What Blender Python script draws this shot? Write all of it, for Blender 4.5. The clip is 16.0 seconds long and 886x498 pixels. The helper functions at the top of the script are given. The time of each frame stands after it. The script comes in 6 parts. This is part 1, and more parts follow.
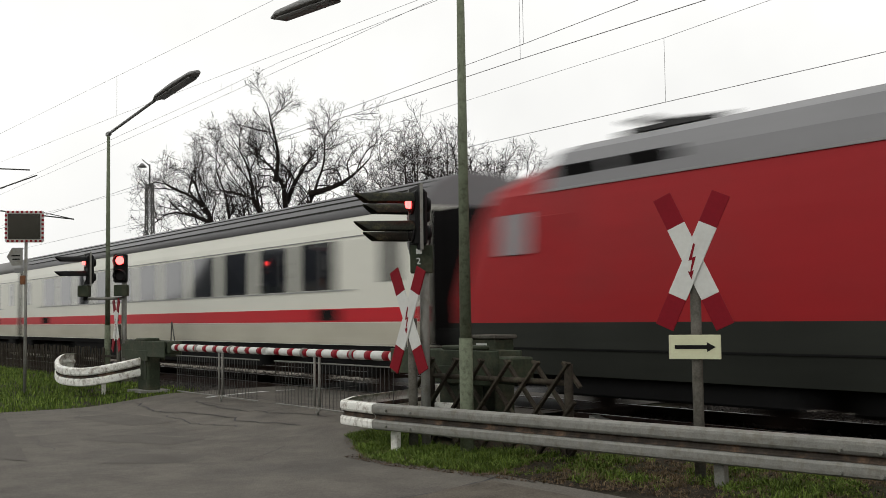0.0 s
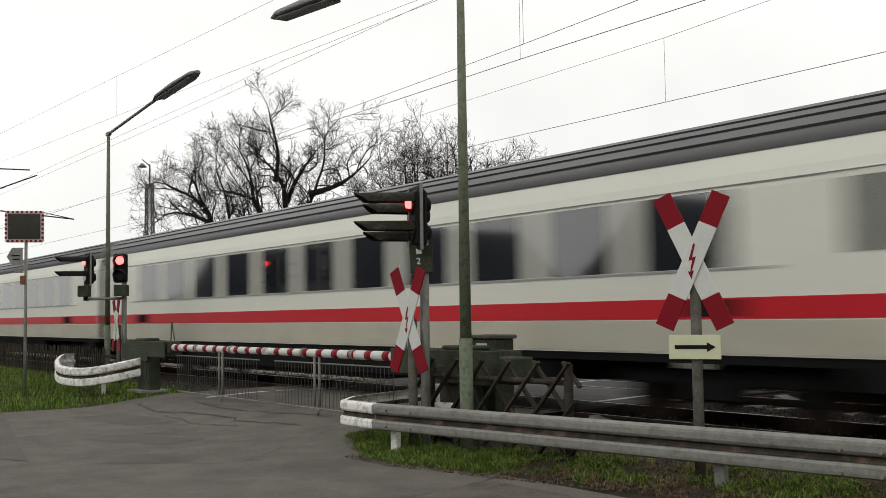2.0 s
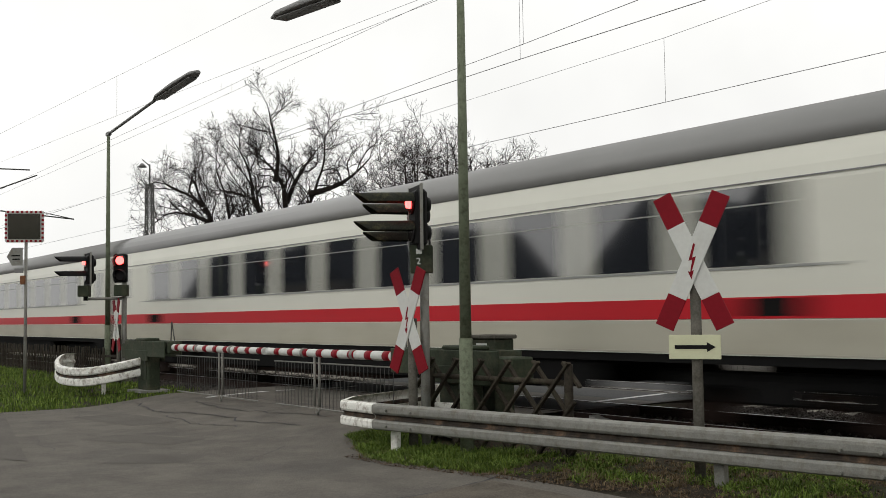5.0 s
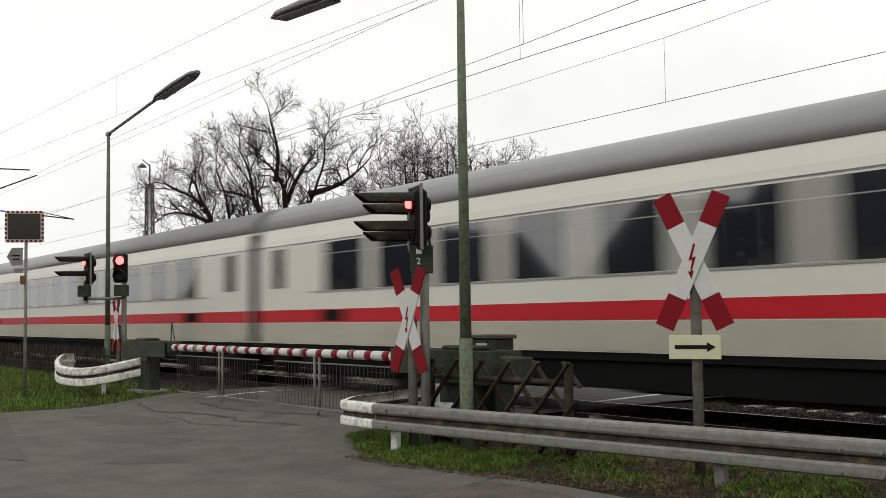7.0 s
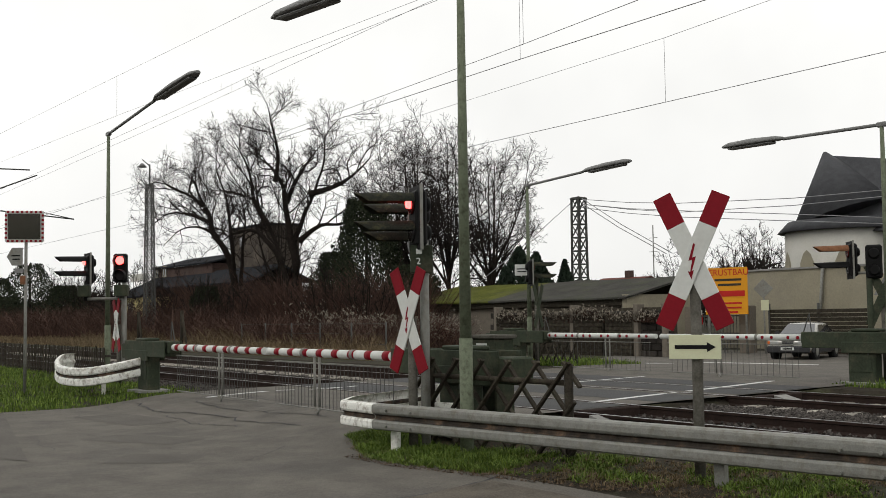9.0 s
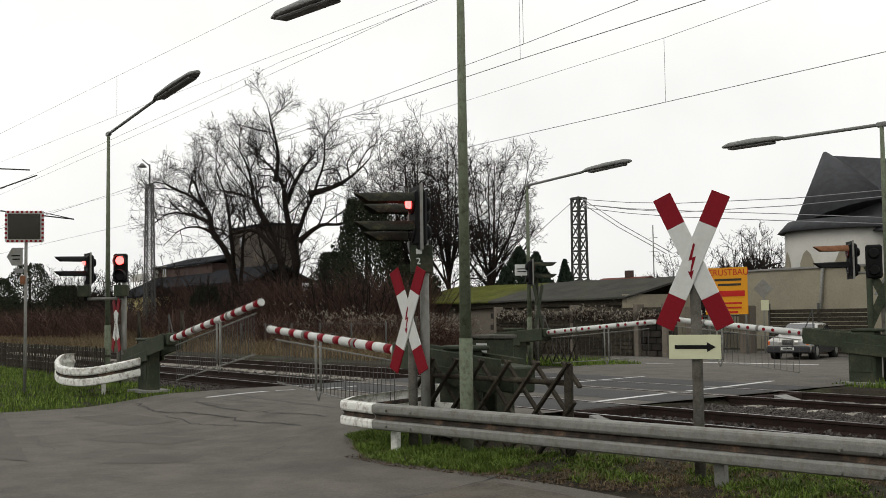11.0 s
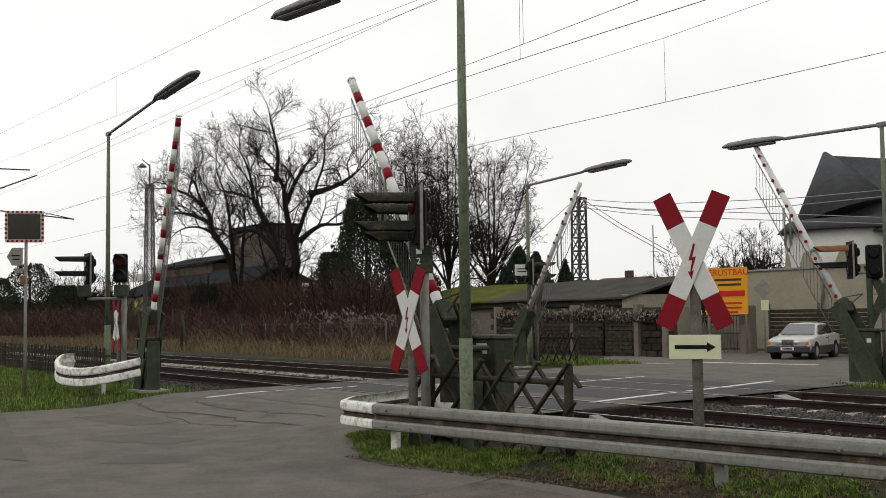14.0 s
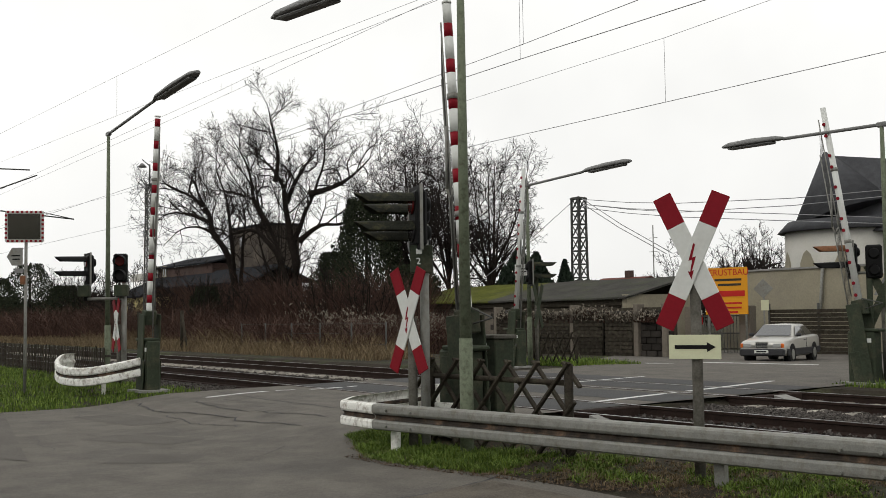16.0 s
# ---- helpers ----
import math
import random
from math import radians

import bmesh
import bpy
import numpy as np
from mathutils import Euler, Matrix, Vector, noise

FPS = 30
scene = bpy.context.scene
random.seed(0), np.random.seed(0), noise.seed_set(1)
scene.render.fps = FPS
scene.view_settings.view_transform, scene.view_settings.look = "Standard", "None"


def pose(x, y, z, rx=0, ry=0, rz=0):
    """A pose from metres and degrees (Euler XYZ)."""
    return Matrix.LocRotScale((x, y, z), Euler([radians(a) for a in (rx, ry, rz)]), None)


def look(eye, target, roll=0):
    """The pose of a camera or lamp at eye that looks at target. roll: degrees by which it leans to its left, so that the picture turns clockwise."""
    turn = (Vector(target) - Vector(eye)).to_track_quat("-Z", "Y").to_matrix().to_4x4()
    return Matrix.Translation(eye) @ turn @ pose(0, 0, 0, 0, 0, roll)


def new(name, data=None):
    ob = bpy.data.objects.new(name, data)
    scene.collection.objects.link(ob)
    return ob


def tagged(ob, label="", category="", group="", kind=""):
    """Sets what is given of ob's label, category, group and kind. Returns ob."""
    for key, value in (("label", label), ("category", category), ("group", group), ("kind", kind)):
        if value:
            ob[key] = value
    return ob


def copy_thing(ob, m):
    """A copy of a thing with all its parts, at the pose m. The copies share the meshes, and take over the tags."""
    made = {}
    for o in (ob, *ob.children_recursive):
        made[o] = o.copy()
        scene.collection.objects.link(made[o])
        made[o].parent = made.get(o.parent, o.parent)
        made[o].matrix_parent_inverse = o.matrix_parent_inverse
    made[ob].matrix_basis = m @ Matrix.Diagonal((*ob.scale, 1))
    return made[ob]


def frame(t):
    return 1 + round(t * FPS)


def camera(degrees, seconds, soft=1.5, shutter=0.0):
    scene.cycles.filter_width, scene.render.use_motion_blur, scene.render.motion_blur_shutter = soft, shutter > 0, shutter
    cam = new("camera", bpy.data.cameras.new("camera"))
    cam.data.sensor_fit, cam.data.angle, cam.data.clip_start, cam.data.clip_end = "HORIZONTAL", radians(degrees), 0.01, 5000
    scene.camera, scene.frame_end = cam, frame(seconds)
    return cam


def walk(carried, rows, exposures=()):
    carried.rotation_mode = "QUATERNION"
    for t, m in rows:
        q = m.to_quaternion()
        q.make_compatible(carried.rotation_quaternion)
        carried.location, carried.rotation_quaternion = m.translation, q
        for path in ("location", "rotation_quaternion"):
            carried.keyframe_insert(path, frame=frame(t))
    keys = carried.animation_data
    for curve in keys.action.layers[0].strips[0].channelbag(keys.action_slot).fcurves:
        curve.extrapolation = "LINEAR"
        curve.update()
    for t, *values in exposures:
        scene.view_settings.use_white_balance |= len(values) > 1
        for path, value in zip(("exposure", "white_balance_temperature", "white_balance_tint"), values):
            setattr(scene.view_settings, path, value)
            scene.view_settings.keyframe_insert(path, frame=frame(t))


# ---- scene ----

# ---------------------------------------------------------------- camera
cam = camera(44.63, 16.0, soft=0.7, shutter=0.5)
EYE = (0.0, 0.0, 1.45)
AIM = (-0.8153, 0.5757, 0.06218)
CAM = look(EYE, tuple(EYE[i] + 10 * AIM[i] for i in range(3)), roll=-0.826)
walk(cam, [(0.0, CAM), (16.0, CAM)])

# ---------------------------------------------------------------- sky and sun
world = bpy.data.worlds.new("overcast_sky")
scene.world = world
world.use_nodes = True
wt = world.node_tree
bgn = wt.nodes["Background"]
sky = wt.nodes.new("ShaderNodeTexSky")
sky.sky_type, sky.sun_disc = "NISHITA", False
sky.sun_elevation, sky.sun_rotation = radians(38), radians(200)
grey = wt.nodes.new("ShaderNodeHueSaturation")
grey.inputs["Saturation"].default_value = 0.05
grey.inputs["Value"].default_value = 0.10
wt.links.new(sky.outputs[0], grey.inputs["Color"])
cloud = wt.nodes.new("ShaderNodeTexNoise")
cloud.inputs["Scale"].default_value = 2.2
cloud.inputs["Detail"].default_value = 5
ramp = wt.nodes.new("ShaderNodeValToRGB")
ramp.color_ramp.elements[0].position, ramp.color_ramp.elements[0].color = 0.3, (0.94, 0.937, 0.915, 1)
ramp.color_ramp.elements[1].position, ramp.color_ramp.elements[1].color = 0.62, (1.2, 1.197, 1.165, 1)
wt.links.new(cloud.outputs["Fac"], ramp.inputs["Fac"])
way = wt.nodes.new("ShaderNodeTexCoord")
axes = wt.nodes.new("ShaderNodeSeparateXYZ")
wt.links.new(way.outputs["Generated"], axes.inputs[0])
dull = wt.nodes.new("ShaderNodeMapRange")
dull.inputs["From Max"].default_value = 0.3
dull.inputs["To Min"].default_value, dull.inputs["To Max"].default_value = 0.87, 1.05
wt.links.new(axes.outputs["Z"], dull.inputs["Value"])
veil = wt.nodes.new("ShaderNodeVectorMath")
veil.operation = "SCALE"
wt.links.new(ramp.outputs["Color"], veil.inputs[0])
wt.links.new(dull.outputs["Result"], veil.inputs["Scale"])
mixs = wt.nodes.new("ShaderNodeMix")
mixs.data_type = "RGBA"
mixs.inputs["Factor"].default_value = 0.85
wt.links.new(grey.outputs["Color"], mixs.inputs["A"])
wt.links.new(veil.outputs[0], mixs.inputs["B"])
wt.links.new(mixs.outputs["Result"], bgn.inputs["Color"])
bgn.inputs["Strength"].default_value = 1.0
sun = bpy.data.lights.new("sun", "SUN")
sun.energy, sun.angle, sun.color = 0.5, radians(25), (1.0, 0.97, 0.92)
new("sun", sun).matrix_world = look((-6, -30, 30), (-12, 10, 0))
scene.view_settings.exposure = 0.0

# ---------------------------------------------------------------- materials
def mat(name, col, rough=0.7, metal=0.0, var=0.25, scale=8.0, fine=60.0, bump=0.15, stain=None, stain_amt=0.35, stain_scale=1.5, rand=0.0, spec=0.22, alt=None, ior=1.5):
    m = bpy.data.materials.new(name)
    m.use_nodes = True
    t = m.node_tree
    N, L = t.nodes, t.links
    b = N["Principled BSDF"]
    b.inputs["Roughness"].default_value, b.inputs["Metallic"].default_value = rough, metal
    b.inputs["Specular IOR Level"].default_value = spec
    tc = N.new("ShaderNodeTexCoord")
    n1, n2 = N.new("ShaderNodeTexNoise"), N.new("ShaderNodeTexNoise")
    n1.inputs["Scale"].default_value, n1.inputs["Detail"].default_value = scale, 4
    n2.inputs["Scale"].default_value, n2.inputs["Detail"].default_value = fine, 3
    for n in (n1, n2):
        L.new(tc.outputs["Object"], n.inputs["Vector"])
    add = N.new("ShaderNodeMath")
    add.operation = "ADD"
    L.new(n1.outputs["Fac"], add.inputs[0])
    L.new(n2.outputs["Fac"], add.inputs[1])
    r = N.new("ShaderNodeMapRange")
    r.inputs["From Min"].default_value, r.inputs["From Max"].default_value = 0.65, 1.35
    r.inputs["To Min"].default_value, r.inputs["To Max"].default_value = 1 - var, 1 + var
    L.new(add.outputs[0], r.inputs["Value"])
    val = r.outputs["Result"]
    if rand:
        oi = N.new("ShaderNodeObjectInfo")
        rr = N.new("ShaderNodeMapRange")
        rr.inputs["To Min"].default_value, rr.inputs["To Max"].default_value = 1 - rand, 1 + rand
        L.new(oi.outputs["Random"], rr.inputs["Value"])
        mu = N.new("ShaderNodeMath")
        mu.operation = "MULTIPLY"
        L.new(val, mu.inputs[0])
        L.new(rr.outputs["Result"], mu.inputs[1])
        val = mu.outputs[0]
    base = N.new("ShaderNodeRGB")
    base.outputs[0].default_value = (*col, 1)
    colour = base.outputs[0]
    b.inputs["IOR"].default_value = ior
    if alt:
        gi = N.new("ShaderNodeNewGeometry")
        pick = N.new("ShaderNodeMix")
        pick.data_type = "RGBA"
        L.new(gi.outputs["Random Per Island"], pick.inputs["Factor"])
        L.new(colour, pick.inputs["A"])
        pick.inputs["B"].default_value = (*alt, 1)
        colour = pick.outputs["Result"]
    if stain:
        n3 = N.new("ShaderNodeTexNoise")
        n3.inputs["Scale"].default_value, n3.inputs["Detail"].default_value, n3.inputs["Roughness"].default_value = stain_scale, 6, 0.65
        L.new(tc.outputs["Object"], n3.inputs["Vector"])
        sr = N.new("ShaderNodeMapRange")
        sr.inputs["From Min"].default_value, sr.inputs["From Max"].default_value = 0.48, 0.68
        sr.inputs["To Max"].default_value = stain_amt
        L.new(n3.outputs["Fac"], sr.inputs["Value"])
        mx = N.new("ShaderNodeMix")
        mx.data_type = "RGBA"
        L.new(sr.outputs["Result"], mx.inputs["Factor"])
        L.new(colour, mx.inputs["A"])
        mx.inputs["B"].default_value = (*stain, 1)
        colour = mx.outputs["Result"]
    vm = N.new("ShaderNodeVectorMath")
    vm.operation = "SCALE"
    L.new(colour, vm.inputs[0])
    L.new(val, vm.inputs["Scale"])
    L.new(vm.outputs[0], b.inputs["Base Color"])
    if bump:
        bp = N.new("ShaderNodeBump")
        bp.inputs["Strength"].default_value, bp.inputs["Distance"].default_value = bump, 0.02
        L.new(n2.outputs["Fac"], bp.inputs["Height"])
        L.new(bp.outputs["Normal"], b.inputs["Normal"])
    return m


def glow(name, col, power):
    m = bpy.data.materials.new(name)
    m.use_nodes = True
    b = m.node_tree.nodes["Principled BSDF"]
    b.inputs["Base Color"].default_value = (*col, 1)
    b.inputs["Emission Color"].default_value = (*col, 1)
    b.inputs["Emission Strength"].default_value = power
    return m


M = dict(
    asphalt=mat("asphalt", (0.112, 0.102, 0.088), 0.9, var=0.30, scale=2.2, fine=45, bump=0.7, stain=(0.072, 0.067, 0.060), stain_amt=0.7, stain_scale=0.8),
    asphalt_tan=mat("tan_asphalt", (0.098, 0.085, 0.068), 0.9, var=0.35, scale=3, fine=45, bump=0.7, stain=(0.06, 0.052, 0.042), stain_amt=0.7, stain_scale=2),
    asphalt_new=mat("dark_asphalt", (0.045, 0.045, 0.045), 0.8, var=0.2, scale=1.5, fine=80, bump=0.2),
    asphalt_patch=mat("patched_asphalt", (0.094, 0.086, 0.075), 0.9, var=0.28, scale=1.2, fine=100, bump=0.5),
    earth=mat("earth", (0.032, 0.027, 0.020), 0.95, var=0.45, scale=2.5, fine=40, bump=0.8, stain=(0.05, 0.062, 0.024), stain_amt=0.8, stain_scale=0.6, spec=0.1),
    ballast=mat("ballast", (0.050, 0.043, 0.037), 0.95, var=0.55, scale=5, fine=28, bump=1.0, spec=0.1),
    stone=mat("ballast_stone", (0.036, 0.032, 0.029), 0.9, var=0.3, scale=3, fine=24, bump=0.3, spec=0.12, alt=(0.095, 0.085, 0.077)),
    concrete=mat("sleeper_concrete", (0.26, 0.24, 0.205), 0.9, var=0.3, scale=6, fine=50, bump=0.3, rand=0.25),
    kerb=mat("kerb_concrete", (0.24, 0.235, 0.22), 0.9, var=0.2, scale=4, fine=40, stain=(0.15, 0.15, 0.14), stain_amt=0.6),
    rail=mat("rail_rust", (0.026, 0.017, 0.014), 0.8, var=0.3, scale=6, fine=40, spec=0.1),
    railtop=mat("rail_steel", (0.28, 0.27, 0.27), 0.3, 0.9, var=0.1),
    line=mat("road_paint", (0.62, 0.62, 0.60), 0.8, var=0.2, scale=6, fine=60, stain=(0.2, 0.2, 0.19), stain_amt=0.8, stain_scale=6),
    galv=mat("galvanised_steel", (0.215, 0.215, 0.195), 0.6, 0.15, var=0.2, scale=9, fine=80, bump=0.2, stain=(0.13, 0.115, 0.085), stain_amt=0.6, stain_scale=11),
    oldpost=mat("weathered_post", (0.095, 0.09, 0.076), 0.85, var=0.35, scale=5, fine=50, bump=0.3, stain=(0.05, 0.045, 0.035), stain_amt=0.7, stain_scale=7, spec=0.12),
    oldwhite=mat("weathered_white_paint", (0.74, 0.74, 0.69), 0.65, var=0.1, scale=6, fine=40, stain=(0.17, 0.13, 0.09), stain_amt=0.85, stain_scale=9),
    green=mat("green_paint", (0.034, 0.043, 0.027), 0.7, var=0.3, scale=3, fine=30, stain=(0.075, 0.068, 0.045), stain_amt=0.7, stain_scale=4, spec=0.15),
    polegreen=mat("pole_green", (0.13, 0.15, 0.10), 0.7, var=0.15, scale=9, fine=40, stain=(0.045, 0.05, 0.03), stain_amt=0.7, stain_scale=16),
    white=mat("white_sheet", (0.56, 0.57, 0.54), 0.45, var=0.06, scale=3, fine=30, bump=0.03, stain=(0.5, 0.5, 0.46), stain_amt=0.4, stain_scale=5),
    red=mat("red_sheet", (0.19, 0.007, 0.014), 0.6, spec=0.12, var=0.1, scale=3, fine=30, bump=0.03),
    cream=mat("cream_sheet", (0.55, 0.56, 0.38), 0.5, var=0.05, bump=0.02),
    black=mat("black_paint", (0.007, 0.007, 0.007), 0.6, var=0.3, bump=0.05, spec=0.12),
    lens=mat("dark_lens", (0.02, 0.018, 0.02), 0.15, spec=0.5, var=0.1, bump=0.0),
    darkred=mat("dark_red_lens", (0.10, 0.012, 0.012), 0.15, var=0.1, bump=0.0),
    mossy=mat("mossy_hood", (0.020, 0.021, 0.016), 0.8, var=0.4, scale=10, stain=(0.075, 0.075, 0.035), stain_amt=0.7, stain_scale=8, spec=0.12),
    rusthood=mat("rusty_hood", (0.17, 0.075, 0.035), 0.8, var=0.3, scale=10),
    glowred=glow("lit_red", (1.0, 0.055, 0.05), 9.0),
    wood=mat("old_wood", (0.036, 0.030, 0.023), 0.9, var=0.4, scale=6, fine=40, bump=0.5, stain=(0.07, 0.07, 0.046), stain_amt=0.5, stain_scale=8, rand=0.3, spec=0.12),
    lamp=mat("lamp_grey", (0.16, 0.16, 0.155), 0.5, var=0.15, scale=6),
    diffuser=mat("lamp_diffuser", (0.30, 0.30, 0.29), 0.3, var=0.1, bump=0.0),
    under_glass=mat("lantern_underside", (0.13, 0.13, 0.125), 0.45, var=0.2, bump=0.0),
    wire=mat("wire", (0.27, 0.27, 0.275), 0.6, 0.3, var=0.1, bump=0.0),
    steel=mat("mast_steel", (0.075, 0.075, 0.07), 0.7, 0.3, var=0.2),
    mirror=mat("mirror_glass", (0.5, 0.5, 0.48), 0.12, 1.0, var=0.06, bump=0.02),
    bark=mat("bark", (0.018, 0.0145, 0.012), 0.95, var=0.4, scale=4, fine=25, bump=0.5, spec=0.08),
    twig=mat("twig", (0.020, 0.016, 0.014), 0.95, var=0.3, scale=2, fine=20, bump=0.0, spec=0.08),
    ivy=mat("ivy", (0.011, 0.015, 0.008), 0.8, var=0.5, scale=3, fine=12, bump=0.0, spec=0.15, alt=(0.028, 0.034, 0.017)),
    conifer=mat("conifer", (0.014, 0.024, 0.014), 0.85, var=0.5, scale=2, fine=12, bump=0.0),
    grass=mat("grass", (0.042, 0.078, 0.014), 0.8, var=0.5, scale=3.5, fine=18, bump=0.0, spec=0.15, alt=(0.165, 0.225, 0.042)),
    drygrass=mat("dry_grass", (0.085, 0.058, 0.034), 0.9, var=0.4, scale=1.5, fine=12, bump=0.0, spec=0.15, alt=(0.215, 0.165, 0.095)),
    bramble=mat("bramble", (0.034, 0.022, 0.018), 0.95, var=0.5, scale=0.5, fine=6, bump=0.0, spec=0.08, alt=(0.105, 0.062, 0.047)),
    seed=mat("seed_heads", (0.20, 0.175, 0.14), 0.95, var=0.35, scale=3, fine=15, bump=0.0),
    ic_white=mat("coach_white", (0.61, 0.61, 0.54), 0.4, var=0.05, scale=0.6, fine=6, bump=0.0),
    ic_red=mat("coach_stripe", (0.44, 0.012, 0.02), 0.45, var=0.05, scale=0.6, fine=6, bump=0.0),
    ic_roof=mat("coach_roof", (0.19, 0.19, 0.195), 0.5, var=0.1, scale=0.6, fine=8, bump=0.02),
    ic_pale=mat("coach_roof_pale", (0.235, 0.235, 0.23), 0.42, var=0.12, scale=0.5, fine=8, bump=0.02),
    ic_dirty=mat("coach_dusty_white", (0.40, 0.385, 0.315), 0.6, var=0.12, scale=0.8, fine=8, bump=0.0, stain=(0.27, 0.25, 0.19), stain_amt=0.6, stain_scale=0.7),
    ic_under=mat("underframe", (0.009, 0.009, 0.009), 0.85, var=0.3, scale=2, fine=12, spec=0.06),
    glass=mat("coach_glass", (0.014, 0.016, 0.020), 0.06, var=0.2, scale=1.5, bump=0.0, spec=0.5, ior=2.3),
    loco_red=mat("loco_red", (0.42, 0.010, 0.014), 0.5, var=0.05, scale=0.5, fine=6, bump=0.0),
    loco_dull=mat("loco_red_dull", (0.29, 0.010, 0.013), 0.55, var=0.12, scale=0.5, fine=6, bump=0.0, stain=(0.16, 0.02, 0.02), stain_amt=0.6, stain_scale=0.5),
    loco_roof=mat("loco_roof", (0.27, 0.275, 0.26), 0.5, var=0.1, scale=0.6, fine=8),
    loco_grey=mat("loco_skirt", (0.024, 0.026, 0.022), 0.65, var=0.3, scale=1.2, fine=8, spec=0.08),
    litter=mat("leaf_litter", (0.035, 0.026, 0.018), 0.9, var=0.4, scale=6, fine=30, bump=0.0, alt=(0.105, 0.068, 0.042)),
    # rust and dirt of the beam groove, with the recess's shade in its dark base
    grime_shade=mat("rail_grime_shade", (0.042, 0.036, 0.030), 0.95, var=0.5, scale=5, fine=30, stain=(0.19, 0.125, 0.085), stain_amt=0.8, stain_scale=3.5, spec=0.1),
    iron=mat("insulator_iron", (0.05, 0.05, 0.05), 0.6, 0.4, var=0.2),
)


# ---------------------------------------------------------------- mesh helpers
def box(bm, c, s, m=None, bevel=0.0):
    r = bmesh.ops.create_cube(bm, size=1.0)
    for v in r["verts"]:
        v.co = Vector((v.co.x * s[0], v.co.y * s[1], v.co.z * s[2]))
    if bevel:
        ed = list({e for v in r["verts"] for e in v.link_edges})
        bv = bmesh.ops.bevel(bm, geom=ed, offset=bevel, segments=1, affect="EDGES")
        vs = bv["verts"]
    else:
        vs = r["verts"]
    t = Matrix.Translation(c) @ (m if m is not None else Matrix.Identity(4))
    bmesh.ops.transform(bm, matrix=t, verts=list(vs))


def tube(bm, a, b, r0, r1=None, n=8, caps=True):
    a, b = Vector(a), Vector(b)
    r1 = r0 if r1 is None else r1
    d = b - a
    q = d.to_track_quat("Z", "Y")
    ra = [bm.verts.new(a + q @ Vector((r0 * math.cos(2 * math.pi * i / n), r0 * math.sin(2 * math.pi * i / n), 0))) for i in range(n)]
    rb = [bm.verts.new(b + q @ Vector((r1 * math.cos(2 * math.pi * i / n), r1 * math.sin(2 * math.pi * i / n), 0))) for i in range(n)]
    for i in range(n):
        bm.faces.new((ra[i], ra[(i + 1) % n], rb[(i + 1) % n], rb[i])).smooth = n > 5
    if caps:
        bm.faces.new(ra[::-1])
        bm.faces.new(rb)


def prism(bm, poly, a, b):
    """Extrude the (u, v) outline from axis point a to b; u goes along a x axis given by the caller as 3D points."""
    va, vb = [bm.verts.new(p + a) for p in poly], [bm.verts.new(p + b) for p in poly]
    n = len(poly)
    for i in range(n):
        bm.faces.new((va[i], va[(i + 1) % n], vb[(i + 1) % n], vb[i]))
    bm.faces.new(va[::-1])
    bm.faces.new(vb)


def finish(bm, name):
    bmesh.ops.recalc_face_normals(bm, faces=bm.faces)
    me = bpy.data.meshes.new(name)
    bm.to_mesh(me)
    bm.free()
    return me


def part(name, bm, material, parent, label=""):
    ob = new(name, finish(bm, name))
    ob.data.materials.append(material)
    ob.parent = parent
    return tagged(ob, label) if label else ob


def boxpart(name, c, s, material, parent, bevel=0.0, m=None, label=""):
    bm = bmesh.new()
    box(bm, c, s, m, bevel)
    return part(name, bm, material, parent, label)


def tubepart(name, a, b, r0, material, parent, r1=None, n=10, label=""):
    bm = bmesh.new()
    tube(bm, a, b, r0, r1, n)
    return part(name, bm, material, parent, label)


def thing(name, m, label, category, group="", kind=""):
    ob = new(name)
    ob.empty_display_size = 0.2
    ob.matrix_basis = m
    return tagged(ob, label, category, group, kind)


def mesh_thing(name, verts, faces, material, label, category, group="", kind="", parent=None):
    me = bpy.data.meshes.new(name)
    me.from_pydata(verts, [], faces)
    me.materials.append(material)
    ob = new(name, me)
    ob.parent = parent
    return tagged(ob, label, category, group, kind)


def smooth(a, b, v):
    t = min(1.0, max(0.0, (v - a) / (b - a)))
    return t * t * (3 - 2 * t)


# ---------------------------------------------------------------- ground, road and tracks
def road_l(y):
    if y < 4.4:
        return -20.6 - 40 * smooth(4.4, 2.6, y)
    if y < 20:
        return -20.6 - 0.13 * max(0, y - 7.4)
    return -22.3 - 0.9 * (y - 20)


def road_r(y):
    if y < 7.4:
        return -11.95 + 60 * (1 - smooth(6.35, 6.72, y)) + 0.9 * (1 - smooth(6.6, 7.4, y))
    if y < 20:
        return -12.0 - 0.06 * (y - 7.4)
    return -12.75 + 0.3 * (y - 20)


def hgt(x, y):
    h = -0.18 * smooth(8.2, 6.0, y) - 0.42 * smooth(20, 37, y)
    on = smooth(road_l(y) - 1.0, road_l(y) - 0.1, x) * (1 - smooth(road_r(y) + 0.03, road_r(y) + 0.3, x))
    bed = smooth(8.6, 9.4, y) * (1 - smooth(17.0, 17.8, y))
    h -= 0.42 * bed * (1 - on)
    return h


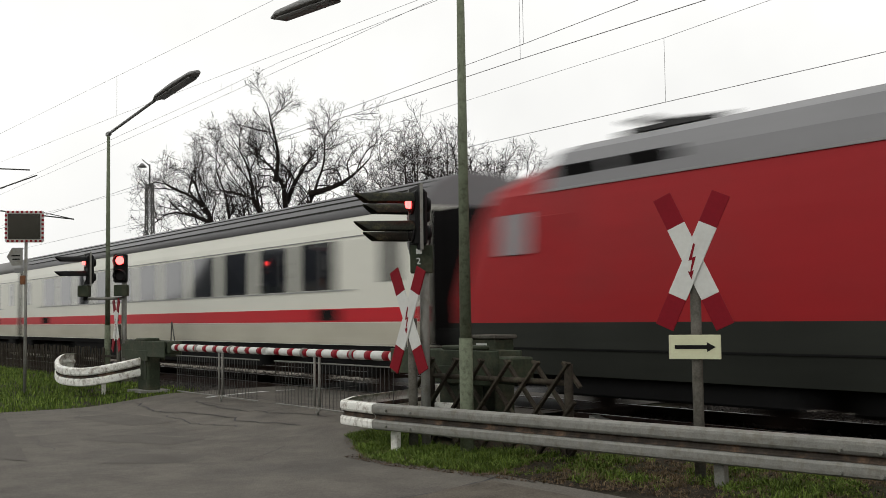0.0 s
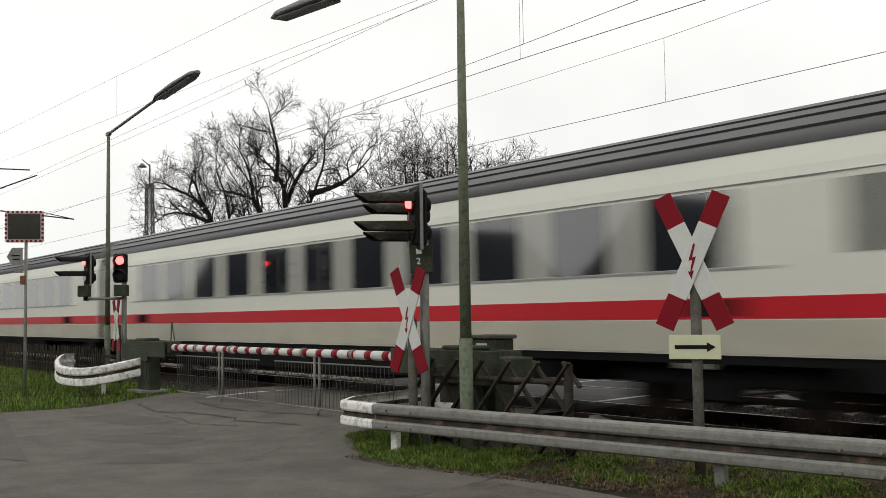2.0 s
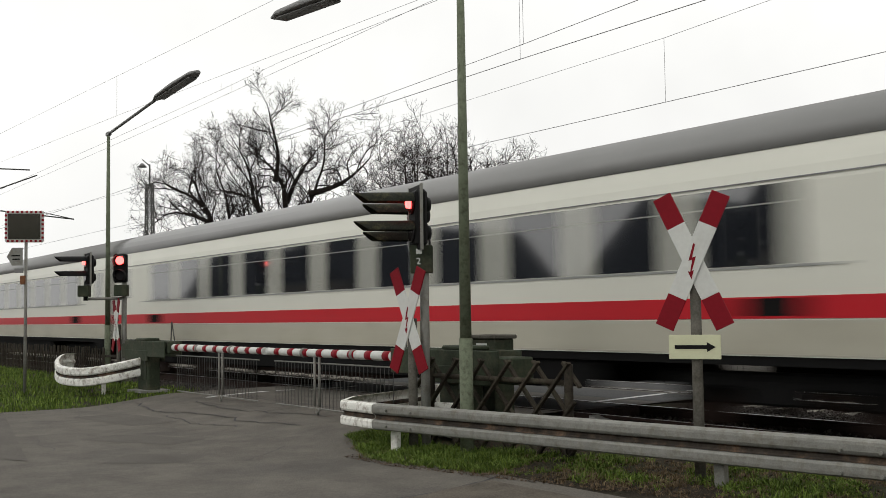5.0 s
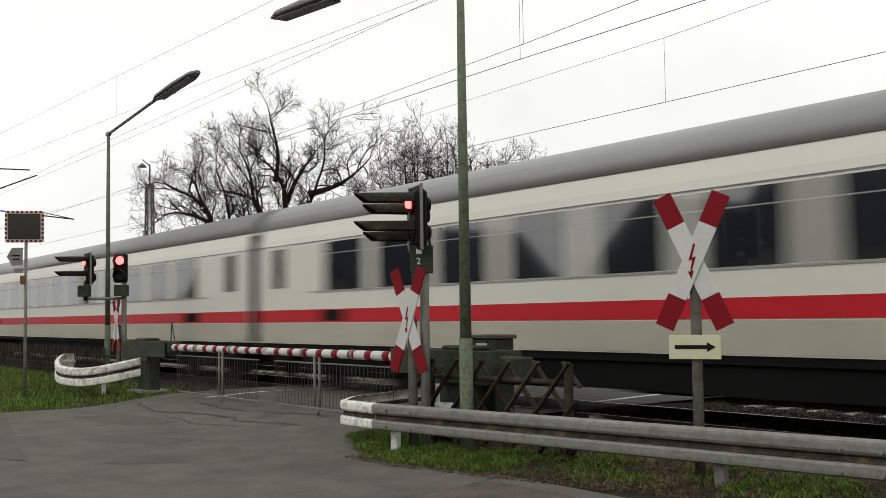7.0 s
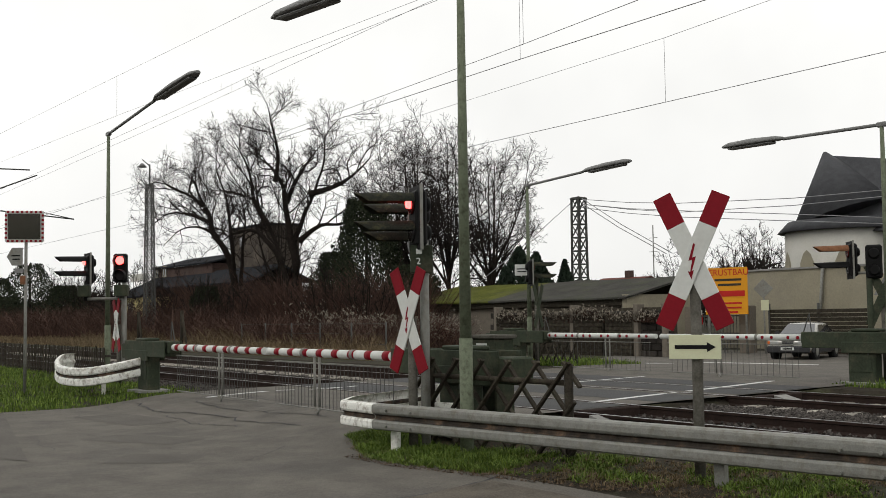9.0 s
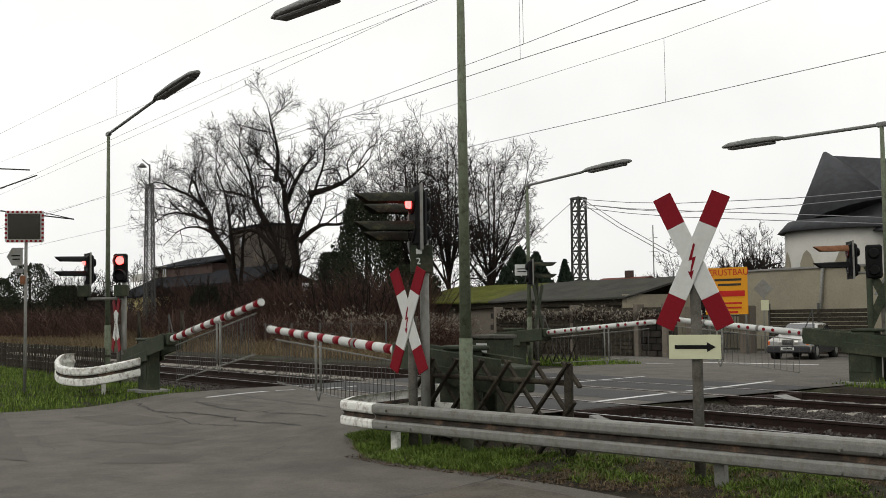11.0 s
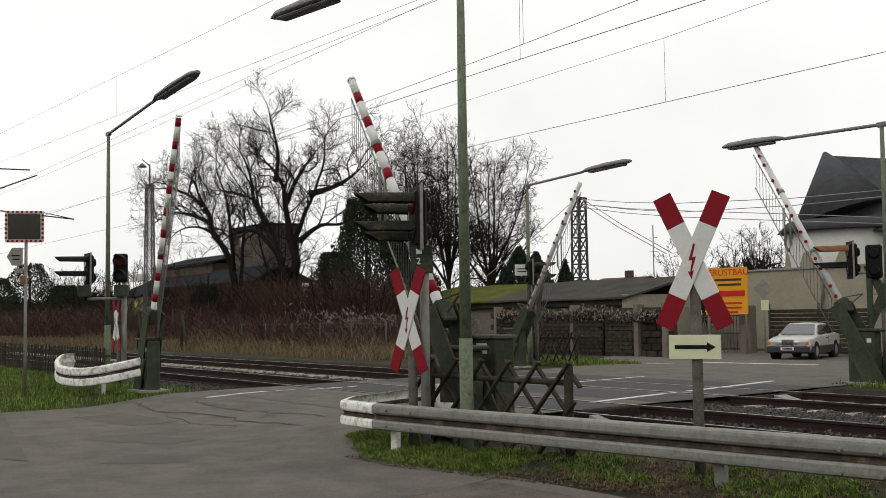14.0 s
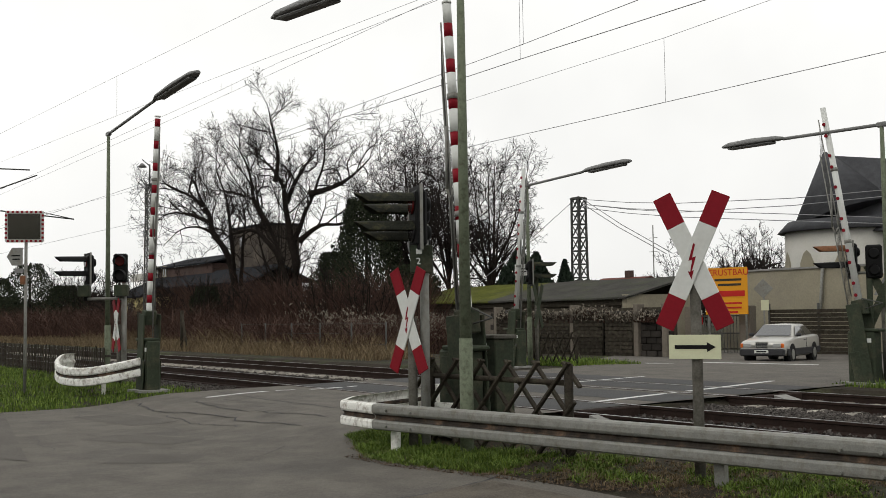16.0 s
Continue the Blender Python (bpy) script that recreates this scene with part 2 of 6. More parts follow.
def ground():
    xs = [-900, -400, -200, -120] + [-90 + 2 * i for i in range(30)] + [-30 + 0.3 * i for i in range(100)] + [0 + 2.5 * i for i in range(13)] + [60, 150, 400, 900]
    ys = [-600, -200, -60, -20, -8, -2, 1] + [2 + 0.25 * i for i in range(80)] + [22.5, 24, 27, 30, 34, 40, 50, 70, 100, 200, 500, 1500]
    verts, faces = [], []
    for y in ys:
        for x in xs:
            verts.append((x, y, hgt(x, y) - 0.012 + 0.015 * noise.noise((x * 0.9, y * 0.9, 0))))
    w = len(xs)
    for j in range(len(ys) - 1):
        for i in range(w - 1):
            k = j * w + i
            faces.append((k, k + 1, k + w + 1, k + w))
    mesh_thing("ground", verts, faces, M["earth"], "bare earth and thin turf beside the level crossing", "ground", kind="structure")


def road():
    ys = [-30, -12, -5, 0, 2] + [2.6 + 0.1 * i for i in range(60)] + [8.6 + 0.4 * i for i in range(29)] + [20 + i for i in range(23)]
    verts, faces = [], []
    n = 26
    for y in ys:
        a, b = road_l(y), road_r(y)
        for i in range(n + 1):
            x = a + (b - a) * i / n
            verts.append((x, y, hgt(min(max(x, road_l(y)), road_r(y)), y) + 0.012))
    for j in range(len(ys) - 1):
        for i in range(n):
            k = j * (n + 1) + i
            faces.append((k, k + 1, k + n + 2, k + n + 1))
    rd = mesh_thing("road", verts, faces, M["asphalt"], "worn grey asphalt road over the level crossing", "road", kind="structure")

    def strip(name, pts, w, material, z=0.018):
        v, f = [], []
        for i, (x, y) in enumerate(pts):
            d = Vector(pts[min(i + 1, len(pts) - 1)]) - Vector(pts[max(i - 1, 0)])
            nn = Vector((-d.y, d.x)).normalized() * w / 2
            zz = hgt(x, y) + z
            v += [(x + nn.x, y + nn.y, zz), (x - nn.x, y - nn.y, zz)]
            if i:
                f.append((2 * i - 2, 2 * i - 1, 2 * i + 1, 2 * i))
        return mesh_thing(name, v, f, material, "", "", parent=rd)

    strip("road_marking", [(-18.98, 7.99), (-19.45, 8.94), (-19.65, 9.55)], 0.13, M["line"])
    strip("road_marking", [(-19.68, 9.75), (-19.62, 10.15)], 0.11, M["line"])
    strip("road_marking", [(-19.45, 10.4), (-19.56, 11.2)], 0.13, M["line"])
    strip("road_marking", [(-19.6, 11.4), (-19.7, 11.65)], 0.12, M["line"])
    strip("road_marking", [(-13.1, 12.14), (-13.35, 13.3), (-13.58, 14.4)], 0.14, M["line"])
    strip("road_marking", [(-13.6, 14.55), (-13.62, 14.75)], 0.1, M["line"])
    strip("road_marking", [(-13.69, 15.1), (-14.05, 16.8), (-14.44, 18.5)], 0.14, M["line"])
    strip("road_marking", [(-17.2, 15.5), (-17.6, 18.0)], 0.1, M["line"])
    strip("road_marking", [(-23.3, 26.3), (-20.3, 28.2)], 0.3, M["line"])
    strip("road_marking", [(-22.8, 23.4), (-22.5, 24.2)], 0.25, M["line"])
    # darker bands of newer asphalt between and beside the rails
    for y0, y1 in ((10.9, 12.15), (13.0, 14.4), (15.1, 16.2), (16.5, 17.6)):
        v = []
        for y in (y0, y1):
            v += [(road_l(y) + 0.05, y, 0.0165), (road_r(y) - 0.05, y, 0.0165)]
        mesh_thing("asphalt_band", v, [(0, 1, 3, 2)], M["asphalt_new"], "", "", parent=rd)
    v = [(x, y, hgt(x, y) + 0.017) for x, y in ((-20.4, 4.75), (-13.2, 3.35), (-14.4, 2.6), (-26, 3.0))]
    mesh_thing("asphalt_patch", v, [(0, 1, 2, 3)], M["asphalt_patch"], "", "", parent=rd)
    crack = random.Random(23)
    for _ in range(12):
        x, y, an = crack.uniform(-19.5, -9.5), crack.uniform(3.2, 7.6), crack.uniform(0, 6.28)
        pts = [(x, y)]
        for _ in range(crack.randint(5, 11)):
            an += crack.gauss(0, 0.28)
            x, y = x + 0.22 * math.cos(an), y + 0.22 * math.sin(an)
            pts.append((x, y))
        if all(road_l(b) + 0.2 < a < road_r(b) - 0.2 and b < 8.4 for a, b in pts):
            strip("crack", pts, crack.uniform(0.006, 0.013), M["asphalt_new"], 0.0155)
    for cx, cy, w, d, a in ((-14.5, 5.2, 1.6, 0.7, 0.5), (-17.6, 6.0, 2.2, 0.8, 0.1), (-12.4, 4.6, 1.0, 0.8, 0.9), (-17.0, 7.9, 2.6, 0.5, 0.05)):
        c, s = math.cos(a), math.sin(a)
        q = [(cx + u * c - v * s, cy + u * s + v * c) for u, v in ((-w / 2, -d / 2), (-w * 0.1, -d * 0.58), (w / 2, -d / 2), (w * 0.52, 0.0), (w / 2, d / 2), (-w * 0.2, d * 0.55), (-w / 2, d / 2))]
        mesh_thing("asphalt_patch", [(u, v, hgt(u, v) + 0.0145) for u, v in q], [tuple(range(7))], M["asphalt_patch"], "", "", parent=rd)
    for pts, wide in (([(-8.46, 6.62), (-8.36, 6.1), (-8.27, 5.65), (-8.2, 5.2), (-8.1, 4.0)], 0.03), ([(-19.9, 7.0), (-18.3, 6.75), (-16.6, 7.05), (-15.2, 7.0), (-13.6, 7.25)], 0.035), ([(-18.6, 7.6), (-17.0, 7.45), (-15.5, 7.6), (-14.0, 7.9)], 0.03), ([(-17.4, 6.6), (-16.0, 6.5), (-14.6, 6.75)], 0.025), ([(-20.0, 8.7), (-17.5, 8.55), (-14.8, 8.6), (-12.6, 8.75)], 0.03)):
        run = []
        for (xa, ya), (xb, yb) in zip(pts, pts[1:]):
            n = max(2, int(math.hypot(xb - xa, yb - ya) / 0.16))
            run += [(xa + (xb - xa) * k / n + crack.gauss(0, 0.02), ya + (yb - ya) * k / n + crack.gauss(0, 0.03)) for k in range(n)]
        strip("tar_joint", run, wide, M["asphalt_new"])
    v = [(x, y, hgt(x, y) + 0.0175) for x, y in ((-8.42, 6.45), (-8.25, 5.6), (-8.1, 4.0), (-2.0, 4.0), (-2.0, 6.3), (-6.0, 6.45))]
    mesh_thing("asphalt_patch", v, [tuple(range(6))], M["asphalt_tan"], "", "", parent=rd)


TRACK_Y = (11.51, 15.5)


def tracks():
    # ballast beds on both sides of the road
    for (x0, x1) in ((-220, -21.3), (-12.15, 60)):
        n = 200 if x0 < -100 else 90
        verts, faces = [], []
        ys = [8.7, 9.2, 9.6, 10.4, 11.5, 12.6, 13.5, 14.4, 15.5, 16.6, 17.3, 17.8]
        zs = [-0.38, -0.28, -0.2, -0.17, -0.17, -0.17, -0.17, -0.17, -0.17, -0.17, -0.22, -0.38]
        for i in range(n + 1):
            t = i / n
            x = x1 + (x0 - x1) * t ** 2 if x0 < -100 else x0 + (x1 - x0) * t ** 2
            for y, z in zip(ys, zs):
                verts.append((x, y + 0.08 * noise.noise((x, y, 3)), z + 0.03 * noise.noise((x * 1.7, y * 1.7, 0))))
        w = len(ys)
        for i in range(n):
            for j in range(w - 1):
                k = i * w + j
                faces.append((k, k + 1, k + w + 1, k + w))
        mesh_thing("ballast_bed", verts, faces, M["ballast"], "brown-grey crushed stone ballast under the tracks", "ballast", kind="structure")
    prof = [(-0.07, -0.17), (0.07, -0.17), (0.07, -0.155), (0.012, -0.13), (0.012, -0.045), (0.034, -0.035), (0.034, -0.004), (0.025, 0.0), (-0.025, 0.0), (-0.034, -0.004), (-0.034, -0.035), (-0.012, -0.045), (-0.012, -0.13), (-0.07, -0.155)]
    for yc in TRACK_Y:
        for s in (-0.75, 0.75):
            rl = thing("rail", pose(0, yc + s, 0.02), "rusty brown steel running rail with a worn bright top", "rail", "railway rails")
            bm = bmesh.new()
            prism(bm, [Vector((0, u, v)) for u, v in prof], Vector((-260, 0, 0)), Vector((70, 0, 0)))
            part("rail_body", bm, M["rail"], rl)
            boxpart("running_surface", (-95, 0, 0.0015), (330, 0.045, 0.004), M["railtop"], rl)
    # concrete sleepers, one mesh shared
    bm = bmesh.new()
    box(bm, (0, 0, -0.11), (0.26, 2.6, 0.18), bevel=0.03)
    me = finish(bm, "sleeper")
    me.materials.append(M["concrete"])
    for yc in TRACK_Y:
        for x in [-21.6 - 0.63 * i for i in range(62)] + [-11.75 + 0.63 * i for i in range(24)]:
            s = new("sleeper", me)
            s.matrix_basis = pose(x, yc, -0.175 if yc < 13 else -0.105 if x < -15 else -0.08, 0, 0, random.uniform(-0.6, 0.6))
            tagged(s, "pale concrete railway sleeper bedded in ballast", "sleeper", "railway sleepers")
    # stones
    verts, faces = [], []
    rng = random.Random(4)

    def stone(x, y, z, r):
        k = len(verts)
        pts = [Vector((1, 0, 0)), Vector((-1, 0, 0)), Vector((0, 1, 0)), Vector((0, -1, 0)), Vector((0, 0, 1)), Vector((0, 0, -1))]
        e = Euler((rng.uniform(0, 6), rng.uniform(0, 6), rng.uniform(0, 6))).to_matrix()
        for p in pts:
            verts.append(tuple(e @ (p * r * rng.uniform(0.65, 1.3)) + Vector((x, y, z))))
        for a, b, c in ((0, 2, 4), (2, 1, 4), (1, 3, 4), (3, 0, 4), (2, 0, 5), (1, 2, 5), (3, 1, 5), (0, 3, 5)):
            faces.append((k + a, k + b, k + c))

    for _ in range(22000):
        x = rng.uniform(-12.0, -3.0)
        y = rng.uniform(8.9, 17.6) if rng.random() < 0.5 else rng.uniform(12.3, 14.9)
        if any(abs(y - yc - s) < 0.06 for yc in TRACK_Y for s in (-0.75, 0.75)):
            continue
        if 14.1 < y < 14.5 and rng.random() < 0.5:
            continue
        heap = 0.055 * smooth(12.3, 12.8, y) * (1 - smooth(13.7, 14.15, y))
        stone(x, y, -0.135 + heap + rng.uniform(-0.03, 0.03) - 0.12 * smooth(9.5, 8.8, y), rng.uniform(0.018, 0.038))
    for _ in range(12000):
        x = -21.4 - 26 * rng.random() ** 1.7
        y = rng.uniform(8.8, 17.6)
        stone(x, y, -0.165 + rng.uniform(-0.03, 0.03) - 0.12 * smooth(9.5, 8.8, y), rng.uniform(0.022, 0.042))
    mesh_thing("ballast_stones", verts, faces, M["stone"], "loose angular ballast stones between the rails", "ballast", kind="stuff")
    # ends of the crossing panels
    for x, y in ((-11.42, 10.72), (-11.94, 15.48)):
        kb = thing("crossing_edge_block", pose(x, y, -0.03), "grey concrete ramp block at the edge of the crossing", "edge block", "crossing edge blocks")
        bm = bmesh.new()
        prism(bm, [Vector((0, 0, -0.12)), Vector((0.42, 0, -0.12)), Vector((0.3, 0, -0.02)), Vector((0, 0, 0.05))], Vector((0, -0.16, 0)), Vector((0, 0.16, 0)))
        part("ramp", bm, M["kerb"], kb)
    for yc in TRACK_Y:
        boxpart("edge_beam", (-12.0, 0, 0), (0.12, 1.2, 0.2), M["rail"], thing("crossing_edge_beam", pose(0, yc, -0.07), "dark edge beam of the crossing between the rails", "edge beam", "crossing edge beams"), 0.02)


ground()
road()
tracks()


# ---------------------------------------------------------------- barriers
def drum(bm, x0, x1, r, z, n=16, taper=1.0):
    tube(bm, (x0, 0, z), (x1, 0, z), r, r * taper, n)


def barrier_arm(machine, m, d, length, pitch, bands, z):
    """A lifting arm whose pivot is its origin; the boom runs along d on x, its axis z above the pivot."""
    arm = new("barrier_arm")
    arm.parent = machine
    arm.matrix_basis = m
    tagged(arm, "white and red striped boom with hanging grille" if bands else "white boom with round red reflectors and hanging grille")
    start = 1.0
    bm = bmesh.new()
    if bands:
        n = int((length - start) / 0.225)
        seg = (length - start) / n
        for i in range(n):
            r = 0.068 - 0.012 * i / n
            bb = bmesh.new()
            cut = 0.03 if i % 2 else -0.03
            drum(bb, d * (start + i * seg + cut), d * (start + (i + 1) * seg - cut), r, z)
            part("red_band" if i % 2 else "white_band", bb, M["red" if i % 2 else "white"], arm)
        drum(bm, d * length, d * (length + 0.03), 0.062, z)
    else:
        drum(bm, d * start, d * length, 0.072, z, taper=0.8)
    part("boom_tube" if not bands else "end_cap", bm, M["white"], arm)
    if not bands:
        x = start + 0.2
        k = 0
        while x < length:
            bm = bmesh.new()
            tube(bm, (d * x, -0.062, z), (d * x, -0.082, z), 0.036, 0.036, 10)
            part("reflector", bm, M["red"], arm)
            k += 1
            x += 0.24 if k % 2 else 0.42
    # lever plates and counterweight
    for s in (-0.17, 0.17):
        bm = bmesh.new()
        box(bm, (d * -0.12, s, z - 0.04), (2.3, 0.03, 0.32), bevel=0.01)
        box(bm, (d * -0.55, s * 1.05, z - 0.18), (1.3, 0.03, 0.22), bevel=0.01)
        part("lever_plate", bm, M["green"], arm)
    boxpart("counterweight", (d * -1.3, 0, z - 0.10), (0.4, 0.34, 0.3), M["green"], arm, 0.02)
    boxpart("boom_socket", (d * 0.95, 0, z), (0.3, 0.24, 0.24), M["green"], arm, 0.02)
    for x in (start + 1.25, start + 2.75):
        bm = bmesh.new()
        tube(bm, (d * x, 0, z), (d * (x + 0.07), 0, z), 0.074, 0.074, 14)
        part("clamp_ring", bm, M["galv"], arm)
    # stay wire
    bm = bmesh.new()
    tube(bm, (d * 0.9, 0, z), (d * 0.95, 0, z + 0.5), 0.012, n=5)
    tube(bm, (d * 1.15, 0, z), (d * 0.95, 0, z + 0.5), 0.012, n=5)
    part("stay_bracket", bm, M["steel"], arm)
    # grille: upper rail, hanging rods and lower rail
    up = tubepart("grille_top_rail", (d * (start + 0.2), 0, z - 0.15), (d * (length - 0.2), 0, z - 0.15), 0.012, M["galv"], arm, n=6)
    drop = 0.68
    rods = []
    bm = bmesh.new()
    tube(bm, (0, 0, 0), (0, 0, -drop), 0.0055, n=4, caps=False)
    rod_me = finish(bm, "grille_rod")
    rod_me.materials.append(M["steel"])
    x = start + 0.25
    while x < length - 0.2:
        r = new("grille_rod", rod_me)
        r.parent = arm
        r.matrix_basis = pose(d * x, 0.0, z - 0.15)
        rods.append((r, (d * x, 0.0, z - 0.15)))
        x += pitch
    low = tubepart("grille_bottom_rail", (d * (start + 0.25), 0, 0), (d * (length - 0.25), 0, 0), 0.012, M["galv"], arm, n=6)
    rods.append((low, (0, 0, z - 0.15)))
    low.matrix_basis = pose(0, 0, z - 0.15 - drop)
    # two support legs
    bm = bmesh.new()
    for k in (-0.075, 0.075):
        tube(bm, (k, 0, 0.08), (k, 0, -0.72), 0.02, n=6)
        tube(bm, (k, 0, -0.72), (0, 0, -0.86), 0.016, n=6)
    leg_me = finish(bm, "support_leg")
    leg_me.materials.append(M["galv"])
    for x in (start + 2.35,):
        lg = new("support_leg", leg_me)
        lg.parent = arm
        lg.matrix_basis = pose(d * x, -0.02, z - 0.08)
        rods.append((lg, (d * x, -0.02, z - 0.08)))
    return arm, rods, low, d, drop


def barrier_machine(x, y, d, label_card=False):
    mc = thing("crossing_barrier", pose(x, y, 0), "lifting level crossing barrier on a dark green steel drive", "barrier", "crossing barriers")
    bm = bmesh.new()
    box(bm, (0, 0, 0.52), (0.6, 0.26, 1.04), bevel=0.03)
    part("housing", bm, M["green"], mc)
    bm = bmesh.new()
    box(bm, (d * -0.1, 0.0, 1.06), (0.62, 0.3, 0.06), bevel=0.02)
    part("lid", bm, M["green"], mc)
    boxpart("service_door", (0.0, -0.137, 0.6), (0.46, 0.014, 0.72), M["green"], mc, 0.006)
    boxpart("door_latch", (0.17, -0.15, 0.62), (0.03, 0.02, 0.09), M["steel"], mc)
    boxpart("base_plate", (0, 0, 0.02), (0.8, 0.62, 0.05), M["kerb"], mc)
    boxpart("sticker", (0.2, -0.148, 0.86), (0.1, 0.004, 0.08), M["white"], mc)
    return mc


ARMS = []
for x, y, z, d, top, bands, px, over in ((-11.1, 7.87, 0.39, -1, 5.0, True, 0.11, 0.53), (-21.35, 7.87, 0.52, 1, 5.06, True, 0.11, 0.40), (-23.2, 19.05, 0.5, 1, 5.0, False, 0.16, 0.40), (-12.95, 19.05, 0.5, -1, 5.1, False, 0.16, 0.40)):
    drive = barrier_machine(x - d * 0.3, y, d)
    ARMS.append(barrier_arm(drive, pose(d * 0.3, 0, z), d, top, px, bands, over))

LIFT = [
    [(-1, 0), (0, 0), (10.2, 0), (10.7, 0.6), (11.3, 10.0), (11.6, 15.4), (11.9, 21), (12.5, 32.3), (12.8, 37.7), (13.4, 47.8), (14.0, 57), (14.5, 66), (14.9, 73), (15.2, 78.5), (15.6, 83.6), (16, 85.2), (16.6, 85.7)],
    [(-1, 0), (0, 0), (9.9, 0), (10.4, 0.8), (11.3, 15.4), (11.6, 21.5), (12.5, 41.7), (13.4, 60), (14.0, 70.5), (14.5, 78), (15.0, 82), (15.5, 83.2), (16, 83.6), (16.6, 83.8)],
    [(-1, 0), (0, 0), (10.2, 0), (10.7, 0.6), (11.3, 9.6), (11.6, 14.7), (12.5, 29.7), (13.4, 46), (14.0, 56), (14.5, 64.8), (15.0, 73), (15.5, 80), (16, 83.5), (16.6, 84)],
    [(-1, 0), (0, 0), (10.2, 0), (10.7, 0.8), (11.3, 11), (11.6, 16), (12.5, 33), (13.4, 50), (14.0, 60), (14.5, 67), (15.0, 73), (15.5, 79), (16, 80.5), (16.6, 81)],
]


cb = thing("switch_cabinet", pose(-10.78, 8.35, -0.2), "low grey-green switch cabinet with a white notice beside the barrier", "cabinet")
boxpart("body", (0, 0, 0.68), (0.5, 0.3, 1.36), M["green"], cb, 0.015)
boxpart("lid", (0, 0, 1.385), (0.56, 0.36, 0.05), M["oldpost"], cb, 0.012)
boxpart("notice", (-0.02, -0.155, 1.24), (0.22, 0.004, 0.13), M["white"], cb)


# ---------------------------------------------------------------- signs and signals
def andrew_cross(m, post_z, post_r, label, back=False, size=1.32, wide=0.175, lean=24.5, post=True):
    """St Andrew's cross; it faces -y of its frame, its centre is at post_z over the base."""
    cr = thing("warning_cross", m, label, "crossing sign", "warning crosses")
    if post:
        tubepart("post", (0, 0.06, -0.3), (0, 0.06, post_z + 0.02), post_r, M["oldpost"], cr, n=12)
    half = size / 2
    for s, off in ((1, -0.012), (-1, 0.006)):
        rot = Matrix.Rotation(radians(s * lean), 4, "Y")
        front = M["green"] if back else None
        bm = bmesh.new()
        box(bm, (0, off, post_z), (wide, 0.016, size * 0.54), rot, 0.003)
        part("cross_arm", bm, front or M["white"], cr, "" if back else "white reflective sheet")
        for e in (-1, 1):
            bm = bmesh.new()
            c = rot @ Vector((0, 0, e * half * 0.77))
            box(bm, (c.x, off, post_z + c.z), (wide, 0.016, size * 0.23), rot, 0.003)
            part("cross_tip", bm, front or M["red"], cr, "" if back else "dark red sheet")
    if not back:
        bm = bmesh.new()
        pts = [(0.012, 0.16), (-0.035, 0.0), (0.0, 0.01), (-0.022, -0.1), (-0.045, -0.09), (-0.012, -0.17), (0.012, -0.085), (-0.006, -0.092), (0.035, 0.04), (0.0, 0.03), (0.03, 0.15)]
        va = [bm.verts.new((x, -0.023, post_z + z)) for x, z in pts]
        bm.faces.new(va)
        part("flash_mark", bm, M["red"], cr, "red lightning flash")
    for z in (post_z - 0.1, post_z + 0.12):
        boxpart("clamp", (0, 0.035, z), (0.13, 0.04, 0.03), M["galv"], cr)
    return cr


GLOW = []


def signal_head(parent, m, hood=0.62, hoodmat=None, lit=True, backplate=True, lower=None, bulb=0.058, wrap=0.06):
    """Two lamps one over the other; faces -y of m."""
    h = new("signal_head")
    h.parent = parent
    h.matrix_basis = m @ Matrix.Scale(1.16, 4)
    bm = bmesh.new()
    box(bm, (0, 0.06, 0), (0.27, 0.13, 0.58), bevel=0.03)
    for z in (0.14, -0.15):
        tube(bm, (0, 0.12, z), (0, 0.18, z), 0.10, 0.07, 14)
    part("lamp_case", bm, M["black"], h)
    if backplate:
        boxpart("back_board", (0, 0.03, 0), (0.44, 0.012, 0.66), M["black"], h, 0.004)
        boxpart("board_edge", (0.222, 0.03, 0), (0.012, 0.03, 0.67), M["galv"], h)
        boxpart("board_edge", (-0.222, 0.03, 0), (0.012, 0.03, 0.67), M["galv"], h)
    for z, lm in ((0.14, M["darkred"]), (-0.15, M["lens"])):
        bm = bmesh.new()
        tube(bm, (0, -0.012, z), (0, -0.03, z), 0.105, 0.09, 18)
        part("lens", bm, lm, h)
        # hood: an arched shell over the lens
        bm = bmesh.new()
        n = 12
        rows = []
        for k, (yy, cut) in enumerate(((-0.01, 0), (-hood * 0.55, 0), (-hood, 0.25))):
            ring = []
            for i in range(n + 1):
                a = math.pi * (wrap + (1 - 2 * wrap) * i / n)
                shrink = 1.0 - 0.06 * k
                ring.append((0.128 * shrink * math.cos(a), yy + (0.0 if k < 2 else 0.16 * (1 - math.sin(max(0, min(math.pi, a))))), z + 0.128 * shrink * math.sin(a)))
            rows.append(ring)
        for off in (0.0, 0.008):
            vs = [[bm.verts.new((x * (1 - off * 4), y, z + (zz - z) * (1 - off * 4))) for x, y, zz in ring] for ring in rows]
            for a, b in zip(vs, vs[1:]):
                for i in range(n):
                    bm.faces.new((a[i], a[i + 1], b[i + 1], b[i]))
        part("hood", bm, (lower if lower and z < 0 else hoodmat) or M["mossy"], h)
    if lit:
        bm = bmesh.new()
        tube(bm, (0, 0, 0.15), (0, -0.05, 0.15), bulb, bulb * 0.78, 18)
        g = part("lit_lens", bm, M["glowred"], h, "red lens, lit until the arms rise")
        GLOW.append(g)
    return h


def placard(parent, c, s, material, name="plate"):
    return boxpart(name, c, s, material, parent, 0.004)


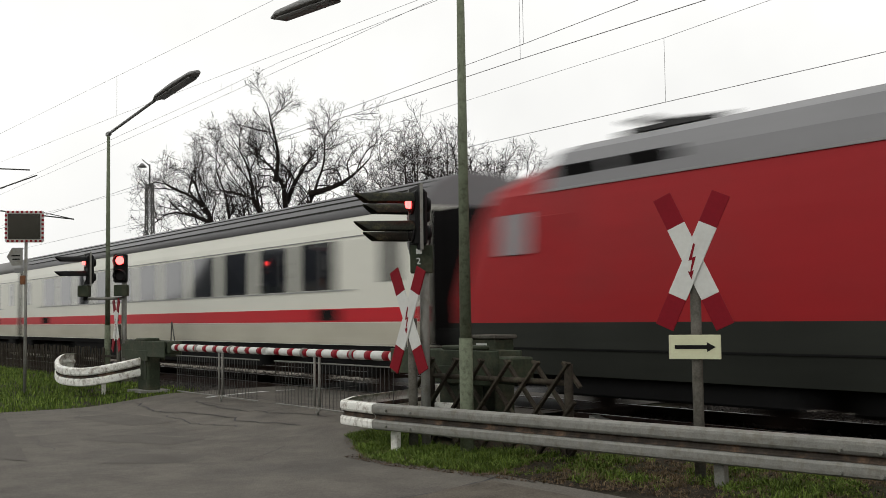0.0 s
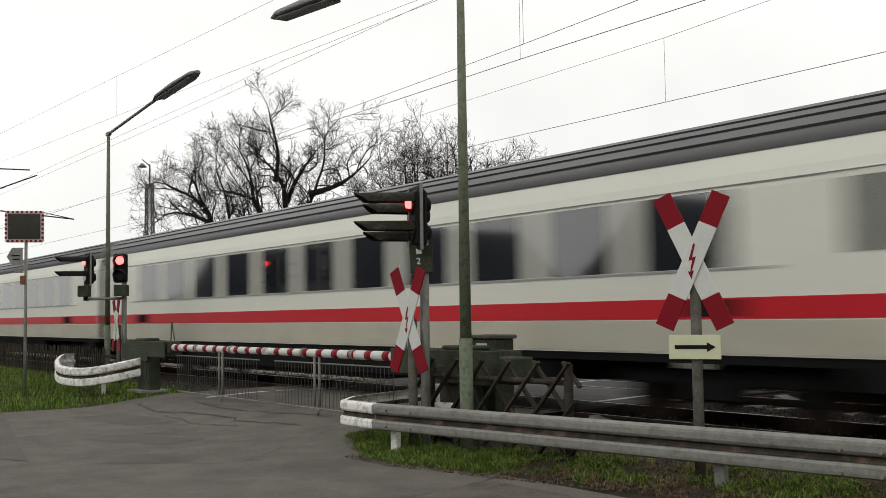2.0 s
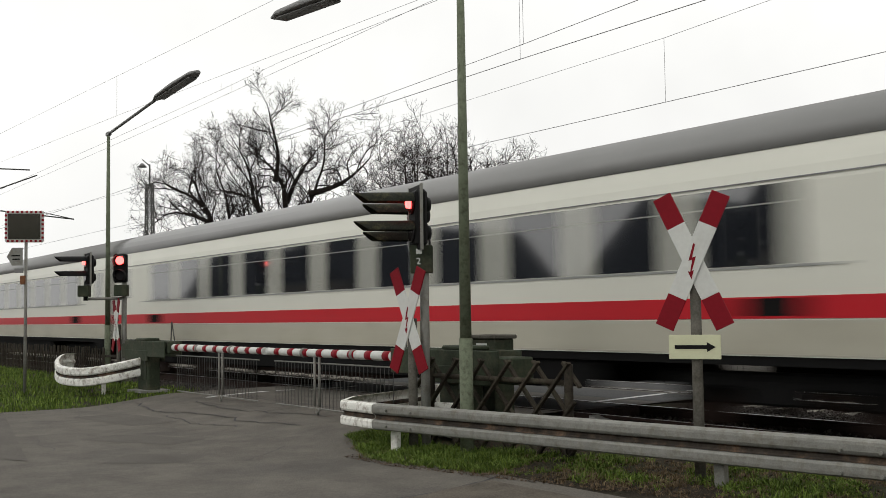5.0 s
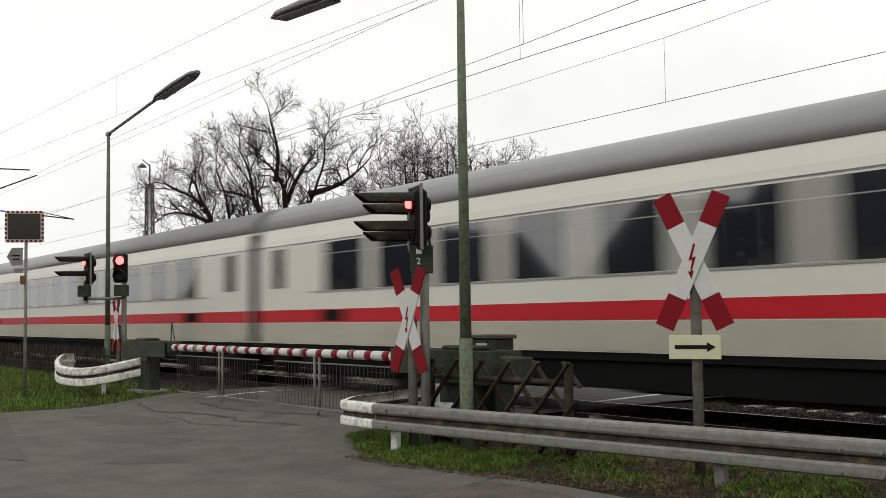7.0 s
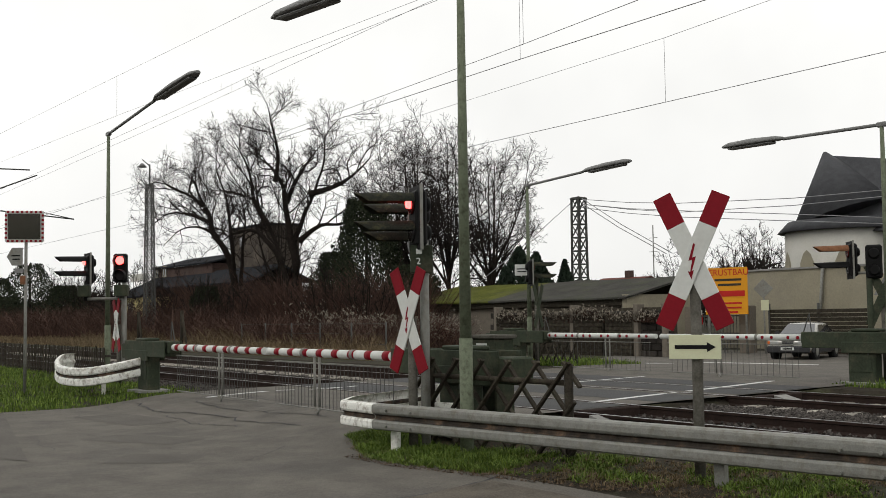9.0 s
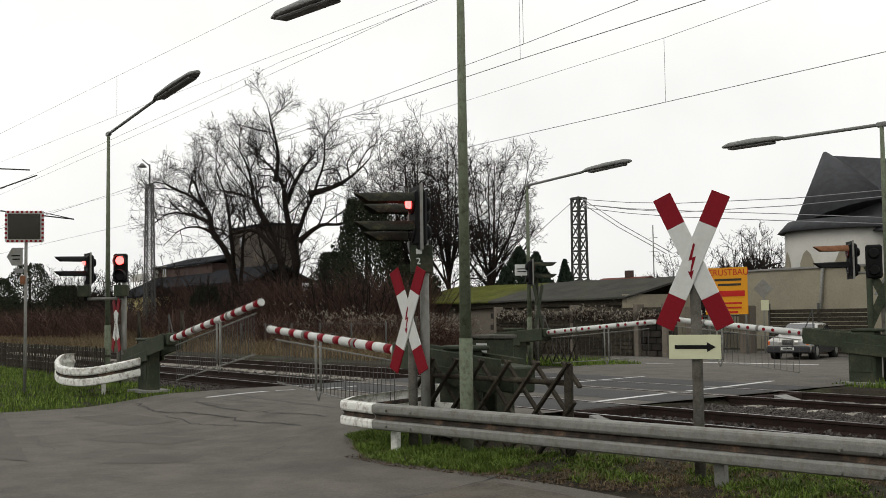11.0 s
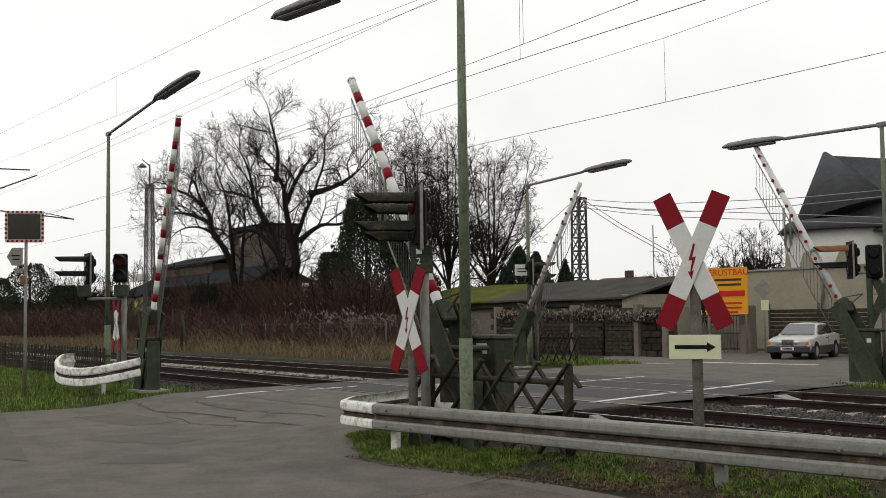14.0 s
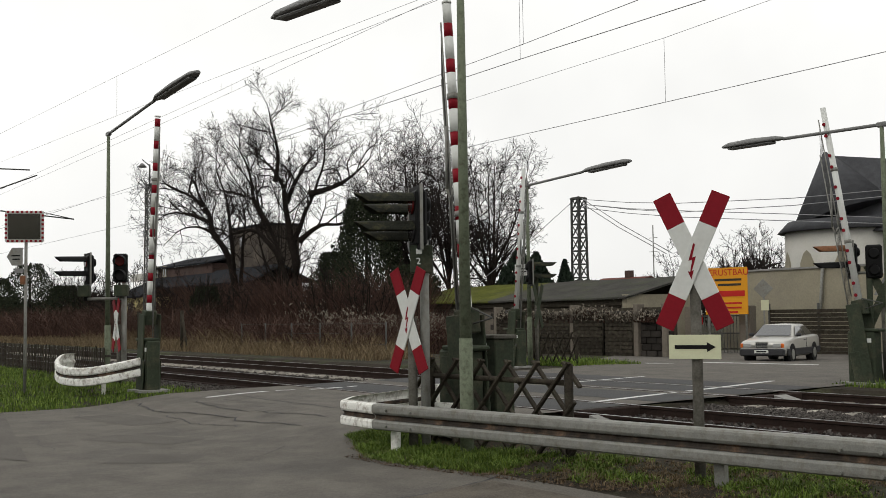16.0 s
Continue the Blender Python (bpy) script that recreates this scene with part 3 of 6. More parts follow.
def bars(parent, cx, y, cz, w, n, pitch, h, material, name="lettering"):
    for i in range(n):
        boxpart(name, (cx + (0.02 * w if i % 2 else -0.03 * w), y, cz - i * pitch), (w * (1.0 - 0.14 * (i % 3)), 0.003, h), material, parent)


def text(body, size, m, material, parent, name="lettering"):
    cu = bpy.data.curves.new(name, "FONT")
    cu.body, cu.size, cu.extrude, cu.align_x, cu.align_y = body, size, 0.001, "CENTER", "CENTER"
    tmp = bpy.data.objects.new(name, cu)
    scene.collection.objects.link(tmp)
    dg = bpy.context.evaluated_depsgraph_get()
    me = bpy.data.meshes.new_from_object(tmp.evaluated_get(dg))
    bpy.data.objects.remove(tmp)
    me.materials.clear()
    me.materials.append(material)
    ob = new(name, me)
    ob.parent = parent
    ob.matrix_basis = m
    return ob


# cross with the arrow plate, behind the guard rail
YAW = 54.8
c3 = andrew_cross(pose(-6.70, 7.51, -0.35, 0, 0, YAW - 26), 2.27, 0.05, "red and white warning cross with an arrow plate below")
boxpart("arrow_plate", (0, -0.02, 1.49), (0.47, 0.014, 0.22), M["cream"], c3, 0.004, label="pale yellow plate with black arrow")
boxpart("arrow_shaft", (-0.03, -0.029, 1.49), (0.30, 0.004, 0.035), M["black"], c3)
bm = bmesh.new()
for a in ((0.11, 0.045), (0.11, -0.045), (0.19, 0.0)):
    bm.verts.new((a[0], -0.030, 1.49 + a[1]))
bm.faces.new(list(bm.verts))
part("arrow_head", bm, M["black"], c3)

# signal post with cross near the guard rail end
c2 = andrew_cross(pose(-10.72, 7.05, -0.2, 0, 0, YAW - 50), 1.61, 0.055, "red and white warning cross on a signal post", size=1.32)
s2 = thing("crossing_signal", pose(-10.62, 7.22, -0.2), "black two-lamp crossing signal with long mossy hoods on a grey post", "traffic signal", "crossing signals")
tubepart("post", (0, 0, -0.2), (0, 0, 2.75), 0.055, M["galv"], s2, n=12)
boxpart("switch_box", (-0.02, -0.02, 2.33), (0.27, 0.18, 0.33), M["green"], s2, 0.01, Matrix.Rotation(radians(YAW), 4, "Z"))
rz2 = Matrix.Rotation(radians(YAW), 4, "Z")
text("2", 0.11, pose(0.06, -0.12, 2.3, 90, 0, YAW), M["white"], s2, "number")
boxpart("sticker", (0.06, -0.11, 2.42), (0.07, 0.004, 0.06), M["white"], s2, 0, rz2)
signal_head(s2, pose(-0.05, -0.12, 2.82, 0, 0, -18), hood=0.62)
signal_head(s2, pose(-0.45, 0.14, 2.73, 0, 0, -14), hood=0.55, backplate=False, lit=False)

# signals on the far side of the road mouth
c1 = andrew_cross(pose(-24.85, 8.25, -0.05, 0, 0, YAW - 58), 1.40, 0.05, "red and white warning cross on a signal post", size=1.30)
s1 = thing("crossing_signal", pose(-24.75, 8.4, -0.05), "pair of black two-lamp crossing signals on a grey post", "traffic signal", "crossing signals")
tubepart("post", (0, 0, -0.2), (0, 0, 2.6), 0.06, M["galv"], s1, n=12)
boxpart("switch_box", (0.05, -0.08, 2.2), (0.3, 0.2, 0.26), M["green"], s1, 0.01, rz2)
boxpart("switch_box", (-0.55, -0.75, 2.2), (0.26, 0.2, 0.26), M["green"], s1, 0.01, rz2)
tubepart("cross_tube", (0, 0, 2.02), (-0.55, -0.7, 2.02), 0.035, M["galv"], s1)
tubepart("riser", (-0.55, -0.72, 1.98), (-0.55, -0.72, 2.3), 0.05, M["black"], s1)
signal_head(s1, pose(0.06, -0.12, 2.72, 0, 0, 60), hood=0.26, hoodmat=M["black"], backplate=False, bulb=0.088, wrap=-0.28)
signal_head(s1, pose(-0.52, -0.72, 2.70, 0, 0, -2), hood=0.62, hoodmat=M["black"])

# signals beyond the tracks, seen from behind and from the side
s3 = thing("crossing_signal", pose(-12.75, 19.45, 0), "dark crossing signal pair with a rusty hood beyond the tracks", "traffic signal", "crossing signals")
tubepart("post", (0, 0, -0.1), (0, 0, 2.5), 0.06, M["green"], s3, n=12)
signal_head(s3, pose(-0.42, -0.05, 2.47, 0, 0, -42), hood=0.6, hoodmat=M["rusthood"], lit=False, backplate=True, lower=M["black"])
signal_head(s3, pose(0.05, 0.1, 2.42, 0, 0, 215), hood=0.3, hoodmat=M["black"], lit=False, backplate=False)
tubepart("cross_tube", (-0.42, 0, 2.2), (0.1, 0, 2.2), 0.03, M["galv"], s3)
andrew_cross(pose(-12.55, 19.6, 0, 0, 0, YAW - 20), 1.75, 0.05, "back of a warning cross with green-grey arms beyond the tracks", back=True)
s4 = thing("crossing_signal", pose(-23.6, 19.9, 0), "dark crossing signal on a post beyond the tracks", "traffic signal", "crossing signals")
tubepart("post", (0, 0, -0.1), (0, 0, 2.6), 0.06, M["green"], s4, n=12)
signal_head(s4, pose(0.0, -0.12, 2.65, 0, 0, 150), hood=0.6, lit=False)
boxpart("notice_plate", (-0.5, -0.1, 2.75), (0.42, 0.01, 0.32), M["white"], s4, 0, rz2)
boxpart("notice_lettering", (-0.5, -0.11, 2.78), (0.3, 0.01, 0.03), M["black"], s4, 0, rz2)
boxpart("notice_lettering", (-0.5, -0.11, 2.70), (0.26, 0.01, 0.03), M["black"], s4, 0, rz2)
andrew_cross(pose(-23.35, 19.75, 0, 0, 0, YAW + 60), 1.7, 0.05, "back of a warning cross seen edge-on beyond the tracks", back=True)


# ---------------------------------------------------------------- street lamps
def street_lamp(x, y, z, hp, d, arm, lum, rise, r=0.065):
    sl = thing("street_lamp", pose(x, y, z), "green painted street lamp post with a long flat lantern", "street lamp", "street lamps")
    tubepart("lower_pole", (0, 0, -0.3), (0, 0, 1.4), r * 1.15, M["polegreen"], sl, r * 1.1, 14)
    tubepart("upper_pole", (0, 0, 1.4), (0, 0, hp), r * 0.98, M["polegreen"], sl, r * 0.6, 14)
    boxpart("pole_cap", (0, 0, hp), (0.2, 0.1, 0.1), M["lamp"], sl, 0.02)
    e = Vector((d * arm, 0, hp + rise * arm))
    tubepart("bracket_arm", (0, 0, hp), e, 0.035, M["lamp"], sl)
    k = Vector((d, 0, rise * 0.7)).normalized()
    bm = bmesh.new()
    rows = []
    for t, w, h in ((0, 0.05, 0.05), (0.12, 0.13, 0.09), (0.5, 0.16, 0.12), (0.88, 0.14, 0.10), (1.0, 0.06, 0.05)):
        c = e + k * (lum * t)
        rows.append([bm.verts.new(c + Vector((0, w * math.cos(a), h * (math.sin(a) if math.sin(a) > 0 else 0.25 * math.sin(a))))) for a in [2 * math.pi * i / 12 for i in range(12)]])
    for a, b in zip(rows, rows[1:]):
        for i in range(12):
            bm.faces.new((a[i], a[(i + 1) % 12], b[(i + 1) % 12], b[i])).smooth = True
    bm.faces.new(rows[0][::-1])
    bm.faces.new(rows[-1])
    lt = part("lantern", bm, M["lamp"], sl)
    bm = bmesh.new()
    c = e + k * (lum * 0.52)
    box(bm, c + Vector((0, 0, -0.045)), (lum * 0.74, 0.2, 0.05), Matrix.Rotation(-math.atan2(k.z, d * abs(k.x)) if d > 0 else math.atan2(k.z, abs(k.x)), 4, "Y"), 0.02)
    part("diffuser", bm, M["under_glass"], lt)
    return sl


street_lamp(-26.55, 8.6, -0.05, 6.15, 1, 3.2, 2.5, 0.09)
street_lamp(-9.78, 7.2, -0.2, 5.75, -1, 2.55, 2.2, 0.10, r=0.068)
street_lamp(-24.05, 20.0, 0, 5.2, 1, 2.4, 1.8, 0.05)
street_lamp(-12.06, 19.0, 0, 5.05, -1, 2.3, 1.6, 0.02)


# ---------------------------------------------------------------- guard rails
def w_beam(path, material, parent, name, h=0.31, groove=False):
    """Corrugated beam swept along a level path; its profile bulges to the path's right side."""
    prof = [(0.0, h / 2), (0.055, h / 2 - 0.006), (0.078, h / 2 - 0.02), (0.083, h / 2 - 0.045), (0.082, 0.06), (0.066, 0.035), (0.03, 0.016), (0.03, -0.016), (0.066, -0.035), (0.082, -0.06), (0.083, -h / 2 + 0.045), (0.078, -h / 2 + 0.02), (0.055, -h / 2 + 0.006), (0.0, -h / 2)]
    if groove:
        prof = [(0.058, 0.028), (0.036, 0.015), (0.036, -0.015), (0.058, -0.028)]
    prof = prof + [(u - 0.006, v) for u, v in prof[::-1]]
    bm = bmesh.new()
    if len(path) > 5:
        fine = []
        for i in range(len(path) - 1):
            p0, p1, p2, p3 = (Vector(path[max(0, min(len(path) - 1, i + k))]) for k in (-1, 0, 1, 2))
            for t in (0, 0.25, 0.5, 0.75):
                fine.append(0.5 * (2 * p1 + (p2 - p0) * t + (2 * p0 - 5 * p1 + 4 * p2 - p3) * t * t + (3 * p1 - p0 - 3 * p2 + p3) * t ** 3))
        path = fine + [Vector(path[-1])]
    rows = []
    for i, p in enumerate(path):
        d = Vector(path[min(i + 1, len(path) - 1)]) - Vector(path[max(i - 1, 0)])
        n = Vector((d.y, -d.x, 0)).normalized()
        rows.append([bm.verts.new(Vector(p) + n * u + Vector((0, 0, v))) for u, v in prof])
    k = len(prof)
    for a, b in zip(rows, rows[1:]):
        for i in range(k):
            bm.faces.new((a[i], a[(i + 1) % k], b[(i + 1) % k], b[i]))
    bm.faces.new(rows[0][::-1])
    bm.faces.new(rows[-1])
    return part(name, bm, material, parent)


def post_c(parent, x, y, z0, z1, material, rz=0):
    bm = bmesh.new()
    box(bm, (0, 0, 0), (0.1, 0.012, z1 - z0), bevel=0.002)
    box(bm, (-0.045, 0.03, 0), (0.012, 0.06, z1 - z0))
    box(bm, (0.045, 0.03, 0), (0.012, 0.06, z1 - z0))
    ob = part("post", bm, material, parent)
    ob.matrix_basis = pose(x, y, (z0 + z1) / 2, 0, 0, rz)
    return ob


gr = thing("guard_rail", Matrix.Identity(4), "grey galvanised corrugated guard rail with a curved white end", "guard rail")
main = [(-10.95 + 9.5 * t, 6.74 + 1.22 * t, 0.285 + 0.03 * t) for t in (0, 0.35, 0.62)]
w_beam(main, M["galv"], gr, "beam")
# groove strips: rust plus painted shade that deepens the recess
w_beam([(-10.9 + 9.5 * t, 6.733 + 1.22 * t, 0.286 + 0.03 * t) for t in (0, 0.6, 1.3)], M["grime_shade"], gr, "rust_streak", groove=True)
w_beam([(-10.95 + 9.5 * t, 6.736 + 1.22 * t, 0.287 + 0.03 * t) for t in (0.60, 0.8, 1.0, 1.3)], M["galv"], gr, "beam")
w_beam([(-12.2, 8.85, 0.34), (-12.36, 8.5, 0.33), (-12.4, 8.0, 0.30), (-12.28, 7.5, 0.285), (-12.08, 7.12, 0.285), (-11.8, 6.86, 0.285), (-11.6, 6.74, 0.285), (-10.93, 6.735, 0.285)], M["oldwhite"], gr, "white_end_beam")
w_beam([(-12.345, 8.5, 0.33), (-12.385, 8.0, 0.30), (-12.265, 7.5, 0.285), (-12.07, 7.12, 0.285), (-11.79, 6.856, 0.285), (-11.6, 6.736, 0.285), (-10.93, 6.731, 0.285)], M["grime_shade"], gr, "rust_streak", groove=True)
post_c(gr, -10.75, 6.85, -0.5, 0.34, M["oldwhite"], 10)
for x in (-6.35, -2.4):
    post_c(gr, x, 6.79 + (x + 10.95) * 0.128, -0.6, 0.33, M["galv"], 10)
post_c(gr, -12.3, 8.55, -0.4, 0.52, M["oldwhite"], 60)
boxpart("end_plate", (-10.62, 7.5, 0.24), (0.30, 0.03, 0.36), M["oldwhite"], gr, 0.006, Matrix.Rotation(radians(20), 4, "Z"))
post_c(gr, -12.1, 8.9, -0.4, 0.55, M["oldwhite"], 20)
for t in (0.03, 0.075, 0.61, 0.645, 0.66):
    for z in (0.37, 0.19):
        bm = bmesh.new()
        tube(bm, (-10.95 + 9.5 * t, 6.655 + 1.22 * t, z), (-10.95 + 9.5 * t, 6.63 + 1.22 * t, z), 0.016, n=6)
        part("bolt", bm, M["galv"], gr)

gl = thing("guard_rail", Matrix.Identity(4), "short curved white guard rail end on the grass verge", "guard rail")
w_beam([(-25.56, 7.55, 0.52), (-25.38, 7.24, 0.52), (-24.52, 6.86, 0.42), (-23.3, 6.61, 0.33), (-22.0, 6.67, 0.33), (-21.67, 7.13, 0.41), (-21.6, 7.65, 0.51)], M["oldwhite"], gl, "beam", h=0.38)
w_beam([(-25.56, 7.55, 0.52), (-25.38, 7.24, 0.52), (-24.52, 6.86, 0.42), (-23.3, 6.61, 0.33), (-22.0, 6.67, 0.33), (-21.67, 7.13, 0.41), (-21.6, 7.65, 0.51)], M["grime_shade"], gl, "rust_streak", groove=True)
post_c(gl, -25.7, 7.4, -0.3, 0.5, M["wood"], 0)
post_c(gl, -22.7, 7.25, -0.3, 0.5, M["oldwhite"], 0)

# ---------------------------------------------------------------- lattice fences and mirror
def lattice_fence(name, m, length, height, pitch, lean, label, r=0.035):
    fe = thing(name, m, label, "fence", "lattice fences")
    for x in (0.0, length):
        tubepart("post", (x, 0, -0.2), (x, 0, height - 0.02), r * 1.4, M["wood"], fe, n=8)
    tubepart("rail", (0, 0.02, height * 0.82), (length, 0.02, height * 0.82), r, M["wood"], fe, n=6)
    x = -lean + 0.1
    while x < length:
        for s, yy in ((1, -0.04), (-1, 0.05)):
            a = Vector((x + (0 if s > 0 else lean), yy, 0.06))
            b = Vector((x + (lean if s > 0 else 0), yy, height))
            for p, o in ((a, b), (b, a)):
                if p.x > length + 0.12:
                    p.xyz = o.lerp(p, (length + 0.12 - o.x) / (p.x - o.x)) if o.x < length else p
                if p.x < -0.25:
                    p.xyz = o.lerp(p, (o.x + 0.25) / (o.x - p.x)) if o.x > 0 else p
            if max(a.x, b.x) > length + 0.2 or min(a.x, b.x) < -0.3 or (b - a).length < 0.25:
                continue
            bm = bmesh.new()
            d = b - a
            q = d.to_track_quat("Z", "Y").to_matrix().to_4x4()
            box(bm, (a + b) / 2, (r * 1.6, r * 0.9, d.length), q, 0.004)
            part("slat", bm, M["wood"], fe)
        x += pitch
    return fe


lattice_fence("lattice_fence", pose(-10.85, 7.46, -0.25, 0, 0, 3), 2.35, 1.2, 0.46, 1.1, "dark weathered wooden lattice fence beside the barrier drive", 0.034)
lattice_fence("lattice_fence", pose(-24.6, 20.6, 0, 0, 0, 5), 1.7, 0.95, 0.3, 0.5, "dark wooden lattice fence beyond the tracks", 0.03)
lattice_fence("lattice_fence", pose(-11.9, 19.6, 0, 0, 0, 5), 2.6, 0.95, 0.3, 0.5, "dark wooden lattice fence beyond the tracks", 0.03)

# paling fence at the verge
pf = thing("paling_fence", Matrix.Identity(4), "old grey paling fence half hidden by grass", "fence")
rng = random.Random(9)
for i in range(66):
    x = -37.5 + i * 0.17
    bm = bmesh.new()
    box(bm, (x, 8.5, 0.28), (0.05, 0.02, 1.05 + rng.uniform(-0.06, 0.05)), Matrix.Rotation(rng.uniform(-0.12, 0.12), 4, "Y"))
    part("paling", bm, M["wood"], pf)
for z in (0.1, 0.6):
    boxpart("fence_rail", (-30.6, 8.53, z), (11.4, 0.03, 0.05), M["wood"], pf)

ms = thing("traffic_mirror", pose(-25.35, 6.35, -0.05, 0, 0, YAW + 10), "rectangular traffic mirror with red and white edge on a steel post", "traffic mirror")
tubepart("post", (0, 0, -0.2), (0, 0, 3.35), 0.035, M["galv"], ms)
boxpart("mirror_back", (-0.03, -0.025, 3.66), (0.84, 0.05, 0.72), M["white"], ms, 0.03)
boxpart("mirror_glass", (-0.03, -0.075, 3.66), (0.70, 0.012, 0.58), M["mirror"], ms, 0.0, Matrix.Rotation(radians(4), 4, "X"))
for i in range(8):
    for z in (3.33, 3.99):
        boxpart("red_mark", (-0.38 + i * 0.1, -0.06, z), (0.05, 0.012, 0.05), M["red"], ms)
for i in range(6):
    for x in (-0.425, 0.365):
        boxpart("red_mark", (x, -0.06, 3.41 + i * 0.1), (0.05, 0.012, 0.05), M["red"], ms)
ds = thing("direction_sign", pose(-25.35, 6.30, -0.05, 0, 0, YAW), "small white arrow-shaped direction sign with blue plate below", "sign")
bm = bmesh.new()
va = [bm.verts.new((x, -0.06, z)) for x, z in ((-0.36, 2.98), (-0.24, 3.18), (0.0, 3.18), (0.0, 2.78), (-0.24, 2.78))]
f = bm.faces.new(va)
r = bmesh.ops.extrude_face_region(bm, geom=[f])
bmesh.ops.translate(bm, verts=[v for v in r["geom"] if isinstance(v, bmesh.types.BMVert)], vec=(0, 0.012, 0))
part("arrow_board", bm, M["galv"], ds)
bars(ds, -0.15, -0.064, 3.0, 0.2, 2, 0.08, 0.03, M["black"])
boxpart("lower_plate", (-0.08, -0.06, 2.66), (0.2, 0.012, 0.1), M["lamp"], ds)
boxpart("yellow_box", (0.0, -0.04, 2.45), (0.1, 0.08, 0.2), M["rusthood"], ds, 0.01)


# ---------------------------------------------------------------- the train
SPEED = 44.3
REAR = -26.4


def shell(profile, x0, x1, bm, cap=True):
    a, b = [bm.verts.new((x0, y, z)) for y, z in profile], [bm.verts.new((x1, y, z)) for y, z in profile]
    n = len(profile)
    for i in range(n):
        bm.faces.new((a[i], a[(i + 1) % n], b[(i + 1) % n], b[i]))
    if cap:
        bm.faces.new(a[::-1])
        bm.faces.new(b)


def bogie(parent, x, r=0.46, base=1.25):
    bg = new("bogie")
    bg.parent = parent
    bg.matrix_basis = pose(x, 0, 0)
    for s in (-1.05, 1.05):
        bm = bmesh.new()
        box(bm, (0, s, 0.62), (3.3, 0.16, 0.2), bevel=0.03)
        box(bm, (0, s, 0.48), (1.0, 0.18, 0.3), bevel=0.03)
        for e in (-base, base):
            box(bm, (e, s, 0.5), (0.34, 0.2, 0.34), bevel=0.03)
            tube(bm, (e * 0.6, s, 0.5), (e * 0.6, s, 0.9), 0.1, n=8)
        part("bogie_frame", bm, M["ic_under"], bg)
    for e in (-base, base):
        bm = bmesh.new()
        for s in (-0.75, 0.75):
            tube(bm, (e, s - 0.07, r + 0.025), (e, s + 0.07, r + 0.025), r, n=20)
        tube(bm, (e, -0.75, r + 0.025), (e, 0.75, r + 0.025), 0.09, n=8)
        part("wheelset", bm, M["rail"], bg)
    return bg


def coach(ribbed, m):
    L = 25.9
    h = L / 2
    co = thing("train_coach", m, "white intercity coach with red stripe and %s grey roof" % ("ribbed" if ribbed else "smooth"), "train coach", "train coaches")
    side = [(-1.41, 0.92), (-1.412, 2.0), (-1.41, 2.86), (-1.375, 3.05), (-1.30, 3.3), (1.30, 3.3), (1.375, 3.05), (1.41, 2.86), (1.412, 2.0), (1.41, 0.92)]
    bm = bmesh.new()
    shell(side, -h, h, bm)
    part("body", bm, M["ic_white"], co)
    roof = [(-1.31, 3.3)] + [(-1.31 * math.cos(a), 3.3 + 0.64 * math.sin(a) ** 0.8) for a in [math.pi * i / 14 for i in range(1, 14)]] + [(1.31, 3.3)]
    bm = bmesh.new()
    shell(roof, -h, h, bm)
    top = part("roof", bm, M["ic_roof" if ribbed else "ic_pale"], co)
    for face in top.data.polygons:
        face.use_smooth = abs(face.normal.x) < 0.5
    if ribbed:
        for i in (1, 2, 3, 11, 12, 13):
            y, z = roof[i]
            boxpart("roof_rib", (0, y, z), (L - 0.5, 0.03, 0.028), M["loco_grey"], co)
    for s in (-1, 1):
        boxpart("stripe", (0, s * 1.4145, 1.475), (L - 0.02, 0.01, 0.25), M["ic_red"], co)
        boxpart("gutter_line", (0, s * 1.414, 2.925), (L - 0.02, 0.012, 0.014), M["ic_roof"], co)
        boxpart("sill_line", (0, s * 1.417, 1.94), (L - 4.6, 0.012, 0.03), M["loco_roof"], co)
        boxpart("sole_bar", (0, s * 1.36, 0.87), (L, 0.05, 0.12), M["ic_under"], co)
        boxpart("lower_panel", (0, s * 1.413, 1.135), (L - 0.04, 0.01, 0.40), M["ic_dirty"], co)
        n = 11
        for i in range(n):
            x = (i - (n - 1) / 2) * 1.86
            bm = bmesh.new()
            box(bm, (x, s * 1.412, 2.42), (1.50, 0.014, 0.92), bevel=0.005)
            w = part("window", bm, M["glass"], co)
            if not ribbed and s < 0:
                boxpart("window_bar", (x, s * 1.424, 2.66), (1.42, 0.008, 0.016), M["loco_roof"], w)
        for e in (-1, 1):
            bm = bmesh.new()
            box(bm, (e * (h - 0.95), s * 1.40, 1.95), (0.82, 0.03, 2.0), bevel=0.01)
            d = part("door", bm, M["ic_white"], co)
            boxpart("door_window", (e * (h - 0.95), s * 1.421, 2.45), (0.5, 0.01, 0.8), M["glass"], d)
            boxpart("step", (e * (h - 0.95), s * 1.3, 0.72), (0.8, 0.2, 0.3), M["ic_under"], d)
            boxpart("number_panel", (e * (h - 3.2), s * 1.421, 1.48), (0.9, 0.008, 0.2), M["ic_under"], co)
    for e in (-1, 1):
        boxpart("end_wall", (e * (h + 0.012), 0, 2.1), (0.02, 2.74, 2.3), M["ic_under"], co)
        boxpart("gangway", (e * (h + 0.12), 0, 2.15), (0.3, 1.5, 2.3), M["ic_under"], co, 0.05)
        for s in (-0.87, 0.87):
            tubepart("buffer", (e * h, s, 1.05), (e * (h + 0.24), s, 1.05), 0.18, M["ic_under"], co, n=12)
        bogie(co, e * 9.5)
    boxpart("underframe", (0, 0, 0.85), (14, 2.5, 0.2), M["ic_under"], co)
    for s in (-1.3, 1.3):
        boxpart("side_skirt", (0, s, 0.66), (13.6, 0.04, 0.46), M["ic_under"], co)
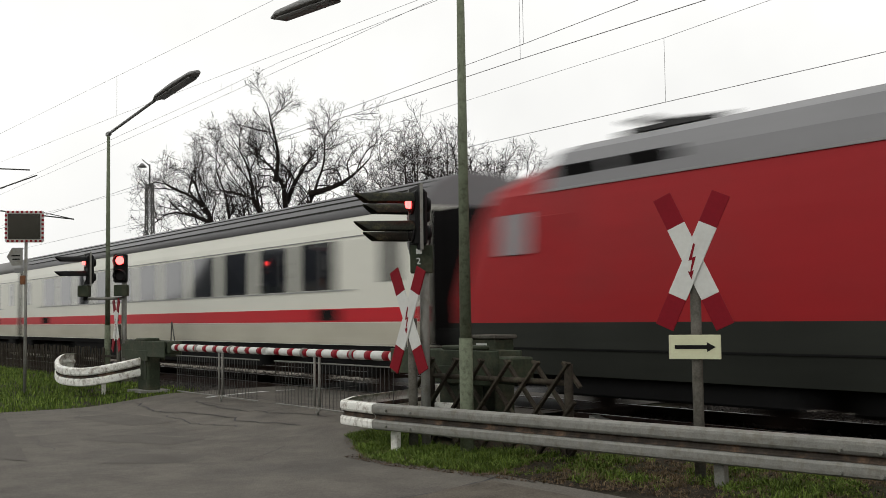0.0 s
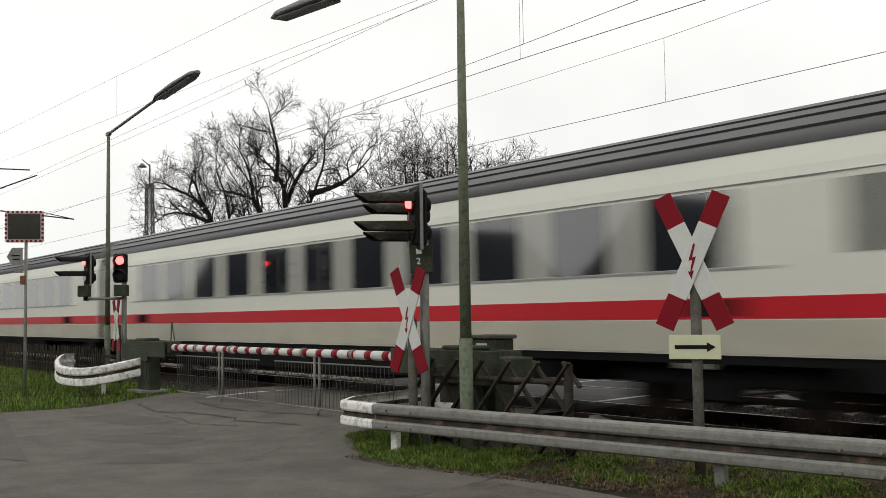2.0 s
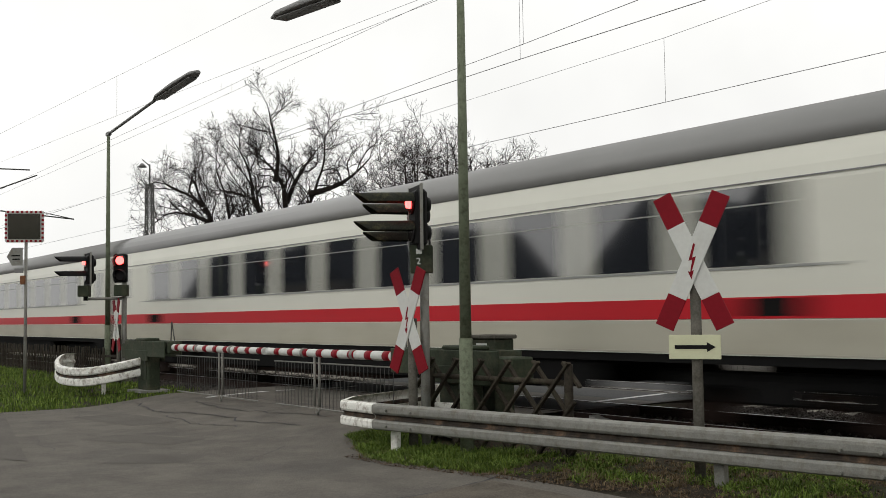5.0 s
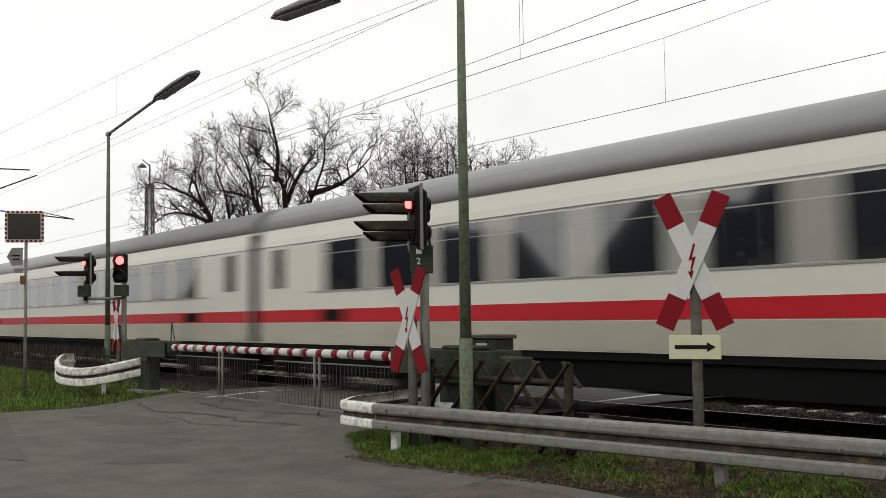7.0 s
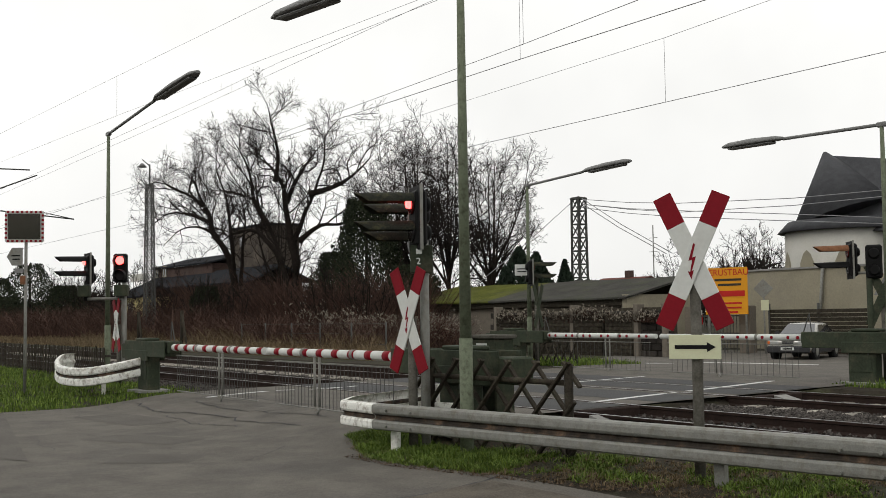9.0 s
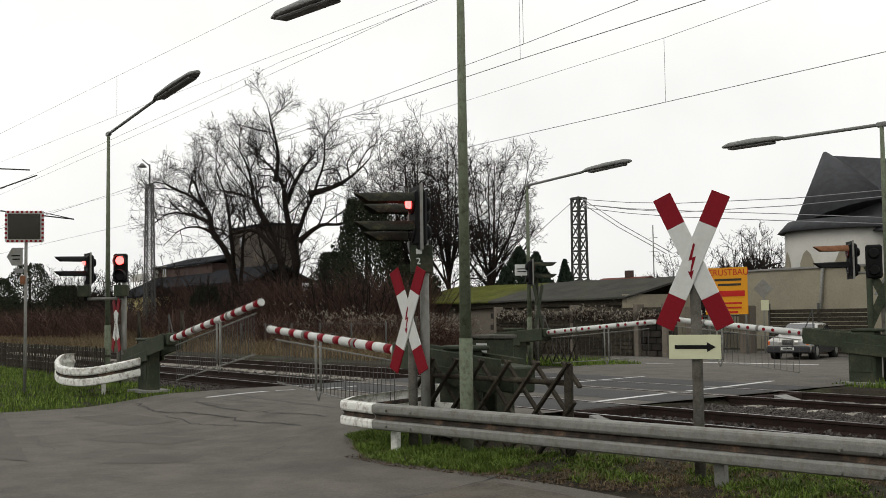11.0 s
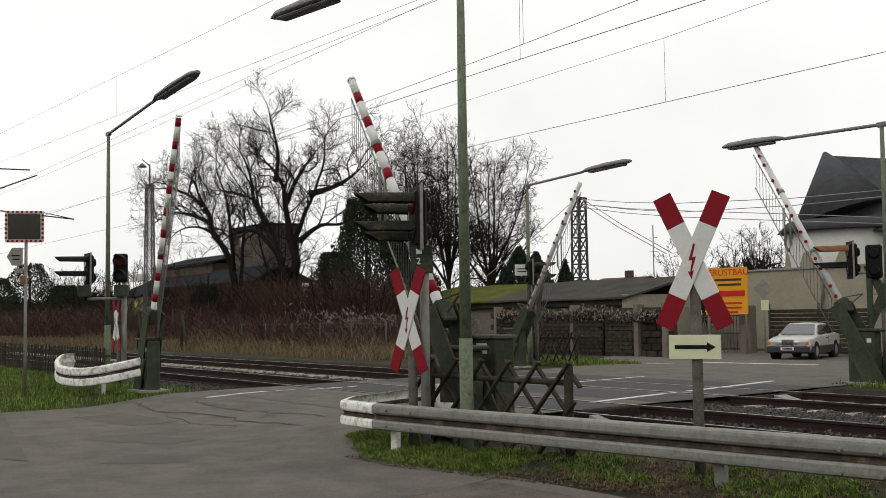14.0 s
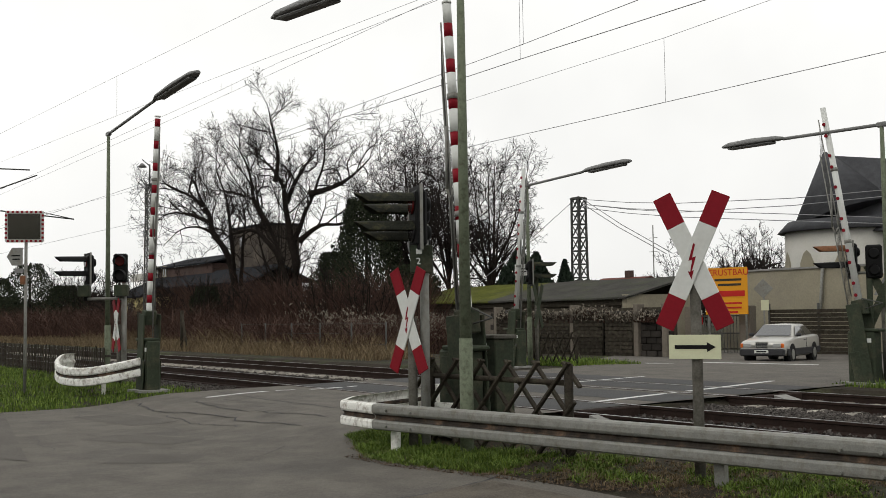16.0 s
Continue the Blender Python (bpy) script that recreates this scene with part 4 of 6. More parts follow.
    for x, w in ((-4.5, 2.4), (-1.2, 1.6), (2.2, 2.8), (5.2, 1.2)):
        for s in (-0.8, 0.8):
            boxpart("equipment_box", (x + 0.25 * s, s, 0.64), (w, 0.9, 0.5), M["ic_under"], co, 0.04)
    return co


def loco(m, cabs, paint, top):
    L = 18.4
    h = L / 2
    lo = thing("electric_locomotive", m, "red electric locomotive with grey roof and dark grey skirt", "locomotive", "locomotives")
    # outline along the length: (x, lower z, upper z) keeps the raked noses
    def nose(z):
        return h - 0.12 * abs(z - 1.6) if z < 1.7 else h - 0.03 - 0.62 * (z - 1.7) / 1.65 - 0.25 * smooth(2.6, 3.4, z)
    zs = [0.58, 0.95, 1.32, 1.7, 2.1, 2.6, 3.0, 3.20]
    hw = [1.38, 1.44, 1.45, 1.45, 1.44, 1.42, 1.39, 1.37]
    def ring(z, w):
        n = nose(z)
        pts = []
        for e in (1, -1):
            for yy, dx in ((-w * e, 0.55), (-w * 0.93 * e, 0.22), (-w * 0.6 * e, 0.05), (w * 0.6 * e, 0.05), (w * 0.93 * e, 0.22), (w * e, 0.55)):
                pts.append(Vector((e * (n - dx), yy, z)))
        return pts
    def skin(lvls, name, material):
        bm = bmesh.new()
        rows = [[bm.verts.new(p) for p in ring(zs[i], hw[i])] for i in lvls]
        k = len(rows[0])
        for a, b in zip(rows, rows[1:]):
            for i in range(k):
                bm.faces.new((a[i], a[(i + 1) % k], b[(i + 1) % k], b[i]))
        bm.faces.new(rows[0][::-1])
        bm.faces.new(rows[-1])
        return part(name, bm, material, lo)
    skin((2, 3, 4, 5, 6, 7), "body", paint)
    skin((0, 1, 2), "skirt", M["loco_grey"])
    bm = bmesh.new()
    shell([(-1.33, 3.195), (-1.25, 3.5), (-1.08, 3.76), (-0.72, 3.92), (0.72, 3.92), (1.08, 3.76), (1.25, 3.5), (1.33, 3.195)], -h + 2.3, h - 2.3, bm)
    part("roof", bm, top, lo)
    for e in (-1, 1):
        bm = bmesh.new()
        a = [(-1.36, 3.195), (-1.24, 3.46), (-1.0, 3.68), (-0.5, 3.78), (0.5, 3.78), (1.0, 3.68), (1.24, 3.46), (1.36, 3.195)]
        va = [bm.verts.new((e * (h - 2.31), y, z)) for y, z in a]
        vb = [bm.verts.new((e * (h - 1.0), y * 0.92, 3.19 + (z - 3.19) * 0.55)) for y, z in a]
        for i in range(len(a) - 1):
            bm.faces.new((va[i], va[i + 1], vb[i + 1], vb[i]))
        bm.faces.new(vb)
        part("cab_roof", bm, paint, lo)
        bm = bmesh.new()
        ang = math.atan2(0.62, 1.65) + 0.1
        box(bm, (e * (h - 0.47), 0, 2.75), (0.03, 2.1, 0.75), Matrix.Rotation(-e * ang, 4, "Y"), 0.01)
        part("windscreen", bm, M["glass"], lo)
        boxpart("front_band", (e * (h - 0.075), 0, 1.25), (0.04, 2.0, 0.22), M["white"], lo)
        for s in (-1, 1):
            boxpart("headlight", (e * (h - 0.12), s * 0.85, 1.75), (0.1, 0.3, 0.16), M["diffuser"], lo, 0.02)
            tubepart("buffer", (e * (h - 0.2), s * 0.87, 1.05), (e * (h + 0.35), s * 0.87, 1.05), 0.2, M["ic_under"], lo, n=14)
            bm = bmesh.new()
            box(bm, (e * (h - 1.75), s * 1.425, 2.62), (0.62, 0.03, 0.62), Matrix.Rotation(s * 0.06, 4, "X"), 0.01)
            part("cab_window", bm, M["glass"], lo)
            boxpart("cab_door", (e * (h - 2.55), s * 1.438, 2.15), (0.6, 0.02, 1.4), paint, lo, 0.008)
            for i in range(2):
                boxpart("roof_grille", (e * (4.9 + i * 1.25), s * 1.275, 3.45), (1.1, 0.05, 0.2), M["ic_under"], lo, 0.01, Matrix.Rotation(s * -0.35, 4, "X"))
        bogie(lo, e * 4.75, 0.6, 1.5)
        for s in (-1.22, 1.22):
            boxpart("bogie_cover", (e * 4.75, s, 0.5), (4.6, 0.1, 0.4), M["ic_under"], lo, 0.03)
        boxpart("plough", (e * (h - 0.35), 0, 0.5), (0.1, 2.3, 0.5), M["ic_under"], lo, 0.02)
        # folded or raised pantograph
        pb = new("pantograph")
        pb.parent = lo
        pb.matrix_basis = pose(e * 5.2, 0, 3.95)
        up = 1.7 if e == cabs else 0.16
        boxpart("base_frame", (0, 0, 0.05), (1.6, 1.2, 0.06), M["iron"], pb)
        for s in (-0.5, 0.5):
            tubepart("lower_arm", (-0.7, s * 0.7, 0.1), (0.75, s * 0.3, 0.05 + up * 0.5), 0.035, M["iron"], pb, n=6)
            tubepart("upper_arm", (0.75, s * 0.3, 0.05 + up * 0.5), (-0.3, s, up), 0.028, M["iron"], pb, n=6)
        for dx in (-0.42, -0.18):
            tubepart("contact_strip", (dx, -0.85, up), (dx, 0.85, up), 0.03, M["iron"], pb, n=6)
    for s in (-1, 1):
        boxpart("waist_line", (0, s * 1.449, 0.95), (L - 1.6, 0.01, 0.025), M["ic_under"], lo)
        boxpart("roof_gutter", (0, s * 1.375, 3.205), (L - 4.6, 0.03, 0.035), M["ic_pale"], lo)
        boxpart("emblem", (-0.3, s * 1.448, 2.15), (0.62, 0.008, 0.42), M["white"], lo, 0, None)
        boxpart("emblem_bar", (-0.3, s * 1.454, 2.15), (0.54, 0.006, 0.34), paint, lo)
        boxpart("tank", (0, s * 0.7, 0.55), (3.6, 1.1, 0.55), M["ic_under"], lo, 0.04)
    return lo


# the middle of each car at t = 0, front to back
CARS = []
yT = TRACK_Y[0]
first_gap = -14.7
CARS.append((loco(pose(first_gap + 9.7, yT, 0.02), 0, M["loco_dull"], M["ic_roof"]), first_gap + 9.7))
proto = {}
for i in range(13):
    x = first_gap - 13.2 - 26.4 * i
    rib = i in (0, 2, 3, 4, 5)
    if rib not in proto:
        proto[rib] = coach(rib, pose(x, yT, 0.02))
        CARS.append((proto[rib], x))
    else:
        CARS.append((copy_thing(proto[rib], pose(x, yT, 0.02)), x))
xl = first_gap - 13 * 26.4 - 9.7
CARS.append((loco(pose(xl, yT, 0.02), -1, M["loco_red"], M["loco_roof"]), xl))


# ---------------------------------------------------------------- overhead line
def wire_thing(name, runs, r, label, droppers=()):
    ob = thing(name, Matrix.Identity(4), label, "overhead wire", "overhead wires")
    for k, pts in enumerate(runs):
        bm = bmesh.new()
        for a, b in zip(pts, pts[1:]):
            tube(bm, a, b, r[k], n=6, caps=False)
        part("wire", bm, M["wire"], ob)
    for a, b in droppers:
        tubepart("dropper", a, b, 0.0045, M["wire"], ob, n=5)
    return ob


def span(x0, x1, y, z_ends, z_mid, n=10):
    return [(x0 + (x1 - x0) * i / n, y, z_mid + (z_ends - z_mid) * (2 * i / n - 1) ** 2) for i in range(n + 1)]


near_c = [(-220, 11.5, 5.8), (-39.5, 11.5, 5.6), (-14, 11.5, 5.77), (40, 11.5, 5.8)]
near_m = [(-170, 11.5, 11.5), (-50.5, 11.5, 8.6), (-34.7, 11.5, 8.15), (-17, 11.5, 7.56), (-5, 11.5, 7.35), (20, 11.5, 7.9)]
far_c = [(-220, 15.5, 5.6), (-24.6, 15.5, 5.54), (-14.4, 15.5, 5.53), (40, 15.5, 5.55)]
far_m = [(-220, 15.5, 7.6), (-60, 15.5, 7.2), (-24.64, 15.5, 6.61), (-14.4, 15.5, 6.79), (-11.86, 15.5, 6.91), (20, 15.5, 8.0)]
wire_thing("contact_line", [near_c, near_m], (0.0068, 0.004), "overhead contact line above the nearer track", [((-13.94, 11.5, 5.77), (-13.94, 11.5, 7.5))])
wire_thing("contact_line", [far_c, far_m], (0.007, 0.0045), "overhead contact line above the farther track", [((-14.4, 15.5, 5.53), (-14.4, 15.5, 6.8)), ((-27, 15.5, 5.54), (-27, 15.5, 6.9))])
wire_thing("feeder_line", [[(-170, 11.5, 13.5), (-50.5, 11.5, 9.9), (-34.7, 11.5, 9.46), (-23.2, 11.5, 9.12), (10, 11.5, 9.0)], [(-120, 13.5, 8.1), (-38.6, 13.5, 8.5), (-31, 13.5, 8.54), (-26.7, 13.5, 8.6), (-19, 13.5, 8.42), (20, 13.5, 8.6)], [(-120, 13.5, 7.8), (-38.6, 13.5, 8.24), (-30.1, 13.5, 8.33), (-20.9, 13.5, 8.45), (20, 13.5, 8.9)], [(-24, 11.3, 5.72), (-13.61, 11.3, 5.93), (-9.8, 11.3, 6.05), (20, 11.3, 7.0)]], (0.0042, 0.005, 0.005, 0.0055), "thin feeder cables beside the contact line", [((-34.68, 11.5, 9.46), (-34.68, 11.5, 8.15)), ((-13.61, 11.3, 5.93), (-13.61, 11.3, 7.5)), ((-30.9, 13.5, 8.54), (-30.9, 13.5, 8.75)), ((-30.1, 13.5, 8.33), (-30.1, 13.5, 8.6))])


def line_mast(x, y, side):
    mt = thing("line_mast", pose(x, y, -0.3), "dark steel overhead line mast with cantilever tubes", "line mast", "line masts")
    bm = bmesh.new()
    for s in (-0.12, 0.12):
        box(bm, (s, 0, 4.3), (0.06, 0.22, 8.6))
    for i in range(14):
        box(bm, (0, 0.1, 0.4 + i * 0.6), (0.26, 0.02, 0.05))
    part("mast", bm, M["steel"], mt)
    for z0, z1, l in ((7.1, 7.14, 1.75), (6.1, 6.97, 2.0), (5.7, 5.45, 3.3)):
        tubepart("cantilever_tube", (0, 0, z0), (0, side * l, z1), 0.024, M["steel"], mt, n=8)
    tubepart("registration_arm", (0, side * 3.3, 5.45), (0.2, side * 2.2, 5.62), 0.016, M["steel"], mt, n=6)
    for z in (7.1, 5.7):
        for i in range(4):
            bm = bmesh.new()
            tube(bm, (0, side * (0.35 + i * 0.07), z), (0, side * (0.39 + i * 0.07), z), 0.075, n=10)
            part("insulator", bm, M["rusthood"], mt)


for x in (-39.5, -100, -165):
    line_mast(x, 8.25, 1)


def lattice_mast(x, y, h, w0, w1, label, z0=-0.3, leg=0.075):
    lm = thing("lattice_mast", pose(x, y, z0), label, "lattice mast", "lattice masts")
    cor = [(-1, -1), (1, -1), (1, 1), (-1, 1)]
    n = int(h / (w0 * 1.1))
    for sx, sy in cor:
        tubepart("corner_leg", (sx * w0 / 2, sy * w0 / 2, 0), (sx * w1 / 2, sy * w1 / 2, h), leg, M["steel"], lm, n=4)
    for f in range(4):
        bm = bmesh.new()
        a, b = cor[f], cor[(f + 1) % 4]
        for i in range(n):
            za, zb = h * i / n, h * (i + 1) / n
            wa, wb = w0 + (w1 - w0) * i / n, w0 + (w1 - w0) * (i + 1) / n
            tube(bm, (a[0] * wa / 2, a[1] * wa / 2, za), (b[0] * wb / 2, b[1] * wb / 2, zb), leg * 0.56, n=4, caps=False)
            tube(bm, (b[0] * wa / 2, b[1] * wa / 2, za), (a[0] * wb / 2, a[1] * wb / 2, zb), leg * 0.56, n=4, caps=False)
            tube(bm, (a[0] * wb / 2, a[1] * wb / 2, zb), (b[0] * wb / 2, b[1] * wb / 2, zb), leg * 0.56, n=4, caps=False)
        part("lattice_face", bm, M["steel"], lm)
    return lm


m1 = lattice_mast(-66.0, 24.0, 10.3, 0.62, 0.36, "tall dark lattice steel mast with a lamp among bare trees", leg=0.042)
tubepart("top_spike", (0, 0, 10.3), (0, 0, 11.6), 0.05, M["steel"], m1, n=6)
tubepart("lamp_arm", (0, 0, 11.5), (-0.8, -0.2, 12.0), 0.03, M["steel"], m1, n=6)
tubepart("bell_lamp", (-0.8, -0.2, 11.75), (-0.8, -0.2, 11.5), 0.08, M["lamp"], m1, 0.3, n=12)
m2 = lattice_mast(-49.2, 45.0, 9.0, 0.72, 0.60, "wide lattice steel mast behind the sheds", -0.4)
boxpart("head_frame", (0, 0, 8.95), (0.78, 0.72, 0.1), M["steel"], m2)
tubepart("core_pole", (0, 0, 0), (0, 0, 9.1), 0.07, M["steel"], m2, n=8)
for k, (a, b) in enumerate((((-49, 45, 8.3), (-37.4, 40, 4.4)), ((-49, 45, 8.6), (-37.0, 40, 4.4)), ((-49.4, 45, 8.6), (-53.5, 40, 3.2)))):
    wire_thing("power_cable", [[a, tuple((Vector(a) + Vector(b)) / 2 - Vector((0, 0, 0.12))), b]], (0.022,), "dark power cable hung from the lattice mast")
for z0, za, zb, zc in ((8.5, 7.51, 7.05, 6.8), (8.2, 7.01, 6.69, 6.6), (8.2, 7.1, 6.25, 4.9), (8.0, 6.75, 5.91, 4.7)):
    wire_thing("power_cable", [[(-49, 45, z0), (-45, 45, (z0 + za) / 2 - 0.08), (-41.1, 45, za), (-33.5, 45, zb), (-22, 45, zc)]], (0.022,), "dark power cable hung from the lattice mast")


# ---------------------------------------------------------------- trees and growth
def grow(seed, guides, rad, dense=1.0, wood=14.0):
    """Stem and twig geometry of one bare tree: guides are the lines of trunk and limbs, finer wood branches off them."""
    rng = random.Random(seed)
    big, small = ([], []), ([], [])

    def run(store, pts, rr, n):
        v, f = store
        k = len(v)
        for i, p in enumerate(pts):
            q = (pts[min(i + 1, len(pts) - 1)] - pts[max(i - 1, 0)]).to_track_quat("Z", "Y")
            for j in range(n):
                an = 2 * math.pi * j / n
                v.append(tuple(p + q @ Vector((rr[i] * math.cos(an), rr[i] * math.sin(an), 0))))
        for i in range(len(pts) - 1):
            for j in range(n):
                a, b = k + i * n + j, k + i * n + (j + 1) % n
                f.append((a, b, b + n, a + n))

    size = (0.0, 0.235 * wood, 0.115 * wood, 0.055 * wood, 0.026 * wood)
    steps = (0, 9, 6, 3, 1)
    many = (0, 7, 5, 3, 0)

    def twigs(pts, rr, lvl, count):
        for c in range(count):
            t = 0.14 + 0.86 * (c + rng.random()) / count
            u = t * (len(pts) - 1)
            k = min(len(pts) - 2, int(u))
            p = pts[k].lerp(pts[k + 1], u - k)
            dk = (pts[k + 1] - pts[k]).normalized()
            side = Vector((rng.gauss(0, 1), rng.gauss(0, 1), rng.gauss(0.25, 0.8)))
            side = (side - dk * side.dot(dk)).normalized()
            an = rng.uniform(0.45, 1.25)
            d = dk * math.cos(an) + side * math.sin(an)
            ln = size[lvl] * rng.uniform(0.55, 1.15) * (1.15 - 0.45 * t)
            n = steps[lvl]
            q, w = [p], Vector((rng.gauss(0, 0.12), rng.gauss(0, 0.12), rng.gauss(0.06, 0.1)))
            for i in range(n):
                w = w * 0.6 + Vector((rng.gauss(0, 0.13), rng.gauss(0, 0.13), rng.gauss(0.03 if lvl < 3 else 0.0, 0.12)))
                d = (d + w).normalized()
                q.append(q[-1] + d * ln / n)
            r0 = min(rr[k] * 0.6, (0, 0.06, 0.030, 0.017, 0.011)[lvl])
            r1 = (0, 0.022, 0.013, 0.009, 0.006)[lvl]
            rad_q = [r0 + (r1 - r0) * i / n for i in range(n + 1)]
            run(big if lvl == 1 else small, q, rad_q, 5 if lvl == 1 else 3)
            if lvl < 4:
                twigs(q, rad_q, lvl + 1, max(1, round(many[lvl] * dense * rng.uniform(0.75, 1.25))))

    for g, (r0, pts) in enumerate(guides):
        fine = []
        for i in range(len(pts) - 1):
            p0, p1, p2, p3 = (pts[max(0, min(len(pts) - 1, i + k))] for k in (-1, 0, 1, 2))
            for t in (0, 0.25, 0.5, 0.75):
                fine.append(0.5 * (2 * p1 + (p2 - p0) * t + (2 * p0 - 5 * p1 + 4 * p2 - p3) * t * t + (3 * p1 - p0 - 3 * p2 + p3) * t ** 3))
        fine.append(pts[-1])
        far = sum((b - a).length for a, b in zip(fine, fine[1:]))
        fine = [p + Vector([0.06 * far / 8 * noise.noise((p.x * 0.8, p.z * 0.8, seed + g * 7 + k * 31)) * min(1, i / 3) for k in range(3)]) for i, p in enumerate(fine)]
        n = len(fine) - 1
        rr = [max(0.022, r0 * (1 - 0.94 * (i / n) ** 0.6)) for i in range(n + 1)]
        run(big, fine, rr, 9)
        twigs(fine, rr, 1, round(far * 0.95 * dense * (14 / wood) ** 0.6) + 1)
        twigs(fine[n // 2:], rr[n // 2:], 2, round(far * 0.45 * dense * (14 / wood) ** 0.6))
    return big, small


ACROSS, AWAY = Vector((0.577, 0.817, 0)), Vector((-0.817, 0.577, 0))


def old_tree(seed, x, y, lines, rad, label):
    """A tree whose limbs follow lines of (across, up) metres from its foot, with some depth of their own."""
    rng = random.Random(seed)
    guides = []
    for g, line in enumerate(lines):
        deep, at, pts = rng.uniform(-0.45, 0.45), 0.0, []
        for i, (u, w) in enumerate(line):
            at = deep * max(0.0, w - 6.0) if g else 0.0
            pts.append(ACROSS * u + AWAY * at + Vector((0, 0, w - 0.17 * max(0.0, w - 6))))
        guides.append((rad if g == 0 else rad * rng.uniform(0.42, 0.58), pts))
    tr = thing("bare_tree", pose(x, y, -0.45), label, "tree", "bare trees")
    big, small = grow(seed, guides, rad, 1.0)
    mesh_thing("trunk", *big, M["bark"], "", "", parent=tr)
    mesh_thing("crown", *small, M["twig"], "", "", parent=tr)


def bare_tree(seed, x, y, h, w, label, rad=0.3, stems=9, fork=0.28, reach=0.5, dense=1.0, lean=0.0):
    """A tree with a domed crown: stems rise from the fork to points all over the dome."""
    rng = random.Random(seed)
    top = Vector((lean * h, 0, h))
    guides = [(rad, [Vector((0, 0, -0.2)), top * (fork * 0.6), top * (fork + 0.12), top * 0.62 + Vector((rng.uniform(-0.4, 0.4), rng.uniform(-0.4, 0.4), 0)), top * 0.96])]
    for i in range(stems):
        az = 2.4 * i + rng.uniform(-0.3, 0.3)
        k = (i + 0.6) / stems
        out = w * math.sqrt(k) * rng.uniform(0.8, 1.05)
        up = h * (1 - reach * k * k) * rng.uniform(0.9, 1.0)
        a = top * fork * rng.uniform(0.7, 1.3)
        b = Vector((math.cos(az) * out + lean * up, math.sin(az) * out, up))
        c = a.lerp(b, 0.33) + Vector((math.cos(az), math.sin(az), 0)) * w * rng.uniform(-0.02, 0.16)
        d = a.lerp(b, 0.68) + Vector((math.cos(az), math.sin(az), -0.2)) * w * rng.uniform(0.0, 0.12)
        guides.append((rad * rng.uniform(0.4, 0.6), [a, c, d, b]))
    tr = thing("bare_tree", pose(x, y, -0.45), label, "tree", "bare trees")
    big, small = grow(seed, guides, rad, dense, max(5.0, min(14.0, h)))
    mesh_thing("trunk", *big, M["bark"], "", "", parent=tr)
    mesh_thing("crown", *small, M["twig"], "", "", parent=tr)
    return tr


OAK = [
    [(0.0, 0.0), (0.2, 5.4), (-0.2, 7.9), (-0.5, 10.5), (-0.8, 12.3), (-1.8, 13.8), (-2.9, 14.8)],
    [(-0.1, 6.5), (0.7, 9.4), (1.3, 11.0), (2.1, 13.8), (2.2, 16.0), (3.2, 17.5)],
    [(-0.5, 10.5), (0.2, 12.5), (1.1, 14.2), (1.9, 15.5)],
    [(-0.8, 11.9), (-0.5, 14.1), (-0.8, 16.2), (-1.0, 17.7)],
    [(-0.2, 3.5), (-1.0, 6.5), (-1.9, 9.1), (-3.0, 10.9), (-4.5, 11.7), (-6.1, 12.0), (-7.1, 13.7)],
    [(1.3, 11.0), (3.2, 11.7), (4.6, 12.8), (5.6, 14.0)],
    [(0.4, 7.3), (1.9, 8.6), (3.4, 8.7), (5.0, 10.0)],
    [(-0.7, 5.8), (-2.4, 8.1), (-4.0, 8.0), (-5.5, 6.7)],
    [(-1.7, 8.8), (-2.4, 10.7), (-2.6, 13.0), (-3.6, 15.5)],
]
LEANING = [
    [(0.0, 0.0), (-1.1, 6.2), (-2.3, 8.6), (-2.7, 10.5), (-3.9, 11.8), (-5.5, 12.9), (-6.8, 13.2)],
    [(-2.1, 8.4), (-3.6, 9.3), (-5.0, 9.1), (-6.1, 7.6)],
    [(-2.7, 10.3), (-3.6, 12.2), (-4.2, 13.9), (-4.8, 15.0)],
    [(-0.8, 5.4), (-0.9, 8.8), (-1.1, 11.6), (-1.7, 14.1), (-1.4, 16.0)],
    [(-0.3, 4.3), (0.0, 8.1), (0.2, 10.3), (-0.5, 13.0)],
    [(-2.5, 9.6), (-4.3, 10.4), (-5.7, 10.3), (-6.8, 9.3)],
]
old_tree(3, -65.3, 33.7, OAK, 0.46, "tall bare broadleaf tree with dense fine twigs")
old_tree(8, -72.5, 33.5, LEANING, 0.36, "leaning bare broadleaf tree with spreading crown")
bare_tree(14, -88.0, 44.0, 14.5, 4.6, "bare broadleaf tree with forked trunk", rad=0.3, stems=8, dense=0.62)
bare_tree(21, -60.2, 43.0, 14.3, 3.6, "bare tree behind the mossy shed", rad=0.26, stems=10, dense=0.85)
bare_tree(22, -55.0, 42.5, 12.6, 4.2, "bare tree behind the mossy shed", rad=0.26, stems=10, dense=0.85)
bare_tree(23, -65.5, 43.5, 15.0, 3.8, "bare tree behind the mossy shed", rad=0.28, stems=10, dense=0.85)
bare_tree(24, -71.0, 46.5, 15.6, 4.2, "bare tree behind the mossy shed", rad=0.28, stems=9, dense=0.85)
bare_tree(31, -55.7, 70.0, 8.6, 4.2, "rounded bare tree beside the church", rad=0.16, stems=10, fork=0.2, dense=0.6)
bare_tree(32, -64.1, 71.0, 8.0, 3.8, "rounded bare tree beside the church", rad=0.16, stems=10, fork=0.2, dense=0.6)
bare_tree(34, -59.7, 74.0, 8.0, 3.8, "rounded bare tree behind the banner", rad=0.16, stems=10, fork=0.2, dense=0.6)
